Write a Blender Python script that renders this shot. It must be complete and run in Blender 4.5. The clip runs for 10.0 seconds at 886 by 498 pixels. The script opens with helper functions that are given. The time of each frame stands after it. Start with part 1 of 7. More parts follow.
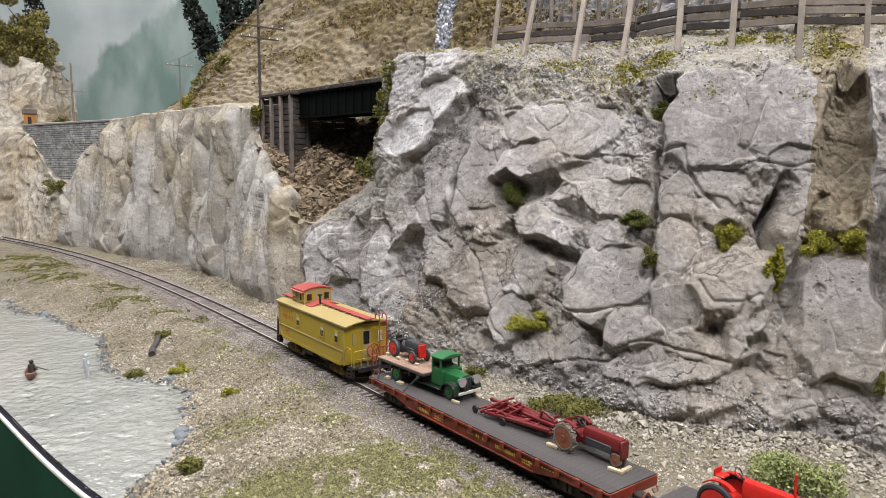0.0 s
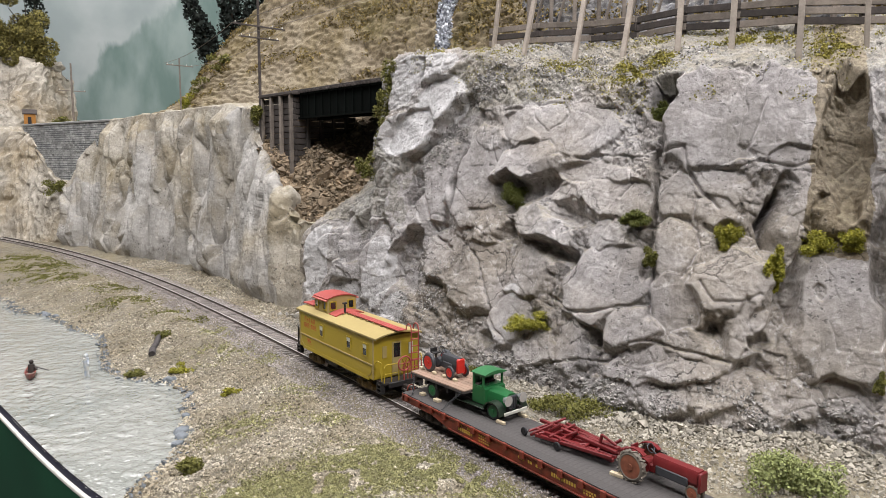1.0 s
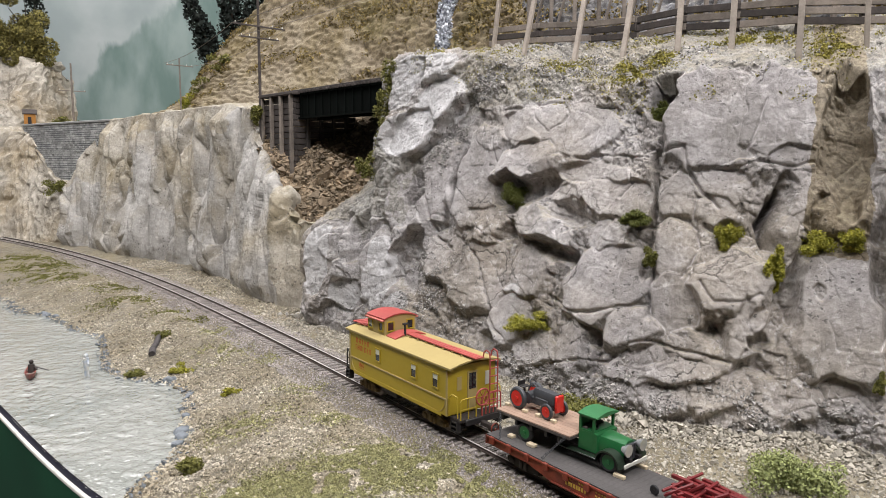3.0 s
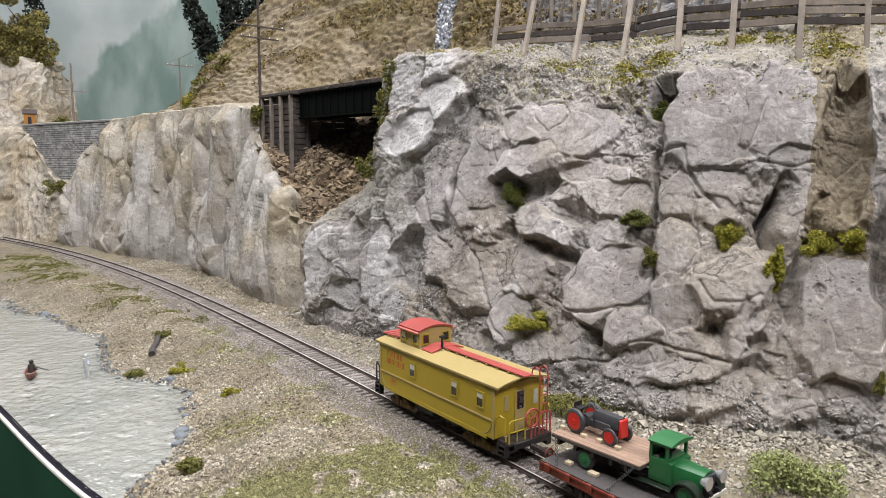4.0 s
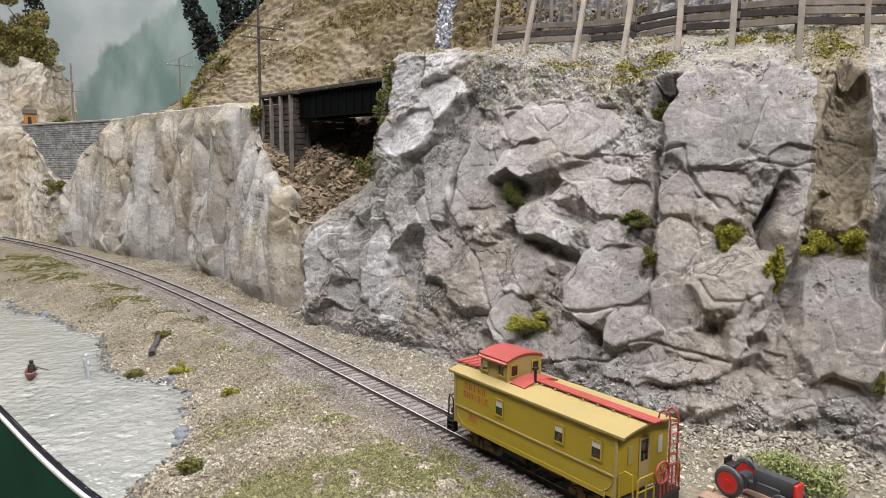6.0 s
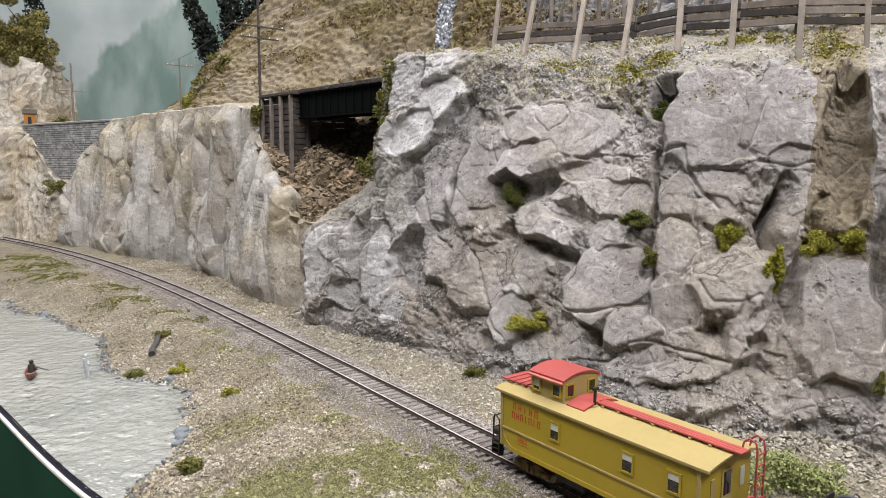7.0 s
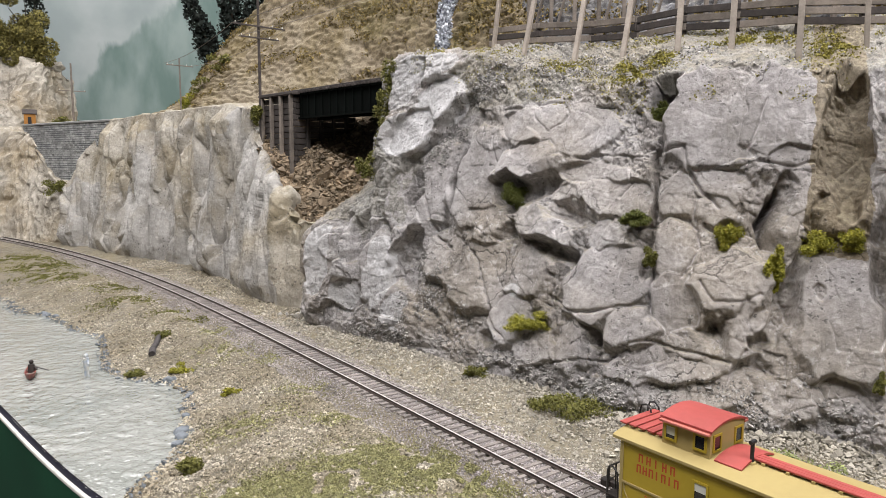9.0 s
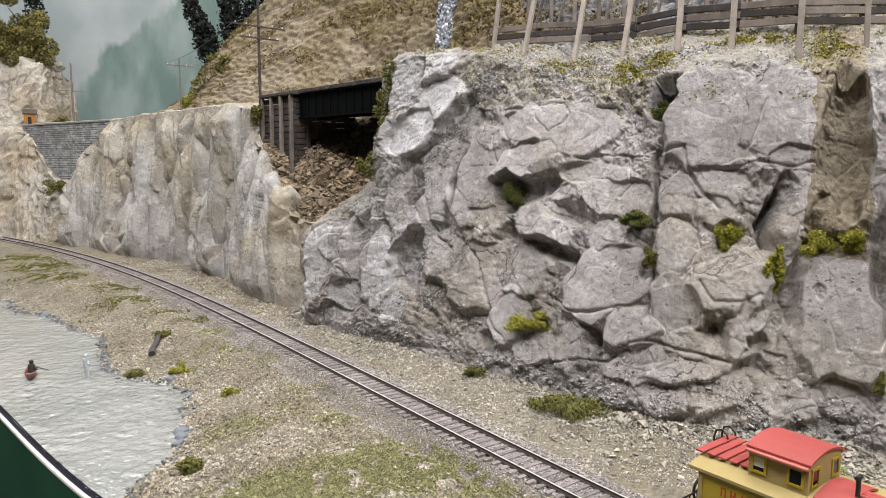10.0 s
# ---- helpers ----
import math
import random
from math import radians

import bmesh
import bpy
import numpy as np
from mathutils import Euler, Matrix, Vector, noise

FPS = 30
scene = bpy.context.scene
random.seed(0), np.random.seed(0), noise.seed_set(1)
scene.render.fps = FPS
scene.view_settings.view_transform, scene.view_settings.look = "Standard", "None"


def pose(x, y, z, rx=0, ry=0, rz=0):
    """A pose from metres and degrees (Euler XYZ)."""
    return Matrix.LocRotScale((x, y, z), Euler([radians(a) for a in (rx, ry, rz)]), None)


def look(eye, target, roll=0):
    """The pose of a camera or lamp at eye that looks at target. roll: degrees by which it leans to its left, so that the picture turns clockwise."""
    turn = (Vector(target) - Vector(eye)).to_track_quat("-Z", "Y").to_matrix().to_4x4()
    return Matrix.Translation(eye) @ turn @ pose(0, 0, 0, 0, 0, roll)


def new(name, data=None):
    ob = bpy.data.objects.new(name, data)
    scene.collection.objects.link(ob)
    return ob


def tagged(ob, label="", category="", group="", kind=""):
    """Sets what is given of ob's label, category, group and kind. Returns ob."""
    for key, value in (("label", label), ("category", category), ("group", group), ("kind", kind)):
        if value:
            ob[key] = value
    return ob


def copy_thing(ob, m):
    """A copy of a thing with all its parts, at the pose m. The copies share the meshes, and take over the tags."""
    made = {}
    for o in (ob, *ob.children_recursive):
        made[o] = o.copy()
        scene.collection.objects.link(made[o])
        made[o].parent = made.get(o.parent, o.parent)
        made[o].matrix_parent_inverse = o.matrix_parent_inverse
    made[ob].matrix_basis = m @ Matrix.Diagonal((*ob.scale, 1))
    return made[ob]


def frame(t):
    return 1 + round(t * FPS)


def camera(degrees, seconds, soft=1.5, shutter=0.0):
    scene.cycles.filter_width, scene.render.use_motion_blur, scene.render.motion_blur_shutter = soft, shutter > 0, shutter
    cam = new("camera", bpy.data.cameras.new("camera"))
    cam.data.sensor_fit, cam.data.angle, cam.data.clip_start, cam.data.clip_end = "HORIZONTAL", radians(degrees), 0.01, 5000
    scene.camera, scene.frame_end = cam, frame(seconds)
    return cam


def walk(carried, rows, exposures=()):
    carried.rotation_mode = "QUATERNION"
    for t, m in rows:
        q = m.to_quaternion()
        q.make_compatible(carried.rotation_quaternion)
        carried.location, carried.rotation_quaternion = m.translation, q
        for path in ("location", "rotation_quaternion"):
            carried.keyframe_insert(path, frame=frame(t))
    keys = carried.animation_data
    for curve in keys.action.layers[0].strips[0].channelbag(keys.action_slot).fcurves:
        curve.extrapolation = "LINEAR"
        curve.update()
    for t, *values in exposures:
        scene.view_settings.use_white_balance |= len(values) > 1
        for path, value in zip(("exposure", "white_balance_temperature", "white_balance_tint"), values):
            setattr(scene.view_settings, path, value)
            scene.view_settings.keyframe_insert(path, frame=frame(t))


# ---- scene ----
# A model railway diorama at 1:87; all lengths below are millimetres, scaled by MM.
MM = 0.001
cam = camera(66.1, 10.0, soft=0.5)
EYE = look((0, 0, 0.1551), (0, 0.9925, 0.1551 - 0.1224), 0.32)
walk(cam, [(0, EYE), (10.0, EYE)])

# ---- light: a hall with fluorescent panels below a grey ceiling, all out of view ----
world = bpy.data.worlds.new("hall")
scene.world = world
world.use_nodes = True
world.node_tree.nodes["Background"].inputs[0].default_value = (0.9, 0.95, 1.0, 1)
world.node_tree.nodes["Background"].inputs[1].default_value = 0.25
scene.view_settings.exposure = 0.13


def panel(x, y, z, w, d, watts, tx, ty, tint=(1.0, 0.97, 0.975)):
    data = bpy.data.lights.new("ceiling_panel", "AREA")
    data.shape, data.size, data.size_y, data.energy, data.color = "RECTANGLE", w, d, watts, tint
    ob = new("ceiling_panel", data)
    ob.matrix_world = look((x, y, z), (tx, ty, 0.0))
    return ob


panel(-0.55, -0.1, 1.75, 1.3, 0.4, 24, -0.15, 0.55)
panel(0.62, -0.7, 1.75, 1.2, 0.4, 36, 0.18, 0.42)
panel(0.35, 0.75, 1.85, 1.2, 0.35, 20, 0.15, 0.65)
panel(-1.3, 1.35, 1.9, 1.3, 0.5, 28, -0.75, 1.25)
panel(-2.0, 2.6, 1.8, 1.8, 0.7, 6, -0.6, 0.9)


# ---- numeric helpers ----
def hash2(i, j, k):
    n = (i.astype(np.int64) * 374761393 + j.astype(np.int64) * 668265263 + k * 982451653) & 0x7FFFFFFF
    n = ((n ^ (n >> 13)) * 1274126177) & 0x7FFFFFFF
    n = ((n ^ (n >> 15)) * 2246822519) & 0x7FFFFFFF
    return ((n ^ (n >> 16)) & 0xFFFFF) / float(0xFFFFF)


def vnoise(x, y, k=0):
    i, j = np.floor(x), np.floor(y)
    a, b = x - i, y - j
    a, b = a * a * (3 - 2 * a), b * b * (3 - 2 * b)
    h = lambda p, q: hash2(i + p, j + q, k)
    return (h(0, 0) * (1 - a) + h(1, 0) * a) * (1 - b) + (h(0, 1) * (1 - a) + h(1, 1) * a) * b


def fbm(x, y, k=0, octaves=4):
    out, amp, total = 0, 1.0, 0.0
    for o in range(octaves):
        out = out + amp * (vnoise(x, y, k + 17 * o) - 0.5)
        total += amp
        amp *= 0.5
        x, y = x * 2.03 + 5.1, y * 2.03 + 3.7
    return out / total * 2


def chips(x, y, k=0, tilt=1.0):
    """Broken rock: every cell is a tilted plane. Returns the offset in -1..1 and the distance to the next cell."""
    i, j = np.floor(x), np.floor(y)
    best, second, off = np.full(x.shape, 9.0), np.full(x.shape, 9.0), np.zeros(x.shape)
    for p in (-1, 0, 1):
        for q in (-1, 0, 1):
            ci, cj = i + p, j + q
            dx, dy = x - ci - hash2(ci, cj, k), y - cj - hash2(ci, cj, k + 1)
            d = np.hypot(dx, dy)
            val = (hash2(ci, cj, k + 2) * 2 - 1) * 0.6
            val = val + tilt * (dx * (hash2(ci, cj, k + 3) * 2 - 1) + dy * (hash2(ci, cj, k + 4) * 2 - 1))
            closer = d < best
            second = np.where(closer, best, np.minimum(second, d))
            off = np.where(closer, val, off)
            best = np.where(closer, d, best)
    return off, second - best


def spline(points, n):
    """n places evenly along a smooth curve through the rows of points."""
    p = np.array(points, float)
    p = np.vstack([2 * p[0] - p[1], p, 2 * p[-1] - p[-2]])
    out = []
    for a, b, c, d in zip(p[:-3], p[1:-2], p[2:-1], p[3:]):
        t = np.linspace(0, 1, 24, endpoint=False)[:, None]
        out.append(0.5 * (2 * b + (c - a) * t + (2 * a - 5 * b + 4 * c - d) * t**2 + (3 * b - a - 3 * c + d) * t**3))
    q = np.vstack(out + [p[-2:-1]])
    s = np.r_[0, np.cumsum(np.linalg.norm(np.diff(q[:, :2], axis=0), axis=1))]
    at = np.linspace(0, s[-1], n)
    return np.stack([np.interp(at, s, q[:, i]) for i in range(q.shape[1])], 1)


def smooth(x, a, b):
    t = np.clip((x - a) / (b - a), 0, 1)
    return t * t * (3 - 2 * t)


def sheet(name, grid, mat, keep=None, flat=False, parent=None, other=None):
    """A mesh over a grid of places (rows, columns, 3) in millimetres; keep: which cells are made."""
    r, c = grid.shape[:2]
    idx = np.arange(r * c).reshape(r, c)
    quads = np.stack([idx[:-1, :-1], idx[:-1, 1:], idx[1:, 1:], idx[1:, :-1]], -1)
    quads = quads[keep] if keep is not None else quads.reshape(-1, 4)
    me = bpy.data.meshes.new(name)
    me.vertices.add(r * c)
    me.vertices.foreach_set("co", (grid.reshape(-1) * MM).astype(np.float32))
    me.loops.add(quads.size)
    me.loops.foreach_set("vertex_index", quads.reshape(-1).astype(np.int32))
    me.polygons.add(len(quads))
    me.polygons.foreach_set("loop_start", np.arange(0, quads.size, 4, dtype=np.int32))
    me.update(calc_edges=True)
    me.validate()
    me.polygons.foreach_set("use_smooth", np.full(len(me.polygons), not flat))
    me.materials.append(mat)
    for k, (extra, cells) in enumerate(other or ()):
        me.materials.append(extra)
        index = np.zeros(len(me.polygons), np.int32)
        me.polygons.foreach_get("material_index", index)
        index[cells[:-1, :-1].reshape(-1)] = k + 1
        me.polygons.foreach_set("material_index", index)
    ob = new(name, me)
    ob.parent = parent
    return ob


def normals(grid):
    n = np.cross(np.gradient(grid, axis=1), np.gradient(grid, axis=0))
    return n / (np.linalg.norm(n, axis=2, keepdims=True) + 1e-9)


# ---- bmesh helpers (millimetres) ----
def finish(name, bm, mat, parent=None, label="", smooth_faces=False):
    for v in bm.verts:
        v.co *= MM
    bmesh.ops.recalc_face_normals(bm, faces=bm.faces)
    me = bpy.data.meshes.new(name)
    bm.to_mesh(me)
    bm.free()
    if smooth_faces:
        me.polygons.foreach_set("use_smooth", np.ones(len(me.polygons), bool))
        me.set_sharp_from_angle(angle=radians(38))
    me.materials.append(mat)
    ob = new(name, me)
    ob.parent = parent
    if label:
        ob["label"] = label
    return ob


def part(name, bm, mat, parent, label="", smooth_faces=True):
    return finish(name, bm, mat, parent, label, smooth_faces)


def base(name, label, category, group="", kind=""):
    return tagged(new(name), label, category, group, kind)


def box(bm, x0, x1, y0, y1, z0, z1, bevel=0.0, m=None):
    made = bmesh.ops.create_cube(bm, size=1.0)["verts"]
    for v in made:
        v.co = Vector((x0 + (v.co.x + 0.5) * (x1 - x0), y0 + (v.co.y + 0.5) * (y1 - y0), z0 + (v.co.z + 0.5) * (z1 - z0)))
    if bevel:
        edges = list({e for v in made for e in v.link_edges})
        out = bmesh.ops.bevel(bm, geom=edges, offset=bevel, segments=1, affect="EDGES", clamp_overlap=True)
        made = list({v for v in made if v.is_valid} | set(out["verts"]))
    if m is not None:
        bmesh.ops.transform(bm, matrix=m, verts=made)
    return bm


def rod(bm, a, b, r, r2=None, seg=8):
    a, b = Vector(a), Vector(b)
    d = b - a
    m = Matrix.Translation((a + b) / 2) @ d.to_track_quat("Z", "Y").to_matrix().to_4x4()
    bmesh.ops.create_cone(bm, cap_ends=True, segments=seg, radius1=r, radius2=r if r2 is None else r2, depth=d.length, matrix=m)
    return bm


def disc(bm, c, axis, r, thick, seg=24, bevel=0.0):
    c, axis = Vector(c), Vector(axis).normalized() * (thick / 2)
    return rod(bm, c - axis, c + axis, r, seg=seg)


def ring(bm, c, axis, r, tube, seg=20, sub=6):
    m = Matrix.Translation(c) @ Vector(axis).to_track_quat("Z", "Y").to_matrix().to_4x4()
    rows = []
    for i in range(seg):
        a = 2 * math.pi * i / seg
        rows.append([bm.verts.new(m @ Vector(((r + tube * math.cos(b)) * math.cos(a), (r + tube * math.cos(b)) * math.sin(a), tube * math.sin(b))))
                     for b in (2 * math.pi * j / sub for j in range(sub))])
    for i in range(seg):
        for j in range(sub):
            bm.faces.new((rows[i][j], rows[(i + 1) % seg][j], rows[(i + 1) % seg][(j + 1) % sub], rows[i][(j + 1) % sub]))
    return bm


def pipe(bm, places, r, seg=6):
    for a, b in zip(places[:-1], places[1:]):
        rod(bm, a, b, r, seg=seg)
    return bm


def extrude(bm, outline, axis, a, b):
    """A prism: the outline (pairs of numbers) in the plane across the axis, from a to b along it."""
    put = {"x": lambda p, q, t: (t, p, q), "y": lambda p, q, t: (p, t, q), "z": lambda p, q, t: (p, q, t)}[axis]
    lo = [bm.verts.new(put(p, q, a)) for p, q in outline]
    hi = [bm.verts.new(put(p, q, b)) for p, q in outline]
    bm.faces.new(lo), bm.faces.new(hi[::-1])
    for i in range(len(lo)):
        j = (i + 1) % len(lo)
        bm.faces.new((lo[i], lo[j], hi[j], hi[i]))
    return bm


def mm(x, y, z, rx=0, ry=0, rz=0):
    return pose(x * MM, y * MM, z * MM, rx, ry, rz)


# ---- materials ----
def material(name, colour, rough=0.7, metal=0.0, spread=0.25, size=40.0, fine=400.0, bump=0.2, second=None, spec=0.5, bump_scale=None, random_obj=0.0, island=0.0, coat=0.0):
    """A painted or natural surface: two scales of variation in tone, grain in relief; size and fine are noise scales per metre."""
    mat = bpy.data.materials.new(name)
    mat.use_nodes = True
    nt = mat.node_tree
    n, l = nt.nodes, nt.links
    bsdf = n["Principled BSDF"]
    bsdf.inputs["Roughness"].default_value, bsdf.inputs["Metallic"].default_value = rough, metal
    bsdf.inputs["Specular IOR Level"].default_value = spec
    bsdf.inputs["Coat Weight"].default_value = coat
    co = n.new("ShaderNodeTexCoord").outputs["Object"]

    def tex(scale, detail=4.0):
        t = n.new("ShaderNodeTexNoise")
        t.inputs["Scale"].default_value, t.inputs["Detail"].default_value = scale, detail
        l.new(co, t.inputs["Vector"])
        return t.outputs["Fac"]

    def mix(fac, a, b, blend="MIX"):
        m = n.new("ShaderNodeMix")
        m.data_type, m.blend_type = "RGBA", blend
        for sock, val in ((m.inputs[0], fac), (m.inputs[6], a), (m.inputs[7], b)):
            if hasattr(val, "is_linked") or hasattr(val, "node"):
                l.new(val, sock)
            else:
                sock.default_value = val
        return m.outputs[2]

    def ramp(fac, lo, hi):
        r = n.new("ShaderNodeMapRange")
        r.inputs[1].default_value, r.inputs[2].default_value = lo, hi
        l.new(fac, r.inputs[0])
        return r.outputs[0]

    c = (*colour, 1)
    c2 = (*(second or [v * (1 - spread) for v in colour]), 1)
    big, small = tex(size), tex(fine, 2.0)
    col = mix(ramp(big, 0.35, 0.65), c, c2)
    shade = 1 - spread * 0.6
    col = mix(ramp(small, 0.3, 0.7), col, mix(1.0, col, (shade, shade, shade, 1), "MULTIPLY"))
    for amount, source in ((random_obj, "obj"), (island, "isl")):
        if amount:
            node = n.new("ShaderNodeObjectInfo" if source == "obj" else "ShaderNodeNewGeometry")
            rnd = node.outputs["Random" if source == "obj" else "Random Per Island"]
            k = n.new("ShaderNodeMapRange")
            k.inputs[3].default_value, k.inputs[4].default_value = 1 - amount, 1 + amount
            l.new(rnd, k.inputs[0])
            comb = n.new("ShaderNodeCombineColor")
            for i in range(3):
                l.new(k.outputs[0], comb.inputs[i])
            col = mix(1.0, col, comb.outputs[0], "MULTIPLY")
    l.new(col, bsdf.inputs["Base Color"])
    if bump:
        b = n.new("ShaderNodeBump")
        b.inputs["Strength"].default_value, b.inputs["Distance"].default_value = bump, (bump_scale or 0.4) * MM
        l.new(small, b.inputs["Height"])
        l.new(b.outputs[0], bsdf.inputs["Normal"])
    mat["mix"] = 0
    return mat


def rock_material(name, grey, pale, tan, tan_amount, dirt, stain=(0.16, 0.145, 0.13), crack=0.35, crack_scale=26.0, grit=0.8, chalky=0.75, stained=0.65, edge_white=0.8, coarse=2.4):
    """Cast plaster rock: grey wash, pale dry-brushing, whiter convex edges, tan stains, pits, hairline cracks, soil on
    the ledges.
    """
    mat = bpy.data.materials.new(name)
    mat.use_nodes = True
    nt = mat.node_tree
    n, l = nt.nodes, nt.links
    bsdf = n["Principled BSDF"]
    bsdf.inputs["Roughness"].default_value, bsdf.inputs["Specular IOR Level"].default_value = 0.88, 0.25
    co = n.new("ShaderNodeTexCoord").outputs["Object"]

    def node(kind, **kw):
        x = n.new(kind)
        for k, v in kw.items():
            x.inputs[k].default_value = v
        return x

    def tex(scale, detail=5.0, rough=0.55, stretch=None):
        t = node("ShaderNodeTexNoise", Scale=scale, Detail=detail, Roughness=rough)
        if stretch:
            mp = n.new("ShaderNodeMapping")
            mp.inputs["Scale"].default_value = stretch
            l.new(co, mp.inputs[0])
            l.new(mp.outputs[0], t.inputs["Vector"])
        else:
            l.new(co, t.inputs["Vector"])
        return t

    def ramp(fac, lo, hi, a=0.0, b=1.0):
        r = n.new("ShaderNodeMapRange")
        for i, v in ((1, lo), (2, hi), (3, a), (4, b)):
            r.inputs[i].default_value = v
        l.new(fac, r.inputs[0])
        return r.outputs[0]

    def mix(fac, a, b, blend="MIX"):
        m = n.new("ShaderNodeMix")
        m.data_type, m.blend_type = "RGBA", blend
        for sock, val in ((m.inputs[0], fac), (m.inputs[6], a), (m.inputs[7], b)):
            if isinstance(val, (tuple, float, int)):
                sock.default_value = val
            else:
                l.new(val, sock)
        return m.outputs[2]

    def mul(a, b):
        m = n.new("ShaderNodeMath")
        m.operation = "MULTIPLY"
        for i, v in enumerate((a, b)):
            if isinstance(v, (float, int)):
                m.inputs[i].default_value = v
            else:
                l.new(v, m.inputs[i])
        return m.outputs[0]

    c4 = lambda c: (*c, 1)
    col = mix(ramp(tex(14).outputs["Fac"], 0.38, 0.62), c4(grey), c4(pale))
    col = mix(mul(ramp(tex(9, 4).outputs["Fac"], 0.45, 0.65), tan_amount), col, c4(tan))
    col = mix(mul(ramp(tex(22, 6, 0.6, (1, 1, 0.35)).outputs["Fac"], 0.54, 0.72), stained), col, c4(stain))
    grain = tex(270, 6, 0.78)
    col = mix(ramp(grain.outputs["Fac"], 0.40, 0.62, 0.0, grit), col, mix(1.0, col, (0.45, 0.44, 0.44, 1), "MULTIPLY"))
    chalk = tex(120, 6, 0.7)
    col = mix(ramp(chalk.outputs["Fac"], 0.56, 0.72, 0.0, chalky), col, c4([min(0.85, v * 1.3) for v in pale]))
    # pits
    pit = ramp(tex(330, 2.0, 0.5).outputs["Fac"], 0.63, 0.665)
    pit = mul(pit, ramp(tex(38).outputs["Fac"], 0.46, 0.58))
    col = mix(mul(pit, 0.7), col, (0.09, 0.085, 0.08, 1))
    # hairline cracks along warped cell borders
    warp = n.new("ShaderNodeMix")
    warp.data_type, warp.blend_type = "RGBA", "LINEAR_LIGHT"
    warp.inputs[0].default_value = 0.011
    l.new(co, warp.inputs[6])
    l.new(tex(50, 4, 0.6).outputs["Color"], warp.inputs[7])
    cells = node("ShaderNodeTexVoronoi", Scale=crack_scale)
    cells.feature = "DISTANCE_TO_EDGE"
    l.new(warp.outputs[2], cells.inputs["Vector"])
    line = ramp(cells.outputs["Distance"], 0.004, 0.017, 1.0, 0.0)
    line = mul(mul(line, ramp(tex(17, 3).outputs["Fac"], 0.5, 0.6)), crack)
    col = mix(mul(line, 0.85), col, (0.05, 0.047, 0.045, 1))
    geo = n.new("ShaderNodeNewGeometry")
    # whiter in patches along the convex edges, where pointiness is high
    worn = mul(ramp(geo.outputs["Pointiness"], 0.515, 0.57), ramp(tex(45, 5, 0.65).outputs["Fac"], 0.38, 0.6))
    col = mix(mul(worn, edge_white), col, c4([min(0.85, v * 1.35) for v in pale]))
    # soil and ground foam caught on ledges
    sep = n.new("ShaderNodeSeparateXYZ")
    l.new(geo.outputs["Normal"], sep.inputs[0])
    soil = mul(mul(ramp(sep.outputs["Z"], 0.5, 0.9), ramp(tex(70, 6, 0.7).outputs["Fac"], 0.4, 0.56)), dirt)
    soil_col = mix(ramp(tex(500, 3).outputs["Fac"], 0.35, 0.65), (0.36, 0.31, 0.22, 1), (0.17, 0.15, 0.09, 1))
    col = mix(soil, col, soil_col)
    l.new(col, bsdf.inputs["Base Color"])
    # relief
    add = n.new("ShaderNodeMath")
    add.operation = "SUBTRACT"
    crumb = tex(85, 8, 0.72)
    both = n.new("ShaderNodeMath")
    both.operation = "ADD"
    l.new(mul(grain.outputs["Fac"], 1.0), both.inputs[0])
    l.new(mul(crumb.outputs["Fac"], coarse), both.inputs[1])
    l.new(both.outputs[0], add.inputs[0])
    l.new(mul(line, 0.9), add.inputs[1])
    add2 = n.new("ShaderNodeMath")
    add2.operation = "SUBTRACT"
    l.new(add.outputs[0], add2.inputs[0])
    l.new(mul(pit, 0.8), add2.inputs[1])
    b = node("ShaderNodeBump", Strength=0.7, Distance=1.4 * MM)
    l.new(add2.outputs[0], b.inputs["Height"])
    l.new(b.outputs[0], bsdf.inputs["Normal"])
    return mat


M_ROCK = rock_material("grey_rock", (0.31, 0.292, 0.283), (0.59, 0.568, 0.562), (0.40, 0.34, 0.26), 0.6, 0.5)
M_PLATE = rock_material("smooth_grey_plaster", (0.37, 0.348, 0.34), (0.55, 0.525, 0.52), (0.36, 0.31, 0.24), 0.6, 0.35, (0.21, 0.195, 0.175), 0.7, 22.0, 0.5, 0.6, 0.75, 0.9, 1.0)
M_WHITE_ROCK = rock_material("white_rock", (0.50, 0.49, 0.49), (0.72, 0.71, 0.715), (0.45, 0.41, 0.36), 0.3, 0.3, (0.34, 0.32, 0.31), 0.3, 24.0, 0.5)
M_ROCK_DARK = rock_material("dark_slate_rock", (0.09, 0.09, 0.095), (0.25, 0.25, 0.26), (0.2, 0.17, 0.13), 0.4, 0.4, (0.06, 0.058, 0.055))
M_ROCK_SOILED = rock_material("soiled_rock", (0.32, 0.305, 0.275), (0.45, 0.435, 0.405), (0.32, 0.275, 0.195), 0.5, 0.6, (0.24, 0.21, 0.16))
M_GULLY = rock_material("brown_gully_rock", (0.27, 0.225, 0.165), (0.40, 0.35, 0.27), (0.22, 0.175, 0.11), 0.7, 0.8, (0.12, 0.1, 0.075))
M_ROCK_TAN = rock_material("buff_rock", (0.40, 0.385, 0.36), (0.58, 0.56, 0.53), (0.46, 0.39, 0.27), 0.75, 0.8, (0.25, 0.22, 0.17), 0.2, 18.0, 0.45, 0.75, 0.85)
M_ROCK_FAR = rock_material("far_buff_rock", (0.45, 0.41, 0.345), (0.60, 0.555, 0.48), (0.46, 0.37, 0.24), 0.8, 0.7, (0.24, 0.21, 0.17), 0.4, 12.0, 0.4)
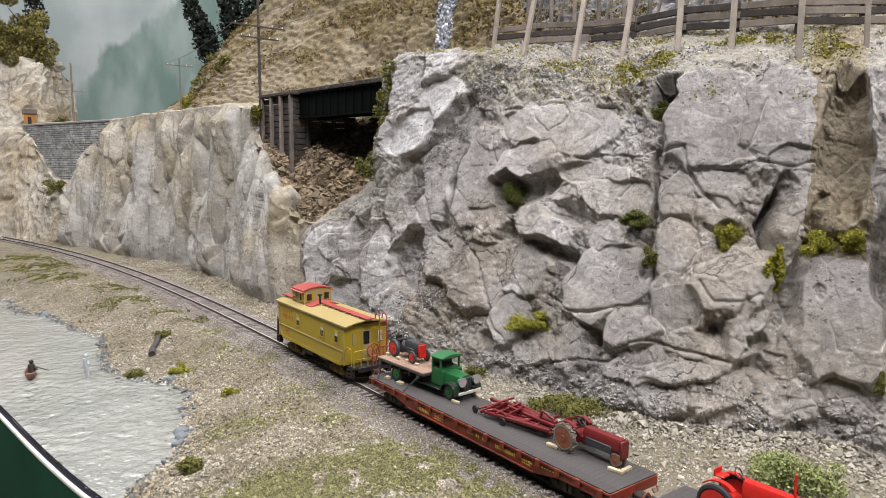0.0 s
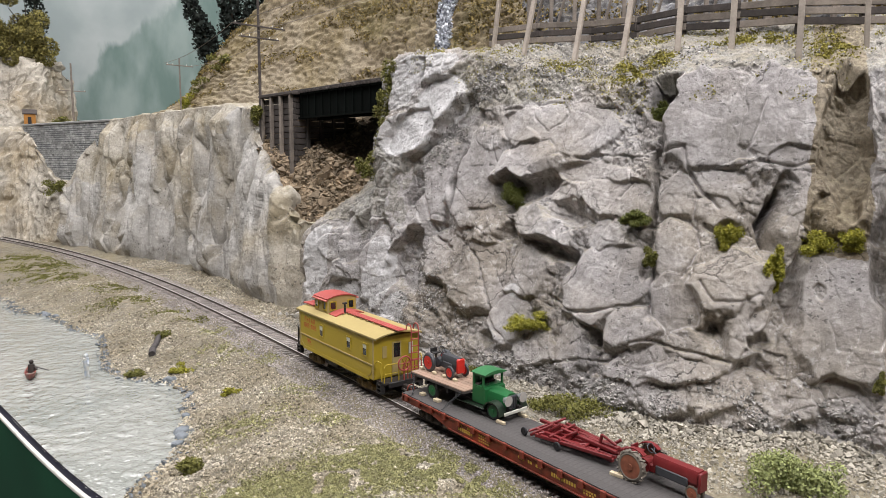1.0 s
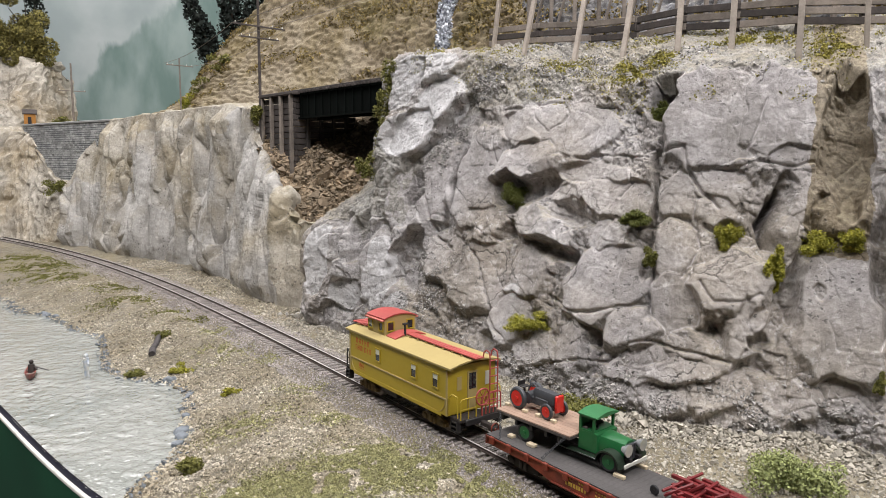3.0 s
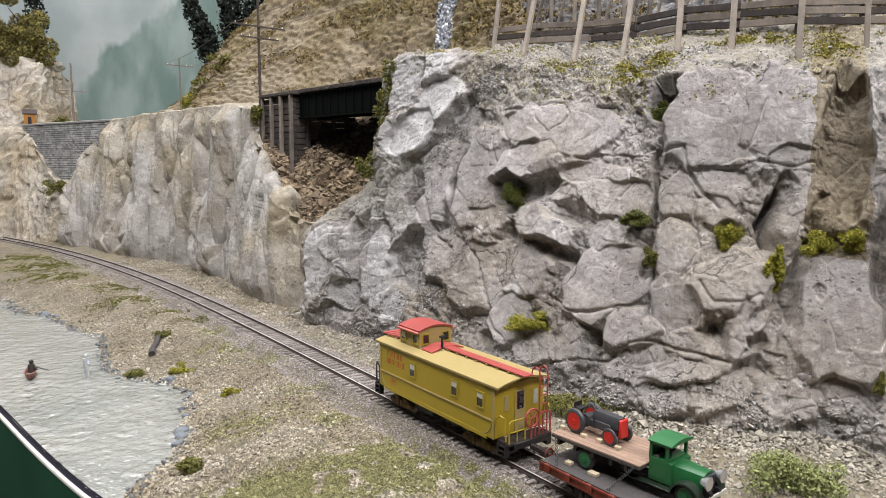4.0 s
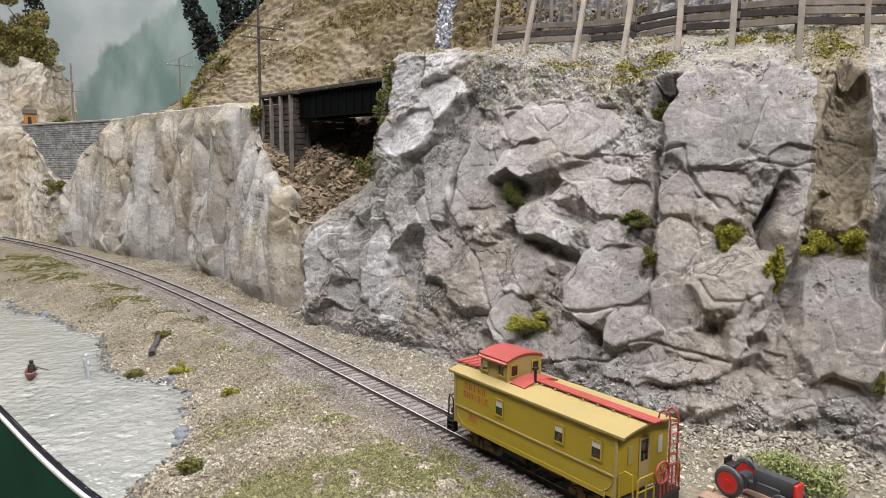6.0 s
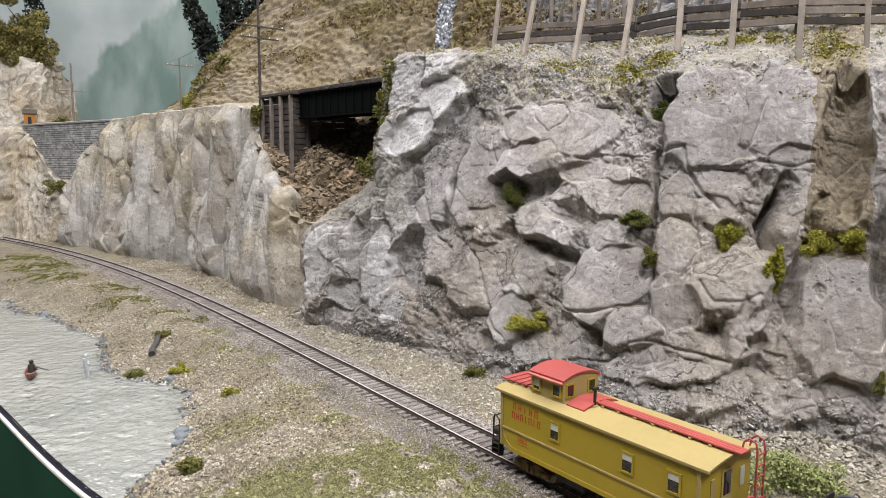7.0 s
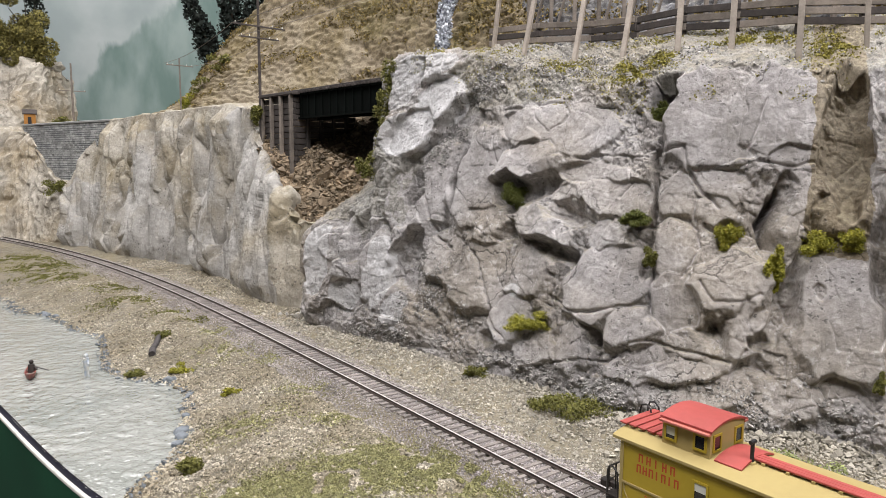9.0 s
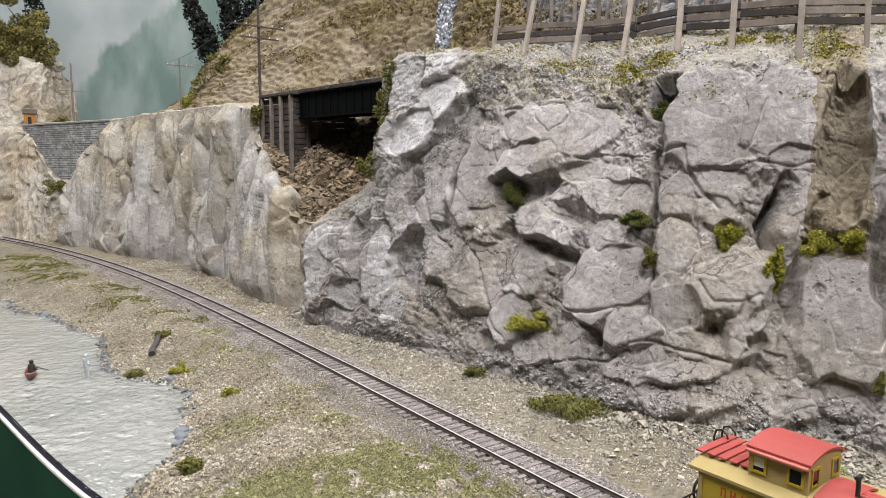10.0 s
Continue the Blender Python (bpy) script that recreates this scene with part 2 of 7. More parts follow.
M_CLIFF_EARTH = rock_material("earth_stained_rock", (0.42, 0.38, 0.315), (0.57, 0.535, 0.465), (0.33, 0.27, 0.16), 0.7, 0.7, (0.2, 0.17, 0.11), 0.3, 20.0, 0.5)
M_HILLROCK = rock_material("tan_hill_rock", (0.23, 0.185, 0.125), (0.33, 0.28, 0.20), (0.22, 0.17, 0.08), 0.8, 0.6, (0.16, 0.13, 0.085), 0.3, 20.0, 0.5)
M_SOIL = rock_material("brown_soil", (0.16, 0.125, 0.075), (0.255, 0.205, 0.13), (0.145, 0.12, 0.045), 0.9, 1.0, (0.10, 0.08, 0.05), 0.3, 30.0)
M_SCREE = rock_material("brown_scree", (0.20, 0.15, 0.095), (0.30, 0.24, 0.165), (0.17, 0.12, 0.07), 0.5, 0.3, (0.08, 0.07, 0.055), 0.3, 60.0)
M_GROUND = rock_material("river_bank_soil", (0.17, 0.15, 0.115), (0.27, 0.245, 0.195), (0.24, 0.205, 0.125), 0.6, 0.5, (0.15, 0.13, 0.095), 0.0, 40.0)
M_BALLAST = material("ballast_grit", (0.44, 0.40, 0.39), 0.9, spread=0.3, island=0.45, bump=0.0)
M_GRAVEL = material("bank_gravel", (0.45, 0.41, 0.335), 0.9, spread=0.3, size=25, island=0.62, bump=0.0, second=(0.28, 0.24, 0.17))
M_RUBBLE = material("rubble_stone", (0.46, 0.425, 0.355), 0.9, spread=0.3, island=0.4, bump=0.3)
M_TIE = material("weathered_tie", (0.31, 0.275, 0.25), 0.85, spread=0.4, size=200, fine=900, bump=0.4, random_obj=0.35)
M_RAIL = material("rusty_rail_side", (0.075, 0.055, 0.045), 0.7, 0.0, spread=0.3)
M_RAILTOP = material("polished_rail_head", (0.75, 0.73, 0.71), 0.4, 0.6, spread=0.1, bump=0)
M_YELLOW = material("yellow_car_paint", (0.41, 0.30, 0.024), 0.5, spread=0.08, size=20, bump=0.05)
M_ROOFYEL = material("yellow_roof_paint", (0.38, 0.295, 0.115), 0.75, spread=0.08, size=30, bump=0.05)
M_RED = material("red_car_paint", (0.40, 0.072, 0.062), 0.6, spread=0.15, size=30, bump=0.05)
M_BLACK = material("black_plastic", (0.022, 0.02, 0.02), 0.55, spread=0.3, bump=0.1)
M_WATER = None


# ---- the line of the track ----
def track_x(y):
    y = np.asarray(y, float)
    yc = np.clip(y, 280, 1400)
    x = 317.3 - 0.8485 * yc + 2.396e-4 * yc**2 - 1.833e-7 * yc**3
    slope = lambda v: -0.8485 + 4.792e-4 * v - 5.499e-7 * v**2
    return x + np.where(y < 280, (y - 280) * slope(280), 0) + np.where(y > 1400, (y - 1400) * slope(1400), 0)


TRACK_Y = np.linspace(1900, 20, 3000)
TRACK = np.stack([track_x(TRACK_Y), TRACK_Y], 1)
TRACK_S = np.r_[0, np.cumsum(np.hypot(*np.diff(TRACK, axis=0).T))]
TRACK_S -= np.interp(-521.0, -TRACK_Y, TRACK_S)


def on_track(s):
    """Place and heading (degrees) at s millimetres along the line; 0 is the middle of the caboose at the start."""
    p = [np.interp(s, TRACK_S, TRACK[:, i]) for i in (0, 1)]
    q = [np.interp(s + 4, TRACK_S, TRACK[:, i]) - np.interp(s - 4, TRACK_S, TRACK[:, i]) for i in (0, 1)]
    return p[0], p[1], math.degrees(math.atan2(q[1], q[0]))


def track_frame(s, half):
    """The pose of a vehicle whose trucks stand half millimetres before and behind s."""
    a, b = on_track(s - half), on_track(s + half)
    return mm((a[0] + b[0]) / 2, (a[1] + b[1]) / 2, 0, 0, 0, math.degrees(math.atan2(b[1] - a[1], b[0] - a[0])))


def signed_to_track(x, y):
    """Distance from the line, positive on the cliff's side."""
    best, sign = np.full(x.shape, 1e9), np.ones(x.shape)
    pts = TRACK[::25]
    for (ax, ay), (bx, by) in zip(pts[:-1], pts[1:]):
        dx, dy = bx - ax, by - ay
        t = np.clip(((x - ax) * dx + (y - ay) * dy) / (dx * dx + dy * dy), 0, 1)
        ex, ey = x - ax - t * dx, y - ay - t * dy
        d = np.hypot(ex, ey)
        closer = d < best
        sign = np.where(closer, np.sign(dx * ey - dy * ex), sign)
        best = np.where(closer, d, best)
    return best * sign


# ---- shore and layout edge ----
SHORE = spline([(-900, 1080), (-720, 960), (-587, 888), (-520, 815), (-462, 785), (-400, 725), (-358, 690), (-322, 630), (-298, 585), (-262, 556), (-229, 545),
                (-200, 515), (-190, 485), (-180, 455), (-172, 427), (-166, 400), (-170, 372), (-168, 340), (-150, 318)], 140)
EDGE = spline([(-1300, 1560), (-900, 1110), (-620, 780), (-440, 595), (-319, 474), (-259, 414), (-214, 371), (-182, 343), (-140, 311), (-60, 258), (30, 190), (95, 90), (150, -80)], 200)


def side_of(curve, x, y):
    """Distance from an open curve; positive to its right-hand side."""
    best, sign = np.full(x.shape, 1e9), np.ones(x.shape)
    for (ax, ay), (bx, by) in zip(curve[:-1], curve[1:]):
        dx, dy = bx - ax, by - ay
        t = np.clip(((x - ax) * dx + (y - ay) * dy) / (dx * dx + dy * dy), 0, 1)
        ex, ey = x - ax - t * dx, y - ay - t * dy
        d = np.hypot(ex, ey)
        closer = d < best
        sign = np.where(closer, np.sign(dy * ex - dx * ey), sign)
        best = np.where(closer, d, best)
    return best * sign


WATER_Z = -25.0


def ground_height(x, y, rough=True):
    d = signed_to_track(x, y)
    a = np.abs(d)
    land = -side_of(SHORE, x, y)
    z = np.where(d > 0, -4 + 0.04 * np.maximum(d - 20, 0), 0)
    bank = WATER_Z + 17 * smooth(land, 0, 75) + 5 * smooth(land, 60, 160) - 5 * smooth(-land, 0, 12)
    z = np.where(d > 0, z, bank)
    bed = -3.6 - 6.5 * smooth(a, 15, 30)
    z = np.where(d > 0, np.maximum(np.where(a < 34, bed, -10), z - 4 * smooth(a, 70, 14)), bed * smooth(a, 42, 28) + z * (1 - smooth(a, 42, 28)))
    if rough:
        off = smooth(a, 18, 32) * smooth(np.abs(land), 2, 16)
        z = z + off * (2.6 * fbm(x / 34, y / 34, 5) + 1.5 * fbm(x / 9, y / 9, 6, 3))
    return z


def build_ground():
    ys = np.concatenate([np.linspace(120, 700, 170), np.linspace(704, 1200, 90), np.linspace(1210, 2300, 60)])
    frac = np.linspace(0, 1, 300)
    y = np.repeat(ys[:, None], len(frac), 1)
    left, right = -300 - 0.72 * ys, np.minimum(420 + 0.1 * ys, 520)
    x = left[:, None] + (right - left)[:, None] * frac[None]
    z = ground_height(x, y)
    inside = side_of(EDGE, x, y) < -2.8
    keep = inside[:-1, :-1] & inside[1:, 1:] & inside[1:, :-1] & inside[:-1, 1:]
    ob = sheet("ground", np.stack([x, y, z], -1), M_GROUND, keep)
    return tagged(ob, "sandy gravel river bank with dry grass beside the track", "ground", kind="structure")


build_ground()


# ---- rock faces ----
def rows_surface(low, mid, high, nu, nv, split=0.75, lag=1.7, buttress=None):
    """A face from the curve low up to mid, then back over the crown to high; lag: how late the face leans back."""
    L, T, C = spline(low, 400), spline(mid, 400), spline(high, 400)
    if len(low) == len(mid):
        fine = np.linspace(0, 1, nu)
        def by_row(points):
            p = np.array(points, float)
            t = np.linspace(0, 1, len(p))
            k = np.stack([np.interp(fine, t, p[:, i]) for i in range(3)], 1)
            w = max(3, nu // len(p) // 2)
            pad = np.vstack([np.repeat(k[:1], w, 0), k, np.repeat(k[-1:], w, 0)])
            ker = np.hanning(2 * w + 1)
            ker /= ker.sum()
            return np.stack([np.convolve(pad[:, i], ker, "valid") for i in range(3)], 1)
        L, T, C = by_row(low), by_row(mid), by_row(high)
    n1 = int(nv * split)
    v = np.linspace(0, 1, n1)[:, None, None]
    lean = v**lag * np.ones((1, nu, 1))
    if buttress is not None:
        b = buttress.reshape(1, -1, 1)
        lean = lean * (1 - b) + b * smooth(v, 0.34, 0.62)
    face = np.concatenate([L[None, :, :2] + (T - L)[None, :, :2] * lean, L[None, :, 2:] + (T - L)[None, :, 2:] * v], -1)
    w = np.linspace(0, 1, nv - n1 + 1)[1:, None, None]
    crown = T[None] + (C - T)[None] * w
    return np.concatenate([face, crown], 0)


def arc(grid):
    u = np.cumsum(np.r_[0, np.linalg.norm(np.diff(grid[grid.shape[0] // 3], axis=0), axis=1)])
    v = np.cumsum(np.vstack([np.zeros((1, grid.shape[1])), np.linalg.norm(np.diff(grid, axis=0), axis=2)]), 0)
    return np.repeat(u[None], grid.shape[0], 0), v


def facets(x, y, k, tilt, bow, outward):
    """A surface of joined planes, one a cell: hollows between bosses, or ridges between hollows when outward."""
    i, j = np.floor(x), np.floor(y)
    out = np.full(x.shape, -9.0)
    for p in (-1, 0, 1):
        for q in (-1, 0, 1):
            ci, cj = i + p, j + q
            dx, dy = x - ci - 0.15 - 0.7 * hash2(ci, cj, k), y - cj - 0.15 - 0.7 * hash2(ci, cj, k + 1)
            h = 0.5 * hash2(ci, cj, k + 2) - bow * (dx * dx + dy * dy)
            h = h + tilt * (dx * (hash2(ci, cj, k + 3) * 2 - 1) + dy * (hash2(ci, cj, k + 4) * 2 - 1))
            out = np.maximum(out, h)
    return -out if outward else out


def broken(u, v, size, k, tall=1.5, step=0.35, small=1.0):
    """Layers of split rock, in units of size."""
    wu, wv = u + size * 0.28 * fbm(u / size / 1.3, v / size / 1.3, k, 5), v + size * 0.28 * fbm(u / size / 1.3, v / size / 1.3, k + 50, 5)
    a = facets(wu / size, wv / size / tall, k + 1, 0.9, 0.5, False)
    b = facets(wu / size * 2.1 + 3, wv / size / tall * 1.8, k + 7, 1.0, 0.4, True)
    c = facets(wu / size * 4.8, wv / size * 4.0, k + 13, 1.1, 0.35, False)
    e = facets(wu / size * 11, wv / size * 10, k + 19, 1.1, 0.35, True)
    f, edge = chips(wu / size * 1.4 + 7, wv / size / tall * 1.2, k + 29, 0.5)
    crack = -0.2 * (1 - smooth(edge, 0, 0.045))
    return a * 0.7 + b * 0.45 + c * 0.26 * small + e * 0.12 * small + f * step + crack - 0.1, fbm(u / size * 6, v / size * 6, k + 90, 4)


CRAG_LOW = [(330, 250, -12), (285, 295, -12), (236, 340, -12), (209, 366, -12), (164, 379, -12), (128, 398, -12), (100, 415, -12), (68, 462, -12), (22, 512, -12), (-42, 584, -12), (-98, 634, -12), (-142, 684, -12), (-140, 735, -12), (-85, 800, -12)]
CRAG_TOP = [(264, 330, 205), (262, 365, 210), (258, 415, 212), (229, 425, 213), (190, 432, 219), (151, 450, 216), (133, 475, 212), (107, 520, 217), (65, 560, 233), (26, 600, 250), (-33, 620, 251), (-54, 650, 242), (-54, 700, 246), (-40, 760, 254)]
CRAG_BACK = [(330, 400, 250), (315, 430, 253), (294, 470, 257), (261, 490, 257), (221, 505, 256), (173, 520, 252), (150, 540, 252), (119, 580, 255), (72, 620, 261), (34, 650, 262), (-15, 680, 262), (-40, 700, 257), (-40, 735, 256), (-30, 790, 264)]


SLABS, CRACKS = [], []


def slab(*row):
    """A boss, plate or hollow in the cliff: its place along and up the face, width, height, turn, lift, slant along and up, smoothness."""
    SLABS.append(row)


def crack(wide, deep, *line):
    """An open joint in the cliff along a few places on the face."""
    CRACKS.append((wide, deep, line))


slab(498, 264, 91, 29, -8, 5, -0, -0.5, 0.55)
slab(524, 248, 46, 44, 0, 6, 0.35, -0.1, 0.6)
slab(473, 228, 51, 41, 20, 13, -0.25, -0.45, 0.85)
slab(499, 200, 54, 40, -12, 10, -0.2, -0.35, 0.8)
slab(550, 225, 26, 77, -3, 3, 0.5, 0, 0.5)
slab(455, 191, 35, 97, 32, -6, 0, 0, 0.1)
slab(449, 156, 37, 65, -4, 8, 0.3, -0.05, 0.85)
slab(404, 159, 49, 79, 2, 9, 0.22, -0.02, 0.92)
slab(486, 140, 33, 55, -8, 5, 0.3, -0.1, 0.6)
slab(473, 153, 13, 55, -5, -7, 0, 0, 0.3)
slab(426, 154, 6, 57, -3, -6, 0, 0, 0.3)
slab(395, 197, 27, 20, 0, 7, 0, -0.3, 0.4)
slab(364, 205, 43, 30, 0, 7, -0.3, -0.15, 0.9)
slab(314, 203, 83, 42, 5, 4, 0.05, -0.12, 0.95)
slab(254, 196, 39, 44, 0, 0, 0.15, 0.02, 0.85)
slab(334, 212, 28, 21, 0, 6, 0.05, -0.1, 0.97)
slab(352, 176, 49, 29, -12, 15, -0.05, -0.5, 0.9)
slab(329, 171, 24, 13, -25, 11, 0.5, 0.5, 0.8)
slab(336, 156, 43, 15, -20, -11, 0, 0.3, 0.5)
slab(363, 149, 33, 27, 0, -8, 0, 0, 0.5)
slab(281, 167, 68, 24, 8, 2, -0.1, -0.25, 0.9)
slab(308, 150, 33, 21, -20, 3, -0.25, -0.35, 0.7)
slab(334, 129, 40, 25, 18, 15, -0.3, -0.5, 0.85)
slab(305, 121, 18, 16, 30, 8, 0.2, -0.2, 0.7)
slab(312, 110, 47, 12, 14, -10, 0, 0.3, 0.4)
slab(300, 139, 34, 16, 12, -9, 0, 0.1, 0.5)
slab(364, 119, 23, 25, 10, -9, 0, 0, 0.4)
slab(385, 129, 38, 23, 0, 5, 0.1, -0.4, 0.6)
slab(265, 152, 57, 27, 0, 4, 0.1, -0.2, 0.85)
slab(265, 122, 35, 23, 6, 5, -0.15, -0.25, 0.85)
slab(261, 93, 74, 41, -22, 9, 0.1, -0.12, 0.95)
slab(241, 67, 31, 24, -10, 11, -0.05, -0.25, 0.9)
slab(274, 58, 29, 13, 0, -10, 0, 0.2, 0.5)
slab(334, 92, 37, 35, 10, 8, -0.1, -0.22, 0.85)
slab(343, 77, 13, 8, 20, 12, 0, -0.3, 0.95)
slab(343, 57, 29, 34, 6, 10, 0.2, -0.15, 0.85)
slab(317, 39, 40, 24, -10, 7, 0, -0.2, 0.7)
slab(382, 82, 53, 49, -8, 8, 0.2, -0.2, 0.75)
slab(420, 93, 46, 38, 8, 7, 0.1, -0.3, 0.7)
slab(360, 36, 16, 21, 0, -8, 0, 0, 0.4)
slab(286, 48, 23, 34, 14, 7, -0.15, -0.1, 0.8)
slab(204, 204, 54, 70, -2, 8, 0.16, -0.03, 0.97)
slab(161, 205, 47, 67, -2, 9, -0.08, -0.06, 0.97)
slab(233, 170, 4, 105, -1, -13, 0, 0, 0.3)
slab(235, 119, 15, 36, 0, -8, -0.2, 0, 0.6)
slab(216, 153, 25, 29, 0, 4, 0.1, -0.05, 0.9)
slab(215, 119, 23, 32, 0, 6, 0.1, -0.05, 0.95)
slab(191, 160, 28, 21, 20, 3, 0, -0.15, 0.8)
slab(194, 144, 19, 18, 0, 3, 0.1, -0.2, 0.8)
slab(145, 163, 22, 21, 0, 4, 0, -0.05, 0.85)
slab(213, 85, 28, 39, 0, 4, 0.25, 0.16, 0.95)
slab(184, 98, 40, 35, 12, 11, 0.02, -0.18, 0.85)
slab(192, 69, 28, 15, -18, -16, 0, 0.2, 0.4)
slab(177, 70, 9, 26, 4, 9, 0, -0.05, 0.85)
slab(164, 77, 15, 13, 20, 3, 0.2, -0.1, 0.8)
slab(166, 66, 12, 12, 0, -13, 0, 0, 0.4)
slab(161, 142, 17, 40, 16, -30, 0, 0.1, 0.4)
slab(138, 145, 15, 18, 0, -26, 0, 0.2, 0.4)
slab(149, 146, 10, 29, 10, 7, 0, 0, 0.85)
slab(125, 146, 21, 20, 22, 10, -0.1, -0.35, 0.6)
slab(153, 175, 33, 14, 0, 6, 0, 0.05, 0.9)
slab(122, 194, 28, 95, 6, -20, 0, 0, 0.3)
slab(188, 128, 16, 21, 0, -5, 0, 0, 0.5)
slab(124, 87, 41, 80, 6, 10, -0.02, -0.14, 0.92)
slab(155, 90, 13, 56, 14, -12, 0, 0, 0.4)
slab(105, 115, 9, 70, 0, -10, 0, 0, 0.3)
slab(136, 97, 6, 6, 0, 4, 0, 0, 0.6)
slab(234, 44, 41, 24, -18, 6, -0.05, -0.3, 0.75)
slab(206, 48, 42, 15, -14, 9, 0, -0.35, 0.8)
slab(206, 62, 23, 12, 10, 6, -0.1, -0.1, 0.7)
slab(171, 44, 18, 29, 22, -10, 0, 0, 0.4)
slab(192, 33, 41, 20, -10, 6, 0, -0.4, 0.6)
slab(219, 29, 30, 20, 0, 5, 0, -0.4, 0.6)
slab(152, 36, 31, 22, 12, 6, 0, -0.35, 0.6)
slab(127, 39, 28, 22, 0, 4, 0, -0.3, 0.7)
slab(250, 27, 30, 18, 0, 4, 0, -0.3, 0.5)
slab(569, 74, 31, 74, -2, 9, 0.2, -0.05, 0.7)
slab(526, 46, 45, 33, 0, 5, 0.2, -0.05, 0.9)
slab(491, 73, 28, 62, -14, 10, 0.4, -0.05, 0.7)
slab(521, 102, 20, 80, -14, -7, 0, 0, 0.3)
slab(461, 81, 32, 75, -4, -7, 0, 0, 0.2)
slab(538, 17, 54, 34, 0, 6, 0, -0.4, 0.5)
slab(465, 45, 32, 30, 8, 6, 0.3, -0.1, 0.6)
slab(552, 93, 25, 34, -30, 4, 0.3, -0.2, 0.5)
slab(542, 147, 34, 49, -30, 5, 0.3, -0.2, 0.4)
slab(234, 221, 25, 33, 18, -22, 0, 0.15, 0.4)
crack(1.4, 4, (237, 235), (235, 201), (231, 170), (231, 134), (229, 105), (229, 76))
crack(1, 3, (397, 197), (385, 173), (372, 155))
crack(0.8, 2, (171, 215), (175, 197), (180, 184))
crack(0.8, 2, (206, 132), (203, 121), (207, 110), (212, 102))
crack(1, 3, (229, 182), (216, 183), (214, 170), (204, 156), (194, 145))
crack(1.2, 3, (254, 44), (242, 56), (228, 62))
crack(1, 3, (310, 77), (279, 69), (256, 77), (231, 83))
crack(1, 2.5, (201, 100), (193, 87), (178, 90), (168, 94))
crack(1, 3, (183, 37), (180, 48), (174, 61))
crack(0.9, 2, (257, 152), (249, 160), (252, 176), (256, 184))
crack(0.8, 2, (301, 180), (270, 182), (239, 178))
crack(0.8, 1.6, (351, 220), (326, 222), (319, 213), (324, 205), (335, 201))
crack(0.9, 2, (391, 216), (365, 220), (347, 218))
crack(1, 3, (255, 135), (242, 131), (229, 135))
crack(0.9, 2, (214, 170), (190, 170), (177, 174), (153, 172), (137, 175))
crack(1.2, 3.5, (472, 168), (456, 138), (436, 109), (415, 101))
crack(1, 3, (406, 111), (383, 95), (370, 70), (355, 46), (342, 38))
crack(1, 3, (298, 113), (300, 93), (310, 77), (298, 53))
crack(0.9, 2.5, (345, 0), (324, 23), (290, 36), (254, 44))
crack(0.9, 2.5, (228, 62), (206, 57), (182, 54))


CRAG = {}


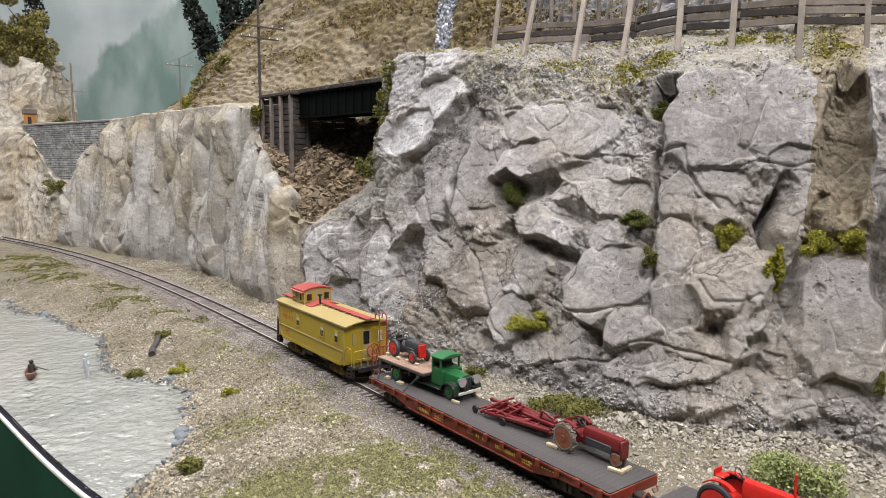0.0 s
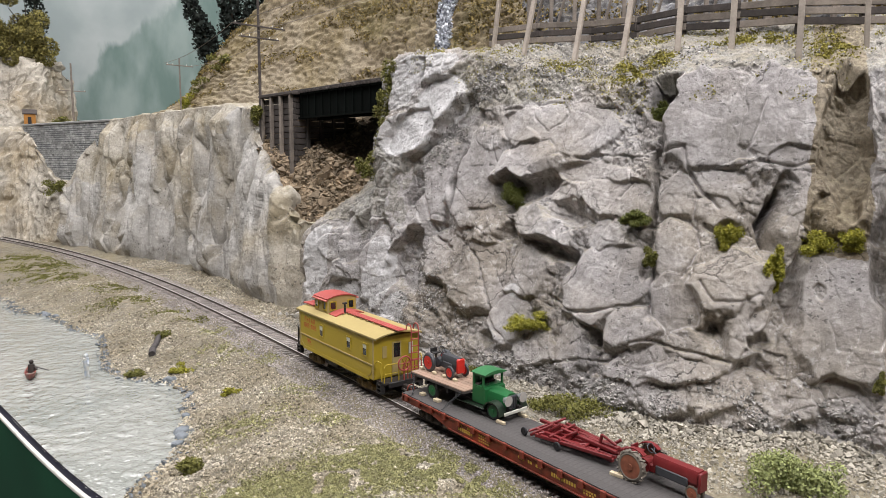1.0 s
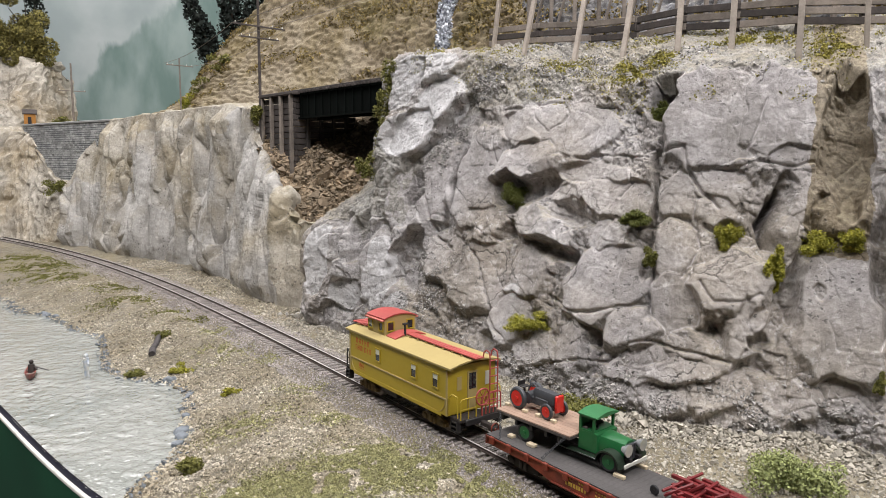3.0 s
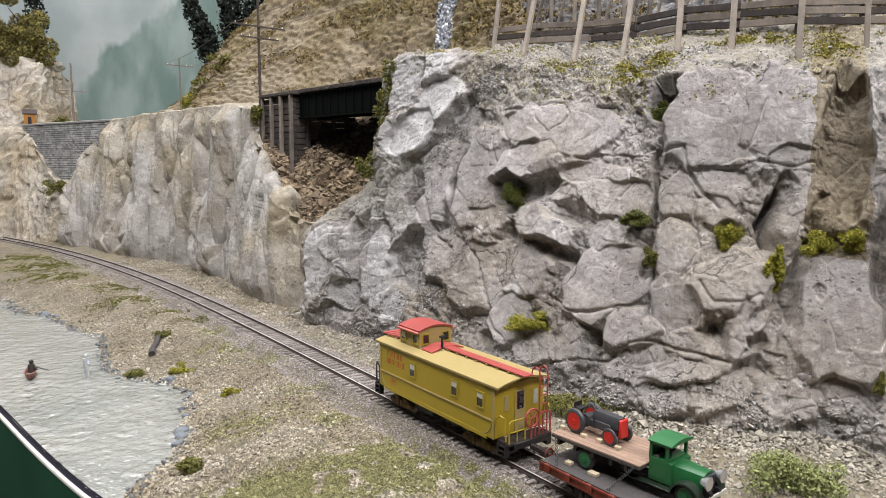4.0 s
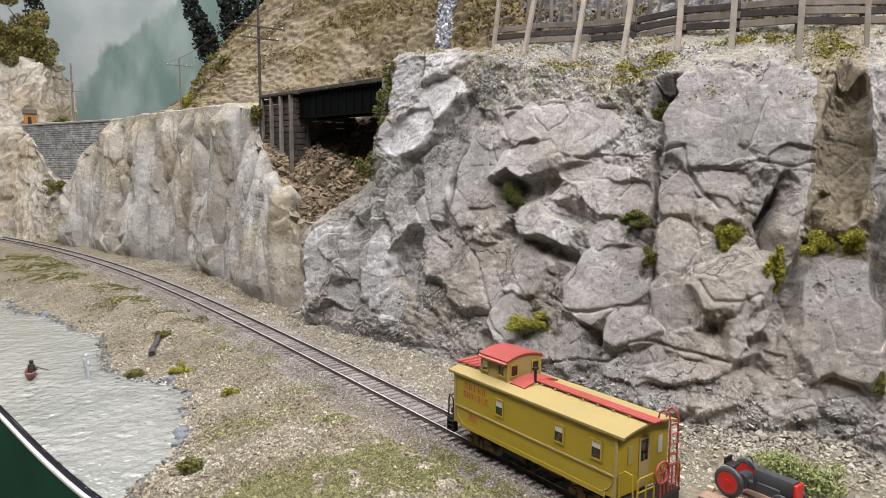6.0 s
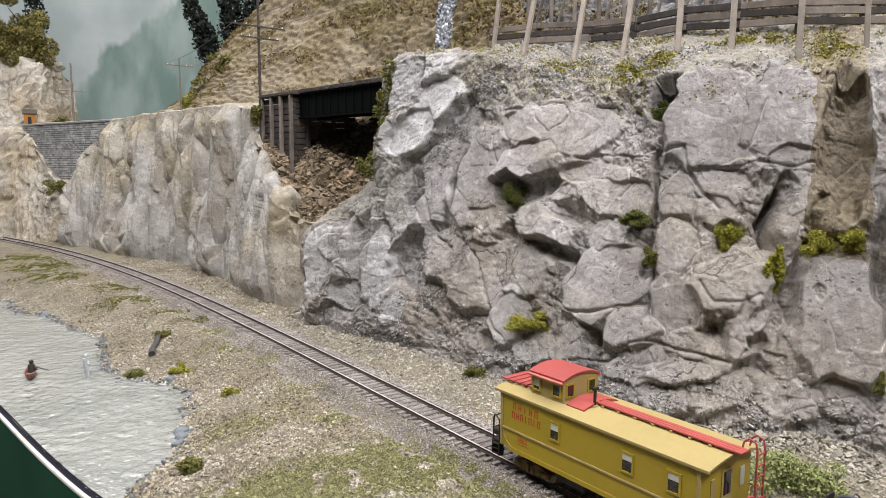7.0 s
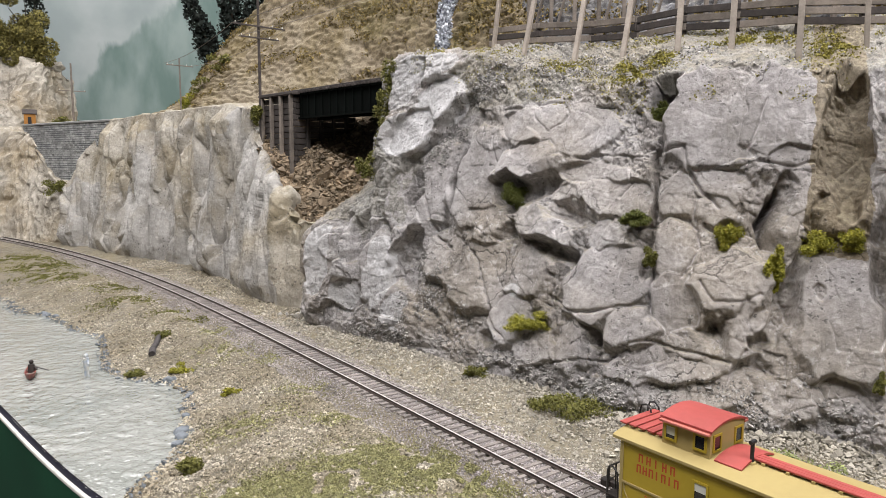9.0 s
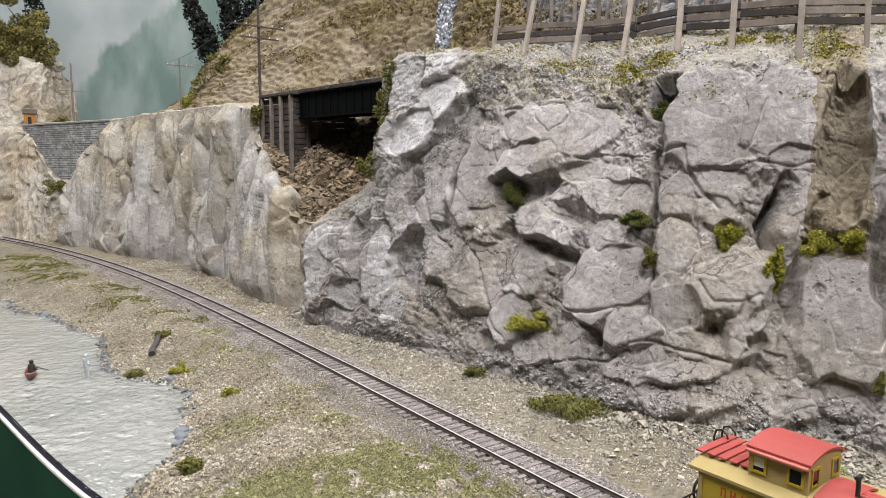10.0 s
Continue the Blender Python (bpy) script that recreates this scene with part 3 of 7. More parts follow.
def build_crag():
    cols = np.linspace(0, 1, 1000)
    g = rows_surface(CRAG_LOW, CRAG_TOP, CRAG_BACK, 1000, 440, 0.78, 1.15, np.exp(-(((cols - 0.86) / 0.075) ** 2)))
    n = -normals(g)
    u, v = arc(g)
    top = smooth(v, 205, 235)
    # broken ground between the modelled blocks
    wu, wv = u + 9 * fbm(u / 40, v / 40, 101, 3), v + 9 * fbm(u / 40, v / 40, 131, 3)
    ribs = smooth(u, 400, 450)
    d = 4.0 * fbm(u / 70, v / 90, 71, 2)
    d = d + 6.5 * facets(wu / 30, wv / 44, 4, 1.0, 0.4, False) * (1 - 0.6 * ribs) + 17.0 * ribs * facets(wu / 19 + 0.15 * wv / 19, wv / 85, 24, 0.9, 0.5, False)
    split = 2.2 * facets(wu / 14 + 3, wv / 17, 10, 1.1, 0.4, False) + 1.1 * facets(wu / 5.5, wv / 6.5, 16, 1.2, 0.35, True)
    cu, cv = u + 5 * fbm(u / 30, v / 30, 103, 2), v + 5 * fbm(u / 30, v / 30, 133, 2)
    for size, amount, k in ((19.0, 2.0, 37), (8.5, 1.0, 47)):
        chip, seam = chips(cu / size, cv / size / 1.3, k, 0.9)
        split = split + amount * (chip - 0.7 * (1 - smooth(seam, 0, 0.1)) * smooth(vnoise(u / 18, v / 18, k + 2), 0.45, 0.55))
    d = (d + split - 3.5 - 2.5 * ribs) * (1 - 0.6 * top)
    rng = np.random.default_rng(4)
    wu, wv = u + 6.0 * fbm(u / 22, v / 22, 102, 3), v + 6.0 * fbm(u / 22, v / 22, 132, 3)
    calm = np.zeros(u.shape)
    for cu, cv, w, h, turn, off, gu, gv, c in SLABS:
        a = radians(turn)
        du, dv = wu - cu, wv - cv
        p, q = (du * math.cos(a) + dv * math.sin(a)) / (w / 2), (dv * math.cos(a) - du * math.sin(a)) / (h / 2)
        reach = np.zeros(u.shape)
        sides = 7
        for i in range(sides):
            t = 2 * math.pi * (i + rng.uniform(-0.3, 0.3)) / sides
            reach = np.maximum(reach, (p * math.cos(t) + q * math.sin(t)) / rng.uniform(0.88, 1.1))
        away = (reach - 1) * min(w, h) / 2
        m = 1 - smooth(away, -1.0, 1.5)
        lift = 0.5 * off + 0.75 * gu * du + 0.6 * gv * dv if off > 0 else off + gu * du + gv * dv
        if off > 0:
            # a block: its flat front, and sides that fall away steeply
            flat = d * (1 - m) + m * np.minimum(d * (1 - c) * 0.8, lift)
            front = lift - 1.5 * np.maximum(away, 0) - 0.4 * np.exp(-np.abs(away) / 1.2) + split * (1.22 - c) * 0.8
            d = np.maximum(flat, np.where(away < 9, front, -60))
            calm = np.maximum(calm * (1 - m), m * c)
        else:
            floor = lift * np.clip(0.55 - away / (0.5 * min(w, h)), 0.0, 1.0) * (1.1 - 0.3 * c)
            d = np.where(away < 2, np.minimum(d, d * (1 - m) + m * (floor + 0.6 * split)), d)
            calm = calm * (1 - m * (1 - c))
    for wide, deep, line in CRACKS:
        near = np.full(u.shape, 99.0)
        cu, cv = u + 2.0 * fbm(u / 9, v / 9, 141, 3), v + 2.0 * fbm(u / 9, v / 9, 151, 3)
        for (ax, ay), (bx, by) in zip(line[:-1], line[1:]):
            t = np.clip(((cu - ax) * (bx - ax) + (cv - ay) * (by - ay)) / ((bx - ax) ** 2 + (by - ay) ** 2 + 1e-6), 0, 1)
            near = np.minimum(near, np.hypot(cu - ax - t * (bx - ax), cv - ay - t * (by - ay)))
        d = d - deep * np.exp(-((near / wide) ** 2)) * (0.5 + 0.7 * vnoise(u / 8, v / 8, 161))
    grit = 0.7 + 1.3 * smooth(fbm(u / 45, v / 45, 31, 3), 0.0, 0.35) + 1.2 * smooth(v, 60, 15) + 0.9 * top
    d = d + (1.5 * fbm(u / 7, v / 7, 93, 4) + 0.7 * fbm(u / 2.6, v / 2.6, 211, 3)) * grit * (1 - 0.88 * calm) + 0.6 * fbm(u / 10, v / 10, 221, 4) * calm
    d *= smooth(v, 0, 25) * 0.8 + 0.2
    g = g + n * d[..., None]
    CRAG.update(place=g, normal=n, u=u[0], v=v)
    wob = 7 * fbm(u / 25, v / 25, 555, 4)
    gully = (u + wob > 110) & (u + wob < 142) & (v + wob > 118)
    soiled = ((v + wob > 236 - 20 * smooth(u, 300, 420)) & (u < 470)) | ((v + 3 * wob > 118) & (v + 3 * wob < 190) & (u + 2 * wob > 478))
    plate = calm + 0.25 * fbm(u / 6, v / 6, 557, 3) > 0.62
    # whiter rock in wobbly ellipses over chosen blocks and fins
    white = np.zeros(u.shape, bool)
    for cu, cv, ru, rv in ((473, 228, 29, 23), (499, 200, 31, 22), (504, 262, 38, 15), (525, 243, 15, 22), (569, 74, 16, 37), (490, 71, 15, 34), (463, 40, 14, 18), (526, 46, 19, 14), (343, 77, 7, 5)):
        white |= np.hypot((u + 0.6 * wob - cu) / ru, (v + 0.6 * wob - cv) / rv) < 1
    ob = sheet("rock_cliff", g, M_ROCK, other=((M_PLATE, plate), (M_ROCK_SOILED, soiled & ~plate), (M_WHITE_ROCK, white), (M_GULLY, gully)))
    return tagged(ob, "tall grey cracked plaster rock cliff beside the track", "cliff", kind="structure")


def on_crag(u, v):
    """Place and outward direction on the finished cliff face."""
    i = int(np.argmin(np.abs(CRAG["u"] - u)))
    j = int(np.argmin(np.abs(CRAG["v"][:, i] - v)))
    return CRAG["place"][j, i], CRAG["normal"][j, i]


LEFT = {}


def build_left_cliff():
    low = [(-112, 690, -14), (-160, 738, -14), (-196, 764, -12), (-225, 806, -12), (-255, 850, -12), (-320, 955, -12), (-430, 1072, -12), (-570, 1180, -12), (-650, 1262, -12), (-700, 1300, -12), (-738, 1328, -12), (-752, 1345, -14)]
    mid = [(-112, 738, 96), (-158, 752, 92), (-196, 796, 128), (-224, 852, 168), (-240, 872, 226), (-335, 1003, 238), (-445, 1125, 239), (-560, 1228, 237), (-645, 1322, 234), (-698, 1338, 176), (-733, 1350, 110), (-748, 1358, 30)]
    high = [(-100, 760, 70), (-156, 772, 66), (-192, 815, 100), (-215, 880, 130), (-225, 960, 236), (-290, 1060, 242), (-420, 1220, 243), (-540, 1330, 238), (-600, 1370, 238), (-660, 1370, 190), (-700, 1380, 130), (-730, 1385, 50)]
    g = rows_surface(low, mid, high, 860, 240, 0.8, 1.3)
    n = -normals(g)
    u, v = arc(g)
    # tall folds, split by narrow dark seams and leaning ledges
    wu, wv = u + 14 * fbm(u / 70, v / 70, 25, 3) + 0.12 * v, v + 14 * fbm(u / 70, v / 70, 26, 3)
    d = 24 * facets(wu / 72, wv / 260, 27, 0.8, 0.5, False) + 25 * facets(wu / 32, wv / 150, 28, 0.9, 0.7, False) + 9 * facets(wu / 14, wv / 60, 30, 1.0, 0.6, False) - 17
    chip, seam = chips(wu / 40, wv / 140, 31, 0.4)
    d = d + 2.0 * smooth(seam, 0, 0.15) * chip - 9 * (1 - smooth(seam, 0.0, 0.16)) * smooth(vnoise(u / 40, v / 60, 32), 0.45, 0.6)
    d = d * (1 - 0.8 * smooth(v, 222, 250)) + 1.4 * fbm(u / 8, v / 8, 33, 4)
    d *= (smooth(v, 0, 30) * 0.8 + 0.2) * (0.5 + 0.5 * smooth(u, 0, 90))
    g = g + n * d[..., None]
    wob = 34 * fbm(u / 40, v / 40, 34, 6)
    LEFT.update(place=g, u=u[0], v=v)
    earthy = (u + wob < 92) | ((v + wob > 128) & (u + wob > 640)) | (v + wob > 232)
    ob = sheet("rock_cliff", g, M_ROCK_TAN, other=((M_CLIFF_EARTH, earthy),))
    return tagged(ob, "smooth buff and grey rock cliff with vertical folds", "cliff", kind="structure")


HILL = {}


def build_hill():
    low = [(-640, 1330, 236), (-475, 1250, 238), (-279, 1050, 232), (-148, 985, 225), (-50, 880, 225), (52, 760, 240), (162, 640, 240), (236, 560, 240), (307, 500, 240), (360, 430, 240)]
    mid = [(-500, 1400, 250), (-470, 1330, 325), (-375, 1270, 395), (-240, 1180, 487), (-76, 1100, 511), (62, 950, 477), (197, 800, 433), (290, 680, 402), (368, 600, 378), (429, 540, 364)]
    high = [(x + 60, y + 160, z + 60) for x, y, z in mid]
    g = rows_surface(low, mid, high, 360, 160, 0.85, 1.0)
    n = normals(g)
    u, v = arc(g)
    d, fine = broken(u, v, 40.0, 43, 2.6)
    g = g + n * (d * 3 + fine * 6)[..., None]
    HILL["place"], HILL["u"] = g, u[0]
    wob = 14 * fbm(u / 50, v / 50, 556, 4)
    pale = (v + wob * 2 < 80 + 190 * (1 - smooth(u, 470, 640))) & (u < 760)
    ob = sheet("hillside", g, M_SOIL, other=((M_HILLROCK, pale), (M_ROCK_DARK, g[..., 0] + wob > 105 - 0.2 * (g[..., 2] - 260))))
    return tagged(ob, "steep brown earth hillside with dry grass", "hillside", kind="structure")


SCREE = {}


def build_scree():
    low = [(-215, 830, 120), (-165, 764, 80), (-112, 748, 80), (-60, 705, 80)]
    mid = [(-240, 882, 194), (-182, 836, 178), (-102, 794, 164), (-30, 740, 158)]
    high = [(-230, 1010, 225), (-150, 1000, 230), (-60, 900, 235), (0, 830, 245)]
    g = rows_surface(low, mid, high, 190, 190, 0.6, 1.0)
    n = normals(g)
    u, v = arc(g)
    d, fine = broken(u, v, 16.0, 63, 1.0)
    g = g + n * (d * 4.5 + fine * 2.5)[..., None]
    SCREE["place"] = g
    ob = sheet("scree_slope", g, M_SCREE)
    return tagged(ob, "brown broken rock scree under the bridge", "scree", kind="structure")


build_crag()
build_left_cliff()
build_hill()
build_scree()


# ---- more materials ----
def wet_material():
    mat = material("river_resin", (0.335, 0.345, 0.318), 0.10, spread=0.25, size=14, fine=120, bump=0.0, second=(0.25, 0.268, 0.246))
    nt = mat.node_tree
    n, l = nt.nodes, nt.links
    bsdf = n["Principled BSDF"]
    bsdf.inputs["Specular IOR Level"].default_value = 0.8
    bsdf.inputs["Coat Weight"].default_value = 0.6
    bsdf.inputs["Coat Roughness"].default_value = 0.05
    co = n.new("ShaderNodeTexCoord").outputs["Object"]
    w = n.new("ShaderNodeTexNoise")
    w.inputs["Scale"].default_value, w.inputs["Detail"].default_value = 130.0, 3.0
    l.new(co, w.inputs["Vector"])
    b = n.new("ShaderNodeBump")
    b.inputs["Strength"].default_value, b.inputs["Distance"].default_value = 0.9, 3.0 * MM
    l.new(w.outputs["Fac"], b.inputs["Height"])
    l.new(b.outputs[0], bsdf.inputs["Normal"])
    l.new(b.outputs[0], bsdf.inputs["Coat Normal"])
    return mat


def backdrop_material():
    """A hand-painted sky with cloud and hazy blue-green hills below a slanting edge."""
    mat = bpy.data.materials.new("painted_backdrop")
    mat.use_nodes = True
    nt = mat.node_tree
    n, l = nt.nodes, nt.links
    bsdf = n["Principled BSDF"]
    bsdf.inputs["Roughness"].default_value = 0.7
    co = n.new("ShaderNodeTexCoord").outputs["Object"]
    sep = n.new("ShaderNodeSeparateXYZ")
    l.new(co, sep.inputs[0])

    def noise_at(scale, stretch):
        m = n.new("ShaderNodeMapping")
        m.inputs["Scale"].default_value = stretch
        l.new(co, m.inputs[0])
        t = n.new("ShaderNodeTexNoise")
        t.inputs["Scale"].default_value, t.inputs["Detail"].default_value = scale, 5.0
        l.new(m.outputs[0], t.inputs["Vector"])
        return t.outputs["Fac"]

    def maths(op, a, b):
        m = n.new("ShaderNodeMath")
        m.operation = op
        for i, v in enumerate((a, b)):
            if isinstance(v, (int, float)):
                m.inputs[i].default_value = v
            else:
                l.new(v, m.inputs[i])
        return m.outputs[0]

    def mix(f, a, b):
        m = n.new("ShaderNodeMix")
        m.data_type = "RGBA"
        l.new(f, m.inputs[0])
        for s, v in ((m.inputs[6], a), (m.inputs[7], b)):
            if isinstance(v, tuple):
                s.default_value = v
            else:
                l.new(v, s)
        return m.outputs[2]

    def ramp(f, lo, hi):
        r = n.new("ShaderNodeMapRange")
        r.interpolation_type = "SMOOTHSTEP"
        r.inputs[1].default_value, r.inputs[2].default_value = lo, hi
        l.new(f, r.inputs[0])
        return r.outputs[0]

    sky = mix(ramp(noise_at(4.0, (1, 1, 1)), 0.35, 0.65), (0.27, 0.32, 0.32, 1), (0.40, 0.44, 0.44, 1))
    hills = mix(ramp(noise_at(7.0, (1.5, 1, 0.6)), 0.35, 0.68), (0.12, 0.185, 0.168, 1), (0.25, 0.315, 0.30, 1))
    # the ridge climbs towards the right
    line = maths("SUBTRACT", maths("ADD", maths("MULTIPLY", sep.outputs["X"], 0.8), 1.316), sep.outputs["Z"])
    line = maths("ADD", line, maths("MULTIPLY", maths("SUBTRACT", noise_at(9.0, (1, 1, 0.4)), 0.5), 0.32))
    l.new(mix(ramp(line, -0.015, 0.025), sky, hills), bsdf.inputs["Base Color"])
    return mat


M_WATER = wet_material()
M_BACKDROP = backdrop_material()
M_GREEN_FASCIA = material("green_fascia_cloth", (0.012, 0.10, 0.045), 0.6, spread=0.25, size=12, fine=900, bump=0.15)
M_WHITE_EDGE = material("white_edge_trim", (0.66, 0.64, 0.58), 0.8, spread=0.2, size=60)
M_DARK_EDGE = material("dark_edge_gap", (0.02, 0.02, 0.035), 0.6, spread=0.3)
# wall and ceiling greys kept low to cut the light they bounce
M_WALLPAINT = material("hall_paint", (0.30, 0.30, 0.29), 0.8, spread=0.06, size=3, fine=60)
M_CEILING = material("ceiling_grey", (0.45, 0.45, 0.44), 0.85, spread=0.06, size=3, fine=60)
M_CARPET = material("hall_carpet", (0.10, 0.10, 0.11), 0.95, spread=0.3, size=8, fine=300)
M_WOOD = material("grey_weathered_timber", (0.27, 0.23, 0.195), 0.85, spread=0.35, size=90, fine=700, bump=0.4, random_obj=0.25)
M_DARKWOOD = material("dark_creosoted_timber", (0.075, 0.062, 0.056), 0.85, spread=0.4, size=90, fine=700, bump=0.4, random_obj=0.3)
M_POST = material("pale_bare_timber", (0.42, 0.365, 0.31), 0.8, spread=0.25, size=90, fine=700, bump=0.3, random_obj=0.15)
M_GIRDER = material("black_girder_steel", (0.004, 0.006, 0.005), 0.9, spread=0.3, bump=0.1, spec=0.08)
M_STONEWALL = material("slate_blue_block", (0.47, 0.475, 0.465), 0.9, spread=0.3, island=0.3, bump=0.4, bump_scale=0.8)
M_OLIVE = material("olive_foam", (0.21, 0.205, 0.05), 0.95, spread=0.4, size=300, island=0.3, bump=0)
M_MOSS = material("yellow_green_foam", (0.40, 0.38, 0.05), 0.95, spread=0.35, size=300, island=0.3, bump=0)
M_DARKMOSS = material("dark_moss_foam", (0.15, 0.165, 0.035), 0.95, spread=0.4, size=300, island=0.3, bump=0)
M_PALEBUSH = material("pale_green_foam", (0.36, 0.40, 0.16), 0.95, spread=0.3, size=300, island=0.4, bump=0)
M_GRASS = material("dry_grass_foam", (0.385, 0.37, 0.18), 0.95, spread=0.35, size=200, island=0.5, bump=0)
M_BROWNGRASS = material("brown_turf_foam", (0.25, 0.185, 0.06), 0.95, spread=0.4, size=100, island=0.5, bump=0)
M_CONIFER = material("black_green_needles", (0.008, 0.015, 0.010), 0.9, spread=0.4, size=100, island=0.5, bump=0)
M_TREE = material("olive_leaf_foam", (0.28, 0.245, 0.07), 0.95, spread=0.4, size=60, island=0.6, bump=0)
M_BARK = material("bark", (0.08, 0.06, 0.045), 0.9, spread=0.4, size=100)
M_FOAMWATER = material("glossy_cascade", (0.55, 0.58, 0.62), 0.12, spread=0.6, size=120, island=0.5, bump=0.3, second=(0.12, 0.13, 0.16), coat=0.5)
M_ORANGE = material("orange_hut_paint", (0.50, 0.22, 0.04), 0.7, spread=0.2)
M_BLUEROCK = material("slate_shore_rock", (0.16, 0.18, 0.20), 0.7, spread=0.4, island=0.3, bump=0.4)


# ---- scatter ----
def pieces(name, places, sizes, mat, seed, squash=0.8, kind_shape="stone"):
    """Many small stones, or leaf flakes, as one mesh."""
    rng = np.random.default_rng(seed)
    n = len(places)
    if kind_shape == "stone":
        v0 = np.array([(1, 0, 0), (-1, 0, 0), (0, 1, 0), (0, -1, 0), (0, 0, 1), (0, 0, -1)], float)
        f0 = np.array([(0, 2, 4), (2, 1, 4), (1, 3, 4), (3, 0, 4), (2, 0, 5), (1, 2, 5), (3, 1, 5), (0, 3, 5)])
        v = v0[None] * rng.uniform(0.7, 1.25, (n, 6, 1)) + rng.normal(0, 0.22, (n, 6, 3))
        v = v * (sizes[:, None, None] / 2) * rng.uniform(0.7, 1.3, (n, 1, 3)) * np.array([1, 1, squash])
    else:
        v0 = np.array([(-1, -0.6, 0), (1, -0.6, 0.2), (0.8, 0.7, -0.2), (-0.9, 0.6, 0.25)], float)
        f0 = np.array([(0, 1, 2), (0, 2, 3)])
        v = v0[None] * (sizes[:, None, None] / 2) * rng.uniform(0.6, 1.4, (n, 1, 3))
    q = rng.normal(size=(n, 4))
    if kind_shape == "stone":
        q[:, 1:3] *= 0.35
    q /= np.linalg.norm(q, axis=1, keepdims=True)
    w, x, y, z = q.T
    R = np.stack([np.stack([1 - 2 * (y * y + z * z), 2 * (x * y - z * w), 2 * (x * z + y * w)], -1),
                  np.stack([2 * (x * y + z * w), 1 - 2 * (x * x + z * z), 2 * (y * z - x * w)], -1),
                  np.stack([2 * (x * z - y * w), 2 * (y * z + x * w), 1 - 2 * (x * x + y * y)], -1)], 1)
    v = np.einsum("nij,nkj->nki", R, v) + places[:, None, :]
    f = (f0[None] + (np.arange(n) * v0.shape[0])[:, None, None]).reshape(-1, 3)
    me = bpy.data.meshes.new(name)
    me.vertices.add(v.size // 3)
    me.vertices.foreach_set("co", (v.reshape(-1) * MM).astype(np.float32))
    me.loops.add(f.size)
    me.loops.foreach_set("vertex_index", f.reshape(-1).astype(np.int32))
    me.polygons.add(len(f))
    me.polygons.foreach_set("loop_start", np.arange(0, f.size, 3, dtype=np.int32))
    me.update(calc_edges=True)
    if kind_shape == "stone":
        me.polygons.foreach_set("use_smooth", np.zeros(len(me.polygons), bool))
    me.materials.append(mat)
    return new(name, me)


def clump(centre, out, rx, ry, rz, n, rng):
    """Flake places in a lumpy mound: several lobes, fuller outside than within."""
    lobes = rng.normal(0, 0.42, (int(np.clip(n // 110, 4, 14)), 3))
    pick = rng.integers(0, len(lobes), n)
    d = rng.normal(size=(n, 3))
    d /= np.linalg.norm(d, axis=1, keepdims=True)
    p = lobes[pick] + d * rng.uniform(0.12, 0.42, (n, 1)) ** 0.8
    return np.array(centre) + np.array(out) * 0.35 * min(rx, ry) + p * np.array([rx, ry, rz])


def bush(name, centre, out, rx, ry, rz, mat, label, n=500, flake=1.5, seed=0, category="bush"):
    rng = np.random.default_rng(seed)
    ob = pieces(name, clump(centre, out, rx, ry, rz, n, rng), rng.uniform(0.6, 1.3, n) * flake, mat, seed + 1, kind_shape="leaf")
    return tagged(ob, label, category)


# ---- the hall around the layout: added out of view to close the place ----
def build_hall():
    bm = box(bmesh.new(), -5000, 5000, -4000, 6000, -1120, -1100)
    tagged(finish("floor", bm, M_CARPET), "dark carpet floor of the exhibition hall", "floor", kind="structure")
    bm = box(bmesh.new(), -5000, 5000, -4000, 6000, 2000, 2020)
    tagged(finish("ceiling", bm, M_CEILING), "plain grey hall ceiling, out of view", "ceiling", kind="structure")
    for name, (x0, x1, y0, y1) in (("wall_north", (-5000, 5000, 6000, 6100)), ("wall_south", (-5000, 5000, -4100, -4000)), ("wall_east", (5000, 5100, -4000, 6000)), ("wall_west", (-5100, -5000, -4000, 6000))):
        tagged(finish(name, box(bmesh.new(), x0, x1, y0, y1, -1100, 2000), M_WALLPAINT), "plain painted hall wall", "wall", kind="structure")


def offset(curve, d):
    t = np.gradient(curve, axis=0)
    t /= np.linalg.norm(t, axis=1, keepdims=True)
    return curve + np.stack([t[:, 1], -t[:, 0]], 1) * d


def ribbon(name, curve, profile, mat):
    """A strip along a curve; profile: (offset to the right, height) pairs."""
    rows = [np.column_stack([offset(curve, o), np.full(len(curve), z)]) for o, z in profile]
    return sheet(name, np.stack(rows, 0), mat, flat=False)


def build_edge():
    tagged(ribbon("edge_gap", EDGE, [(-3.4, -24), (-2.6, -28), (0.2, -28), (0.2, -24.6)], M_DARK_EDGE), "dark gap behind the layout edge", "edge", kind="structure")
    tagged(ribbon("edge_trim", EDGE, [(0.4, -28), (0.4, -24.4), (0.7, -24), (2.6, -24), (2.9, -24.4), (2.9, -25.8)], M_WHITE_EDGE), "white trim board along the layout edge", "trim", kind="structure")
    tagged(ribbon("fascia", EDGE, [(2.7, -25.4), (2.6, -150), (2.6, -1100)], M_GREEN_FASCIA), "dark green cloth fascia of the layout", "fascia", kind="structure")


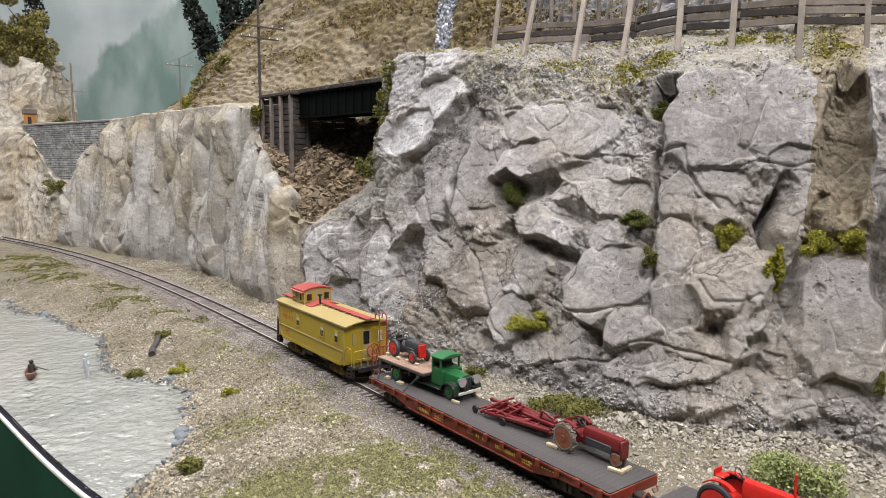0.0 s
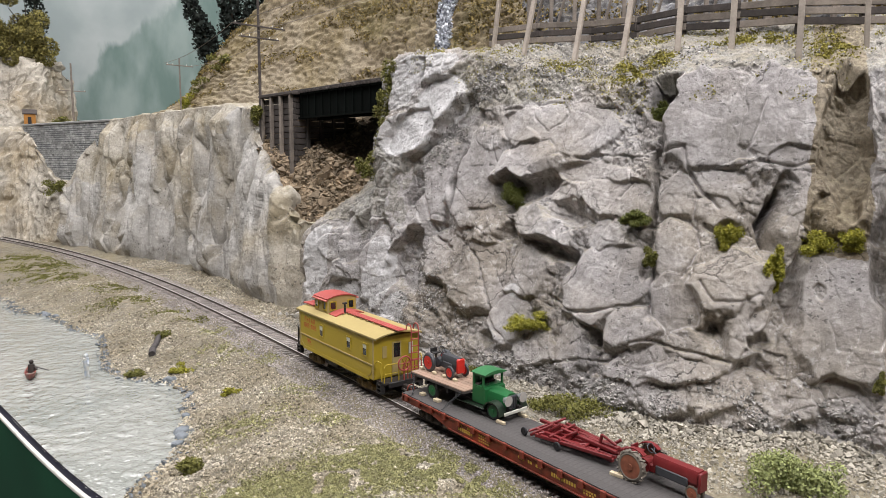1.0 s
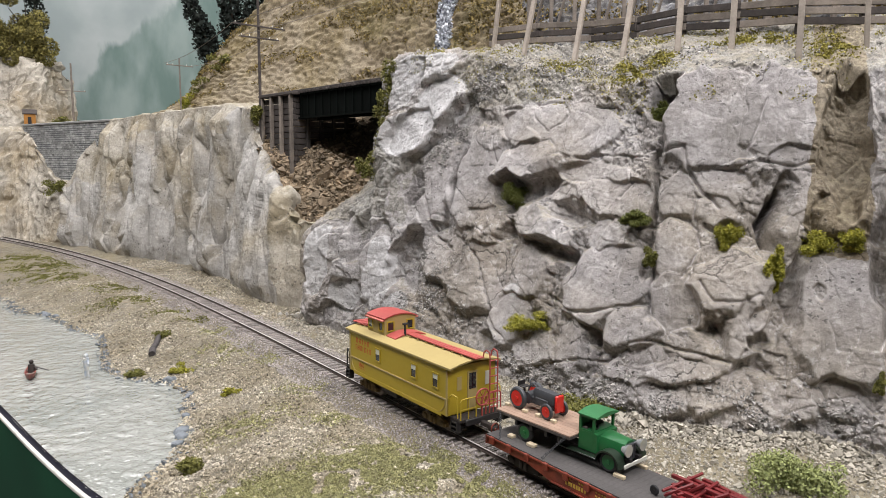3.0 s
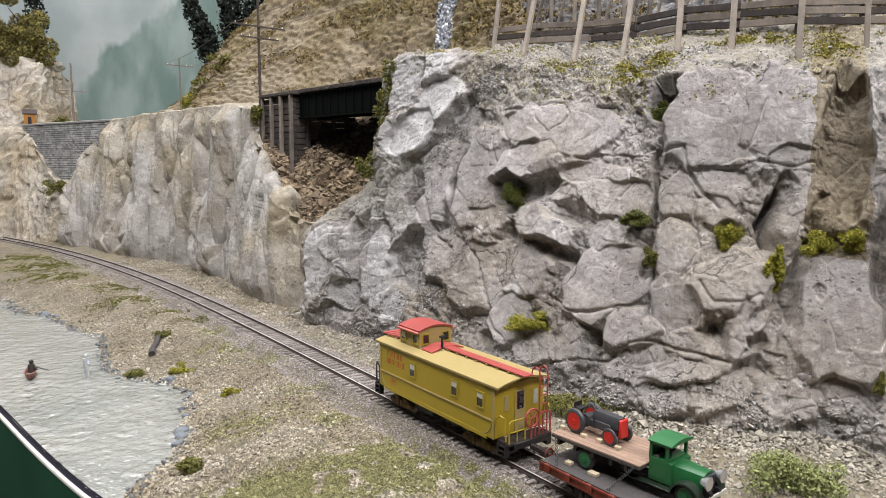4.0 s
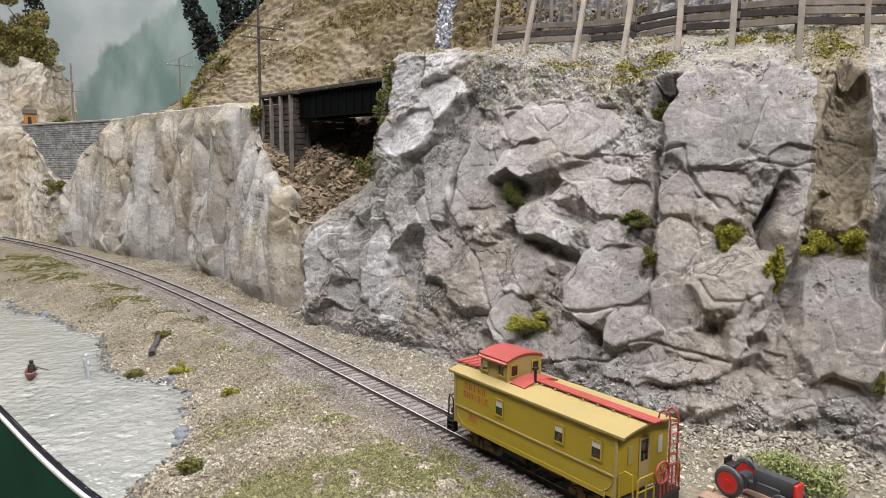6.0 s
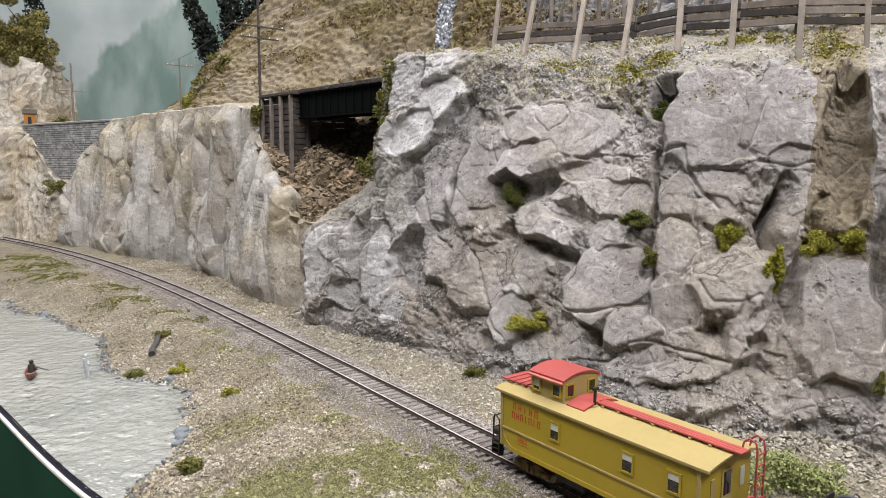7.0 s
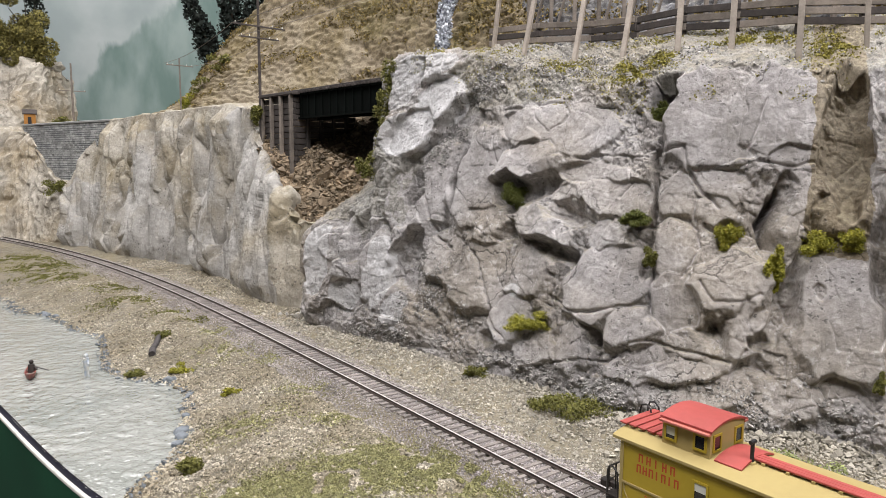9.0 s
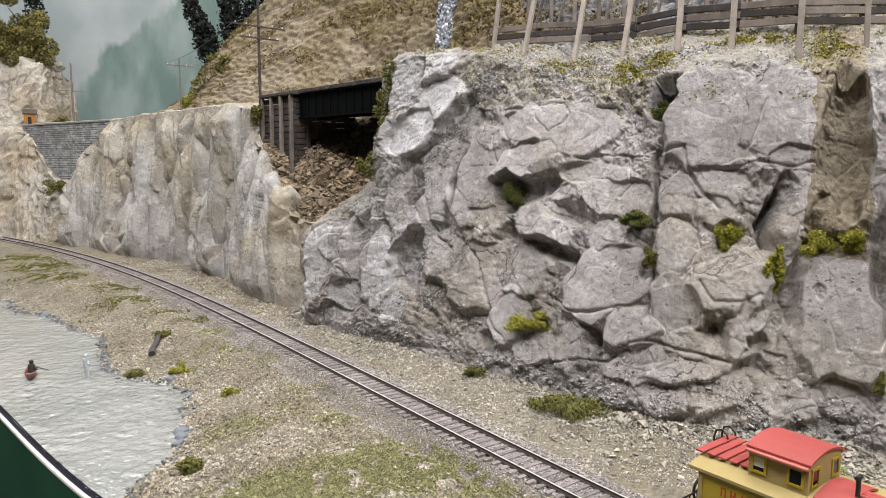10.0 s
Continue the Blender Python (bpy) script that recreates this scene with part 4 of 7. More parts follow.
def build_river():
    ys, fr = np.linspace(300, 1200, 300), np.linspace(0, 1, 240)
    y = np.repeat(ys[:, None], len(fr), 1)
    x = (-260 - 0.8 * ys)[:, None] + fr[None] * (182 + 0.62 * ys)[:, None]
    z = WATER_Z + 0.9 * fbm(x / 26, y / 24, 300, 4) + 0.9 * (np.abs(fbm(x / 13, y / 12, 320, 3)) - 0.3)
    inside = (side_of(EDGE, x, y) < -2.2) & (side_of(SHORE, x, y) > -9)
    keep = inside[:-1, :-1] & inside[1:, 1:] & inside[1:, :-1] & inside[:-1, 1:]
    ob = sheet("river", np.stack([x, y, z], -1), M_WATER, keep)
    tagged(ob, "glossy grey-green rippled resin river", "water", kind="structure")


build_hall()
build_edge()
build_river()


# ---- track ----
def build_track():
    track = base("railway_track", "single railway track with rusty rails and dark ties", "track", kind="structure")
    s = np.linspace(-1280, 520, 500)
    line = np.array([on_track(v)[:2] for v in s])
    for side in (-1, 1):
        c = offset(line, side * 8.75)
        prof = [(-1.1, -2.1), (-1.1, -1.7), (-0.35, -1.3), (-0.35, -0.7), (-0.55, -0.55), (-0.55, -0.06), (0.55, -0.06), (0.55, -0.55), (0.35, -0.7), (0.35, -1.3), (1.1, -1.7), (1.1, -2.1)]
        rail = ribbon("rail", c, prof, M_RAIL)
        rail.parent = track
        head = ribbon("rail_head", c, [(-0.5, -0.05), (-0.38, 0.0), (0.38, 0.0), (0.5, -0.05)], M_RAILTOP)
        head.parent = rail
        head["label"] = "polished bright rail head"
    shapes = []
    rng = random.Random(5)
    for k in range(4):
        bm = box(bmesh.new(), -15.2 + rng.uniform(-0.3, 0.3), 15.2 + rng.uniform(-0.3, 0.3), -1.2, 1.2, -4.4, -2.1, 0.15)
        tie = finish("tie", bm, M_TIE, track)
        shapes.append(tie)
    count = 0
    for v in np.arange(-1270, 515, 6.6):
        x, y, a = on_track(v)
        ob = shapes[count] if count < 4 else new("tie", shapes[rng.randrange(4)].data)
        ob.parent = track
        ob.matrix_basis = mm(x, y, rng.uniform(-0.15, 0.1), 0, 0, a + 90 + rng.uniform(-1.5, 1.5))
        count += 1


build_track()


def scatter_ballast():
    rng = np.random.default_rng(21)
    n = 105000
    s = -900 + 1280 * rng.uniform(0, 1, n) ** 0.75
    d = np.where(rng.uniform(0, 1, n) < 0.3, rng.uniform(-8, 8, n), rng.uniform(-33, 30, n))
    keep = (np.abs(d) > 9.8) | (np.abs(d) < 7.6)
    s, d = s[keep], d[keep]
    line = np.array([on_track(v) for v in np.linspace(-920, 400, 500)])
    at = np.linspace(-920, 400, 500)
    x, y = np.interp(s, at, line[:, 0]), np.interp(s, at, line[:, 1])
    a = np.radians(np.interp(s, at, line[:, 2]))
    x, y = x - np.sin(a) * d, y + np.cos(a) * d
    z = ground_height(x, y, True) + 0.15 + rng.uniform(0, 0.35, len(x))
    z = np.where(np.abs(d) < 15.5, np.minimum(z + 1.0, -3.05 + rng.uniform(-0.4, 0.3, len(x))), z)
    ob = pieces("ballast", np.column_stack([x, y, z]), rng.uniform(0.6, 1.35, len(x)), M_BALLAST, 22)
    tagged(ob, "fine pinkish grey crushed stone ballast", "ballast", kind="stuff")


def scatter_bank():
    rng = np.random.default_rng(31)
    n = 230000
    y = 250 + 700 * rng.uniform(0, 1, n) ** 1.5
    x = rng.uniform(-1, 0.02, n) * (0.72 * y + 60) + 60
    d, land, rim = signed_to_track(x, y), -side_of(SHORE, x, y), side_of(EDGE, x, y)
    thick = fbm(x / 40, y / 40, 400, 3)
    keep = (d < -29 - rng.uniform(0, 5, n)) & (land > -3) & (rim < -9) & (thick > -0.5 + rng.uniform(-0.25, 0.25, n))
    x, y, land = x[keep], y[keep], land[keep]
    size = np.clip(rng.lognormal(0.05, 0.42, len(x)), 0.5, 3.0) * (1 + 0.5 * np.exp(-np.abs(land) / 18))
    z = ground_height(x, y) + size * 0.12
    ob = pieces("bank_gravel", np.column_stack([x, y, z]), size, M_GRAVEL, 32, 0.65)
    tagged(ob, "buff gravel and small stones on the river bank", "gravel", kind="stuff")


def scatter_foot():
    """Stones between the track and the cliff, larger near the rock."""
    rng = np.random.default_rng(41)
    n = 110000
    s = -560 + 960 * rng.uniform(0, 1, n) ** 0.8
    at = np.linspace(-640, 480, 400)
    line = np.array([on_track(v) for v in at])
    d = rng.uniform(19, 150, n)
    a = np.radians(np.interp(s, at, line[:, 2]))
    x, y = np.interp(s, at, line[:, 0]) - np.sin(a) * d, np.interp(s, at, line[:, 1]) + np.cos(a) * d
    foot = spline([q[:2] for q in CRAG_LOW[:12]], 200)
    gap = side_of(foot[::-1], x, y)
    near = np.exp(-np.abs(gap) / 12)
    keep = (np.abs(gap) < 70) & (gap > -16) & (rng.uniform(0, 1, n) < 0.5 + 0.5 * near)
    x, y, near, d = x[keep], y[keep], near[keep], d[keep]
    right = smooth(x, 40, 130)
    size = np.clip(rng.lognormal(0.05, 0.5, len(x)), 0.6, 4.0) * (1 + (0.3 + 0.75 * right) * near)
    z = ground_height(x, y) + size * 0.15 + rng.uniform(0, 4.5, len(x)) * near * right
    ob = pieces("foot_rubble", np.column_stack([x, y, z]), size, M_RUBBLE, 42, 0.75)
    tagged(ob, "pale rubble and gravel at the foot of the cliff", "rubble", kind="stuff")


def scatter_cliff_foot():
    """Gravel and a few boulders between the far track and the buff cliff."""
    rng = np.random.default_rng(57)
    n = 26000
    y = rng.uniform(660, 1120, n)
    x = track_x(y) + rng.uniform(20, 110, n)
    d = signed_to_track(x, y)
    keep = (d > 28 + rng.uniform(0, 5, n)) & (fbm(x / 30, y / 30, 410, 3) > -0.35 + rng.uniform(-0.3, 0.3, n))
    x, y = x[keep], y[keep]
    size = np.clip(rng.lognormal(0.1, 0.5, len(x)), 0.5, 4.5)
    z = ground_height(x, y) + size * 0.12
    ob = pieces("cliff_foot_gravel", np.column_stack([x, y, z]), size, M_GRAVEL, 58, 0.65)
    tagged(ob, "buff gravel along the foot of the cliff", "gravel", kind="stuff")
    bx = np.array([-150, -143, -158, -147, -165, -139, -152, -174.0])
    by = np.array([694, 684, 701, 703, 708, 676, 686, 716.0])
    size = np.array([10, 7, 6, 9, 5, 6, 4, 6.0])
    ob = pieces("cliff_foot_boulders", np.column_stack([bx, by, ground_height(bx, by) + size * 0.25]), size, M_ROCK_TAN, 59, 0.75)
    tagged(ob, "pale rounded boulders at the mouth of the gully", "boulders", kind="stuff")


def scatter_scree():
    rng = np.random.default_rng(51)
    g = SCREE["place"]
    r, c = g.shape[:2]
    n = 9000
    j = (rng.uniform(0.0, 0.86, n) * r).astype(int)
    p = g[j, rng.integers(0, c, n)] + rng.normal(0, 1.0, (n, 3))
    ob = pieces("scree_stones", p, np.clip(rng.lognormal(1.25, 0.6, n), 1.6, 13), M_SCREESTONE, 52, 0.7)
    tagged(ob, "loose brown angular stones on the scree", "stones", kind="stuff")


M_SCREESTONE = material("brown_scree_stone", (0.38, 0.295, 0.20), 0.9, spread=0.35, size=60, island=0.45, bump=0.4)
scatter_ballast()
scatter_bank()
scatter_foot()
scatter_cliff_foot()
scatter_scree()


# ---- the upper line: abutment, bridge, wall, poles ----
def build_abutment():
    ab = base("bridge_abutment", "dark timber crib abutment with pale upright posts", "abutment")
    ax, ay, bx, by = -228, 868, -178, 812
    ang = math.degrees(math.atan2(by - ay, bx - ax))
    length = math.hypot(bx - ax, by - ay)
    ab.matrix_world = mm(ax, ay, 0, 0, 0, ang)
    z = 130.0
    while z < 232:
        bm = box(bmesh.new(), 0, length, 2, 6, z, z + 6.2, 0.4)
        part("plank", bm, M_DARKWOOD, ab)
        bm = box(bmesh.new(), length - 4, length, 6, 90, z, z + 6.2, 0.4)
        part("plank", bm, M_DARKWOOD, ab)
        z += 7.0
    for k in range(4):
        x = 2 + (length - 4) * k / 3
        part("post", box(bmesh.new(), x - 2, x + 2, -2.5, 1.8, 126, 236, 0.4), M_WOOD, ab, "pale grey upright post")
    for k in range(4):
        part("post", box(bmesh.new(), length + 0.2, length + 4, 18 + 18 * k, 22 + 18 * k, 126, 234, 0.4), M_DARKWOOD, ab)
    part("cap_beam", box(bmesh.new(), -3, length + 5, -3, 90, 236.2, 240, 0.6), M_DARKWOOD, ab)
    return ab


def build_bridge():
    br = base("girder_bridge", "black plate girder bridge on the upper line", "bridge")
    ax, ay, bx, by = -177, 826, -40, 676
    ang = math.degrees(math.atan2(by - ay, bx - ax))
    length = math.hypot(bx - ax, by - ay)
    br.matrix_world = mm(ax, ay, 0, 0, 0, ang)
    for y in (0, 26):
        bm = box(bmesh.new(), 0, length, y, y + 2, 210, 236)
        box(bm, 0, length, y - 2, y + 4, 236, 237.6), box(bm, 0, length, y - 2, y + 4, 208.5, 210)
        for k in range(14):
            box(bm, k * length / 13.5, k * length / 13.5 + 1.2, y - 1.6, y + 3.6, 210, 236)
        part("girder", bm, M_GIRDER, br)
    # deck plate and ties reach far behind, out of view, to darken the underside
    part("ballast_tray", box(bmesh.new(), 0, length, -3, 128, 240.1, 242, 0.3), M_DARKWOOD, br)
    for k in range(int(length / 6)):
        part("bridge_tie", box(bmesh.new(), k * 6, k * 6 + 3, -5, 130, 237.7, 240, 0.2), M_DARKWOOD, br)


def build_retaining_wall():
    wall = base("retaining_wall", "slate-blue stone block retaining wall on the upper line", "wall")
    ax, ay, bx, by = -905, 1490, -622, 1298
    length = math.hypot(bx - ax, by - ay)
    wall.matrix_world = mm(ax, ay, 0, 0, 0, math.degrees(math.atan2(by - ay, bx - ax)))
    rng = random.Random(8)
    bm = bmesh.new()
    z, row = 80.0, 0
    while z < 230:
        x = -rng.uniform(0, 10)
        h = rng.uniform(3.6, 5.0)
        while x < length:
            w = rng.uniform(5, 13)
            box(bm, x, x + w - 0.8, rng.uniform(-1.6, 0), 8, z, z + h - 0.8)
            x += w
        z += h
        row += 1
    part("stone_blocks", bm, M_STONEWALL, wall)["kind"] = "stuff"
    part("coping", box(bmesh.new(), -6, length, -2.5, 10, z, z + 4, 0.6), M_STONEWALL, wall)
    part("backing", box(bmesh.new(), 0, length - 1, 1.2, 7, 70, z - 1), M_DARK_EDGE, wall)


def telegraph_pole(x, y, z0, z1, turn, arms, mat, r=1.6):
    pole = base("telegraph_pole", "weathered wooden telegraph pole with crossarm", "pole", "poles along the upper line")
    pole.matrix_world = mm(x, y, z0, 0, 0, turn)
    h = z1 - z0
    part("shaft", rod(bmesh.new(), (0, 0, 0), (0, 0, h), r, r * 0.75, 10), mat, pole)
    for za, half in arms:
        part("crossarm", box(bmesh.new(), -half, half, -r - 1.2, -r + 0.2, za, za + 1.8, 0.2), mat, pole)
        for k in (-0.9, -0.5, 0.5, 0.9):
            part("insulator", rod(bmesh.new(), (k * half, -r - 0.5, za + 1.8), (k * half, -r - 0.5, za + 4.2), 0.8, 0.5), M_WHITE_EDGE, pole)
    return pole


def wire(a, b, sag, r=0.35):
    bm = bmesh.new()
    a, b = Vector(a), Vector(b)
    pts = [a.lerp(b, t) - Vector((0, 0, sag * 4 * t * (1 - t))) for t in (i / 10 for i in range(11))]
    pipe(bm, pts, r, 5)
    return tagged(finish("telegraph_wire", bm, M_WOOD), "thin pale telegraph wire between the poles", "wire", "telegraph wires")


build_abutment()
build_bridge()
build_retaining_wall()
telegraph_pole(-229, 866, 168, 372, 40, [(154, 34), (140, 26)], M_DARKWOOD, 2.0)
telegraph_pole(-474, 1250, 240, 342, 40, [(88, 24)], M_WOOD)
telegraph_pole(-792, 1480, 224, 365, 35, [(82, 26)], M_WOOD, 2.4)
wire((-255, 843, 323), (-495, 1233, 331), 8), wire((-203, 889, 323), (-455, 1266, 331), 8)
wire((-255, 843, 323), (60, 520, 345), 6), wire((-249, 849, 309), (70, 540, 330), 6)


def build_hut():
    hut = base("track_hut", "tiny orange trackside hut with gable roof", "hut")
    hut.matrix_world = mm(-905, 1512, 246, 0, 0, 30)
    part("walls", box(bmesh.new(), -11, 11, -8, 8, -10, 16), M_ORANGE, hut)
    part("roof", extrude(bmesh.new(), [(-10, 14), (0, 23), (10, 14), (10, 16), (0, 25), (-10, 16)], "x", -14, 14), M_DARKWOOD, hut)
    part("doorway", box(bmesh.new(), -4, 3, -8.4, -7.9, -10, 8), M_BLACK, hut)


build_hut()


# ---- far rocks and backdrop ----
def build_far():
    low = [(-1350, 1500, -20), (-1150, 1500, -20), (-980, 1450, -15), (-900, 1420, -12), (-850, 1400, -12), (-800, 1370, -12), (-740, 1340, -10), (-680, 1310, 0)]
    mid = [(-1350, 1600, 190), (-1050, 1540, 205), (-915, 1480, 222), (-882, 1476, 212), (-842, 1440, 160), (-795, 1400, 118), (-740, 1372, 106), (-680, 1345, 108)]
    high = [(-1350, 1660, 232), (-1050, 1580, 232), (-925, 1510, 234), (-890, 1500, 220), (-850, 1465, 168), (-800, 1425, 124), (-745, 1395, 112), (-690, 1365, 112)]
    g = rows_surface(low, mid, high, 220, 110, 0.6, 1.0)
    u, v = arc(g)
    d, fine = broken(u, v, 70.0, 83, 1.2)
    fade = smooth(u[0, -1] - u, 0, 120)
    d, fine = d * fade, fine * fade
    ob = sheet("rock_slope", g + normals(g) * (d * 16 + fine * 3)[..., None], M_ROCK_FAR)
    tagged(ob, "pale buff rocky slope under the far line", "slope", kind="structure")
    low = [(-1300, 1560, 190), (-1150, 1540, 190), (-1040, 1530, 195), (-965, 1545, 205), (-925, 1620, 215), (-930, 1760, 220)]
    mid = [(-1300, 1640, 340), (-1150, 1610, 370), (-1050, 1595, 394), (-990, 1605, 396), (-940, 1650, 385), (-945, 1780, 360)]
    high = [(-1300, 1800, 400), (-1150, 1800, 420), (-1030, 1790, 415), (-960, 1780, 405), (-1000, 1760, 340), (-1000, 1830, 320)]
    g = rows_surface(low, mid, high, 200, 120, 0.75, 1.4)
    u, v = arc(g)
    d, fine = broken(u, v, 70.0, 93, 1.8)
    ob = sheet("rock_bluff", g + normals(g) * (d * 18 + fine * 3)[..., None], M_ROCK_FAR)
    tagged(ob, "pale buff rock bluff below the trees", "rock", kind="structure")
    bench = [(-1300, 1620), (-960, 1560), (-760, 1440), (-560, 1310), (-330, 1080), (-200, 900)]
    p = spline(bench, 120)
    rows = [np.column_stack([p + np.array(o), np.full(len(p), z)]) for o, z in (((-20, -30), 226), ((0, 0), 236), ((120, 160), 238), ((300, 500), 232))]
    g = np.stack(rows, 0)
    tagged(sheet("upper_bench", g, M_GROUND), "gravel bench of the upper line", "ground", kind="structure")
    a = np.linspace(-1.05, 0.9, 60)
    x, y = -700 + 1500 * np.sin(a), 1150 + 1000 * np.cos(a)
    g = np.stack([np.column_stack([x, y, np.full(60, z)]) for z in (120.0, 450.0, 760.0)], 0)
    tagged(sheet("backdrop", g, M_BACKDROP), "hand-painted misty sky and hills on a curved board", "backdrop", kind="structure")


build_far()


def conifer(x, y, z, h, r, lean_x, seed, mat=None):
    rng = np.random.default_rng(seed)
    tree = base("conifer", "dark black-green conifer on the hillside", "tree", "conifers on the hillside")
    tree.matrix_world = mm(x, y, z)
    tip = np.array([lean_x, 0, h])
    part("trunk", rod(bmesh.new(), (0, 0, -8), tuple(tip), r * 0.08, 0.4, 7), M_BARK, tree)
    n = int(2600)
    t = rng.uniform(0.03, 1, n)
    tier = np.floor(t * 13) / 13
    reach = r * (1 - t) ** 0.85 * (0.55 + 0.6 * hash2(np.floor(t * 13), np.floor(rng.uniform(0, 7, n)), seed)) * rng.uniform(0.15, 1, n) ** 0.5
    a = rng.uniform(0, 2 * np.pi, n)
    p = tip[None] * t[:, None] + np.column_stack([np.cos(a) * reach, np.sin(a) * reach, -reach * 0.35 + rng.normal(0, 1.2, n)])
    crown = pieces("crown", p, rng.uniform(3, 7, n) * r / 30, mat or M_CONIFER, seed, kind_shape="leaf")
    crown.parent = tree
    return tree


def leafy_tree(x, y, z, h, r, seed):
    rng = np.random.default_rng(seed)
    tree = base("tree", "olive-green leafy model tree on the bluff", "tree", "trees on the bluff")
    tree.matrix_world = mm(x, y, z)
    bm = rod(bmesh.new(), (0, 0, -10), (0, 0, h * 0.6), r * 0.1, r * 0.05, 8)
    for k in range(6):
        a = k * 1.05
        rod(bm, (0, 0, h * (0.2 + 0.06 * k)), (math.cos(a) * r * 0.7, math.sin(a) * r * 0.7, h * (0.45 + 0.07 * k)), r * 0.04, r * 0.015, 6)
    part("trunk", bm, M_BARK, tree)
    lobes = np.column_stack([rng.normal(0, 0.55, 16) * r, rng.normal(0, 0.5, 16) * r, h * rng.uniform(0.02, 0.95, 16)])
    n = 10000
    d = rng.normal(size=(n, 3))
    d /= np.linalg.norm(d, axis=1, keepdims=True)
    p = lobes[rng.integers(0, 16, n)] + d * rng.uniform(0.5, 1, (n, 1)) ** 0.5 * r * 0.42
    crown = pieces("crown", p, rng.uniform(2.5, 6, n), M_TREE, seed, kind_shape="leaf")
    crown.parent = tree
    return tree


# ---- trees, bushes, grass ----
for i, (x, y, z, h, r) in enumerate([(-1075, 1660, 385, 200, 70), (-1005, 1690, 392, 170, 56), (-1180, 1680, 380, 230, 90), (-1030, 1625, 385, 90, 42)]):
    leafy_tree(x, y, z, h, r, 600 + i)
for i, (x, y, z, h, r, lean) in enumerate([(-1040, 1790, 430, 330, 34, 0), (-430, 1330, 345, 190, 34, -80), (-395, 1330, 370, 230, 36, -20), (-352, 1320, 400, 230, 38, 0), (-310, 1300, 430, 200, 36, 10)]):
    conifer(x, y, z, h, r, lean, 640 + i)

CRAG_TUFTS = [(360, 149, 11, 8), (241, 208, 8, 11), (240, 137, 9, 5), (230, 112, 4.5, 6), (188, 128, 7, 10), (161, 110, 5.5, 11), (137, 126, 11, 7), (120, 129, 7, 6.5), (325, 54, 14, 6), (106, 53, 3, 5), (159, 100, 3, 3)]
TUFT_MATS = [M_DARKMOSS, M_DARKMOSS, M_DARKMOSS, M_OLIVE, M_MOSS, M_MOSS, M_MOSS, M_MOSS, M_MOSS, M_OLIVE, M_MOSS]
for i, ((u, v, w, h), m) in enumerate(zip(CRAG_TUFTS, TUFT_MATS)):
    c, out = on_crag(u, v)
    label = "yellow-green moss tuft growing on the cliff" if m is M_MOSS else "dark olive moss tuft growing on the cliff"
    bush("moss_tuft", c + out * 1.5, out, w, w * 0.8, h, m, label, int(1500 + 75 * w * h), 0.9, 700 + i, "moss")
for i, v in enumerate((262, 240, 218, 196, 176)):
    c, out = on_crag(552 - i * 4, v)
    bush("moss_tuft", c + out * 2, out, 9, 8, 15, M_OLIVE, "hanging olive moss on the cliff edge", 900, 1.7, 730 + i, "moss")

for i, (x, y, w, h, m, label) in enumerate([
        (91, 412, 22, 11, M_OLIVE, "low olive bush at the foot of the cliff"), (70, 432, 12, 5, M_OLIVE, "low olive bush at the foot of the cliff"),
        (24, 494, 9, 6, M_OLIVE, "small olive bush at the foot of the cliff"),
        (166, 317, 18, 14, M_PALEBUSH, "large pale green foam bush beside the track"), (186, 312, 13, 10, M_PALEBUSH, "pale green foam bush beside the track"),
        (-144, 375, 9, 6, M_OLIVE, "small olive bush on the river bank"), (-262, 560, 10, 5, M_OLIVE, "small olive bush on the river bank"),
        (-222, 565, 8, 4, M_MOSS, "small yellow-green bush on the river bank"), (-160, 500, 7, 3, M_MOSS, "small yellow-green bush on the river bank"),
        (-270, 640, 10, 5, M_OLIVE, "small olive bush on the river bank")]):
    z = float(ground_height(np.array([x * 1.0]), np.array([y * 1.0]))[0])
    bush("bush", (x, y, z + h * 0.45), (0, 0, 0), w, w * 0.8, h, m, label, int(700 + w * h * 14), 1.25, 760 + i)


for i, (x, y, z, w, h, m) in enumerate([(-815, 1500, 236, 24, 16, M_OLIVE), (-780, 1372, 104, 26, 14, M_OLIVE), (-468, 1262, 262, 20, 14, M_MOSS), (-440, 1262, 290, 22, 14, M_OLIVE), (-455, 1255, 246, 16, 10, M_OLIVE), (-232, 862, 215, 9, 14, M_OLIVE), (-390, 1240, 330, 24, 14, M_OLIVE)]):
    bush("bush", (x, y, z + h * 0.3), (0, 0, 0), w, w * 0.7, h, m, "olive bush on the upper line's rocks", 900, 3.0, 790 + i)


def turf(name, spots, mat, label, n, seed, size=1.3, gaps=-0.12):
    """Patches of ground foam: (x, y, radius x, radius y)."""
    rng = np.random.default_rng(seed)
    area = np.array([s[2] * s[3] for s in spots], float)
    pick = rng.choice(len(spots), n, p=area / area.sum())
    s = np.array(spots, float)[pick]
    p = rng.normal(0, 0.5, (n, 2))
    x, y = s[:, 0] + p[:, 0] * s[:, 2], s[:, 1] + p[:, 1] * s[:, 3]
    keep = (fbm(x / 9, y / 9, seed, 3) > gaps) & (np.abs(signed_to_track(x, y)) > 20) & (side_of(SHORE, x, y) < -1)
    x, y = x[keep], y[keep]
    z = ground_height(x, y) + rng.uniform(0.1, 1.2, len(x))
    ob = pieces(name, np.column_stack([x, y, z]), rng.uniform(0.6, 1.4, len(x)) * size, mat, seed, kind_shape="leaf")
    return tagged(ob, label, "grass", kind="stuff")


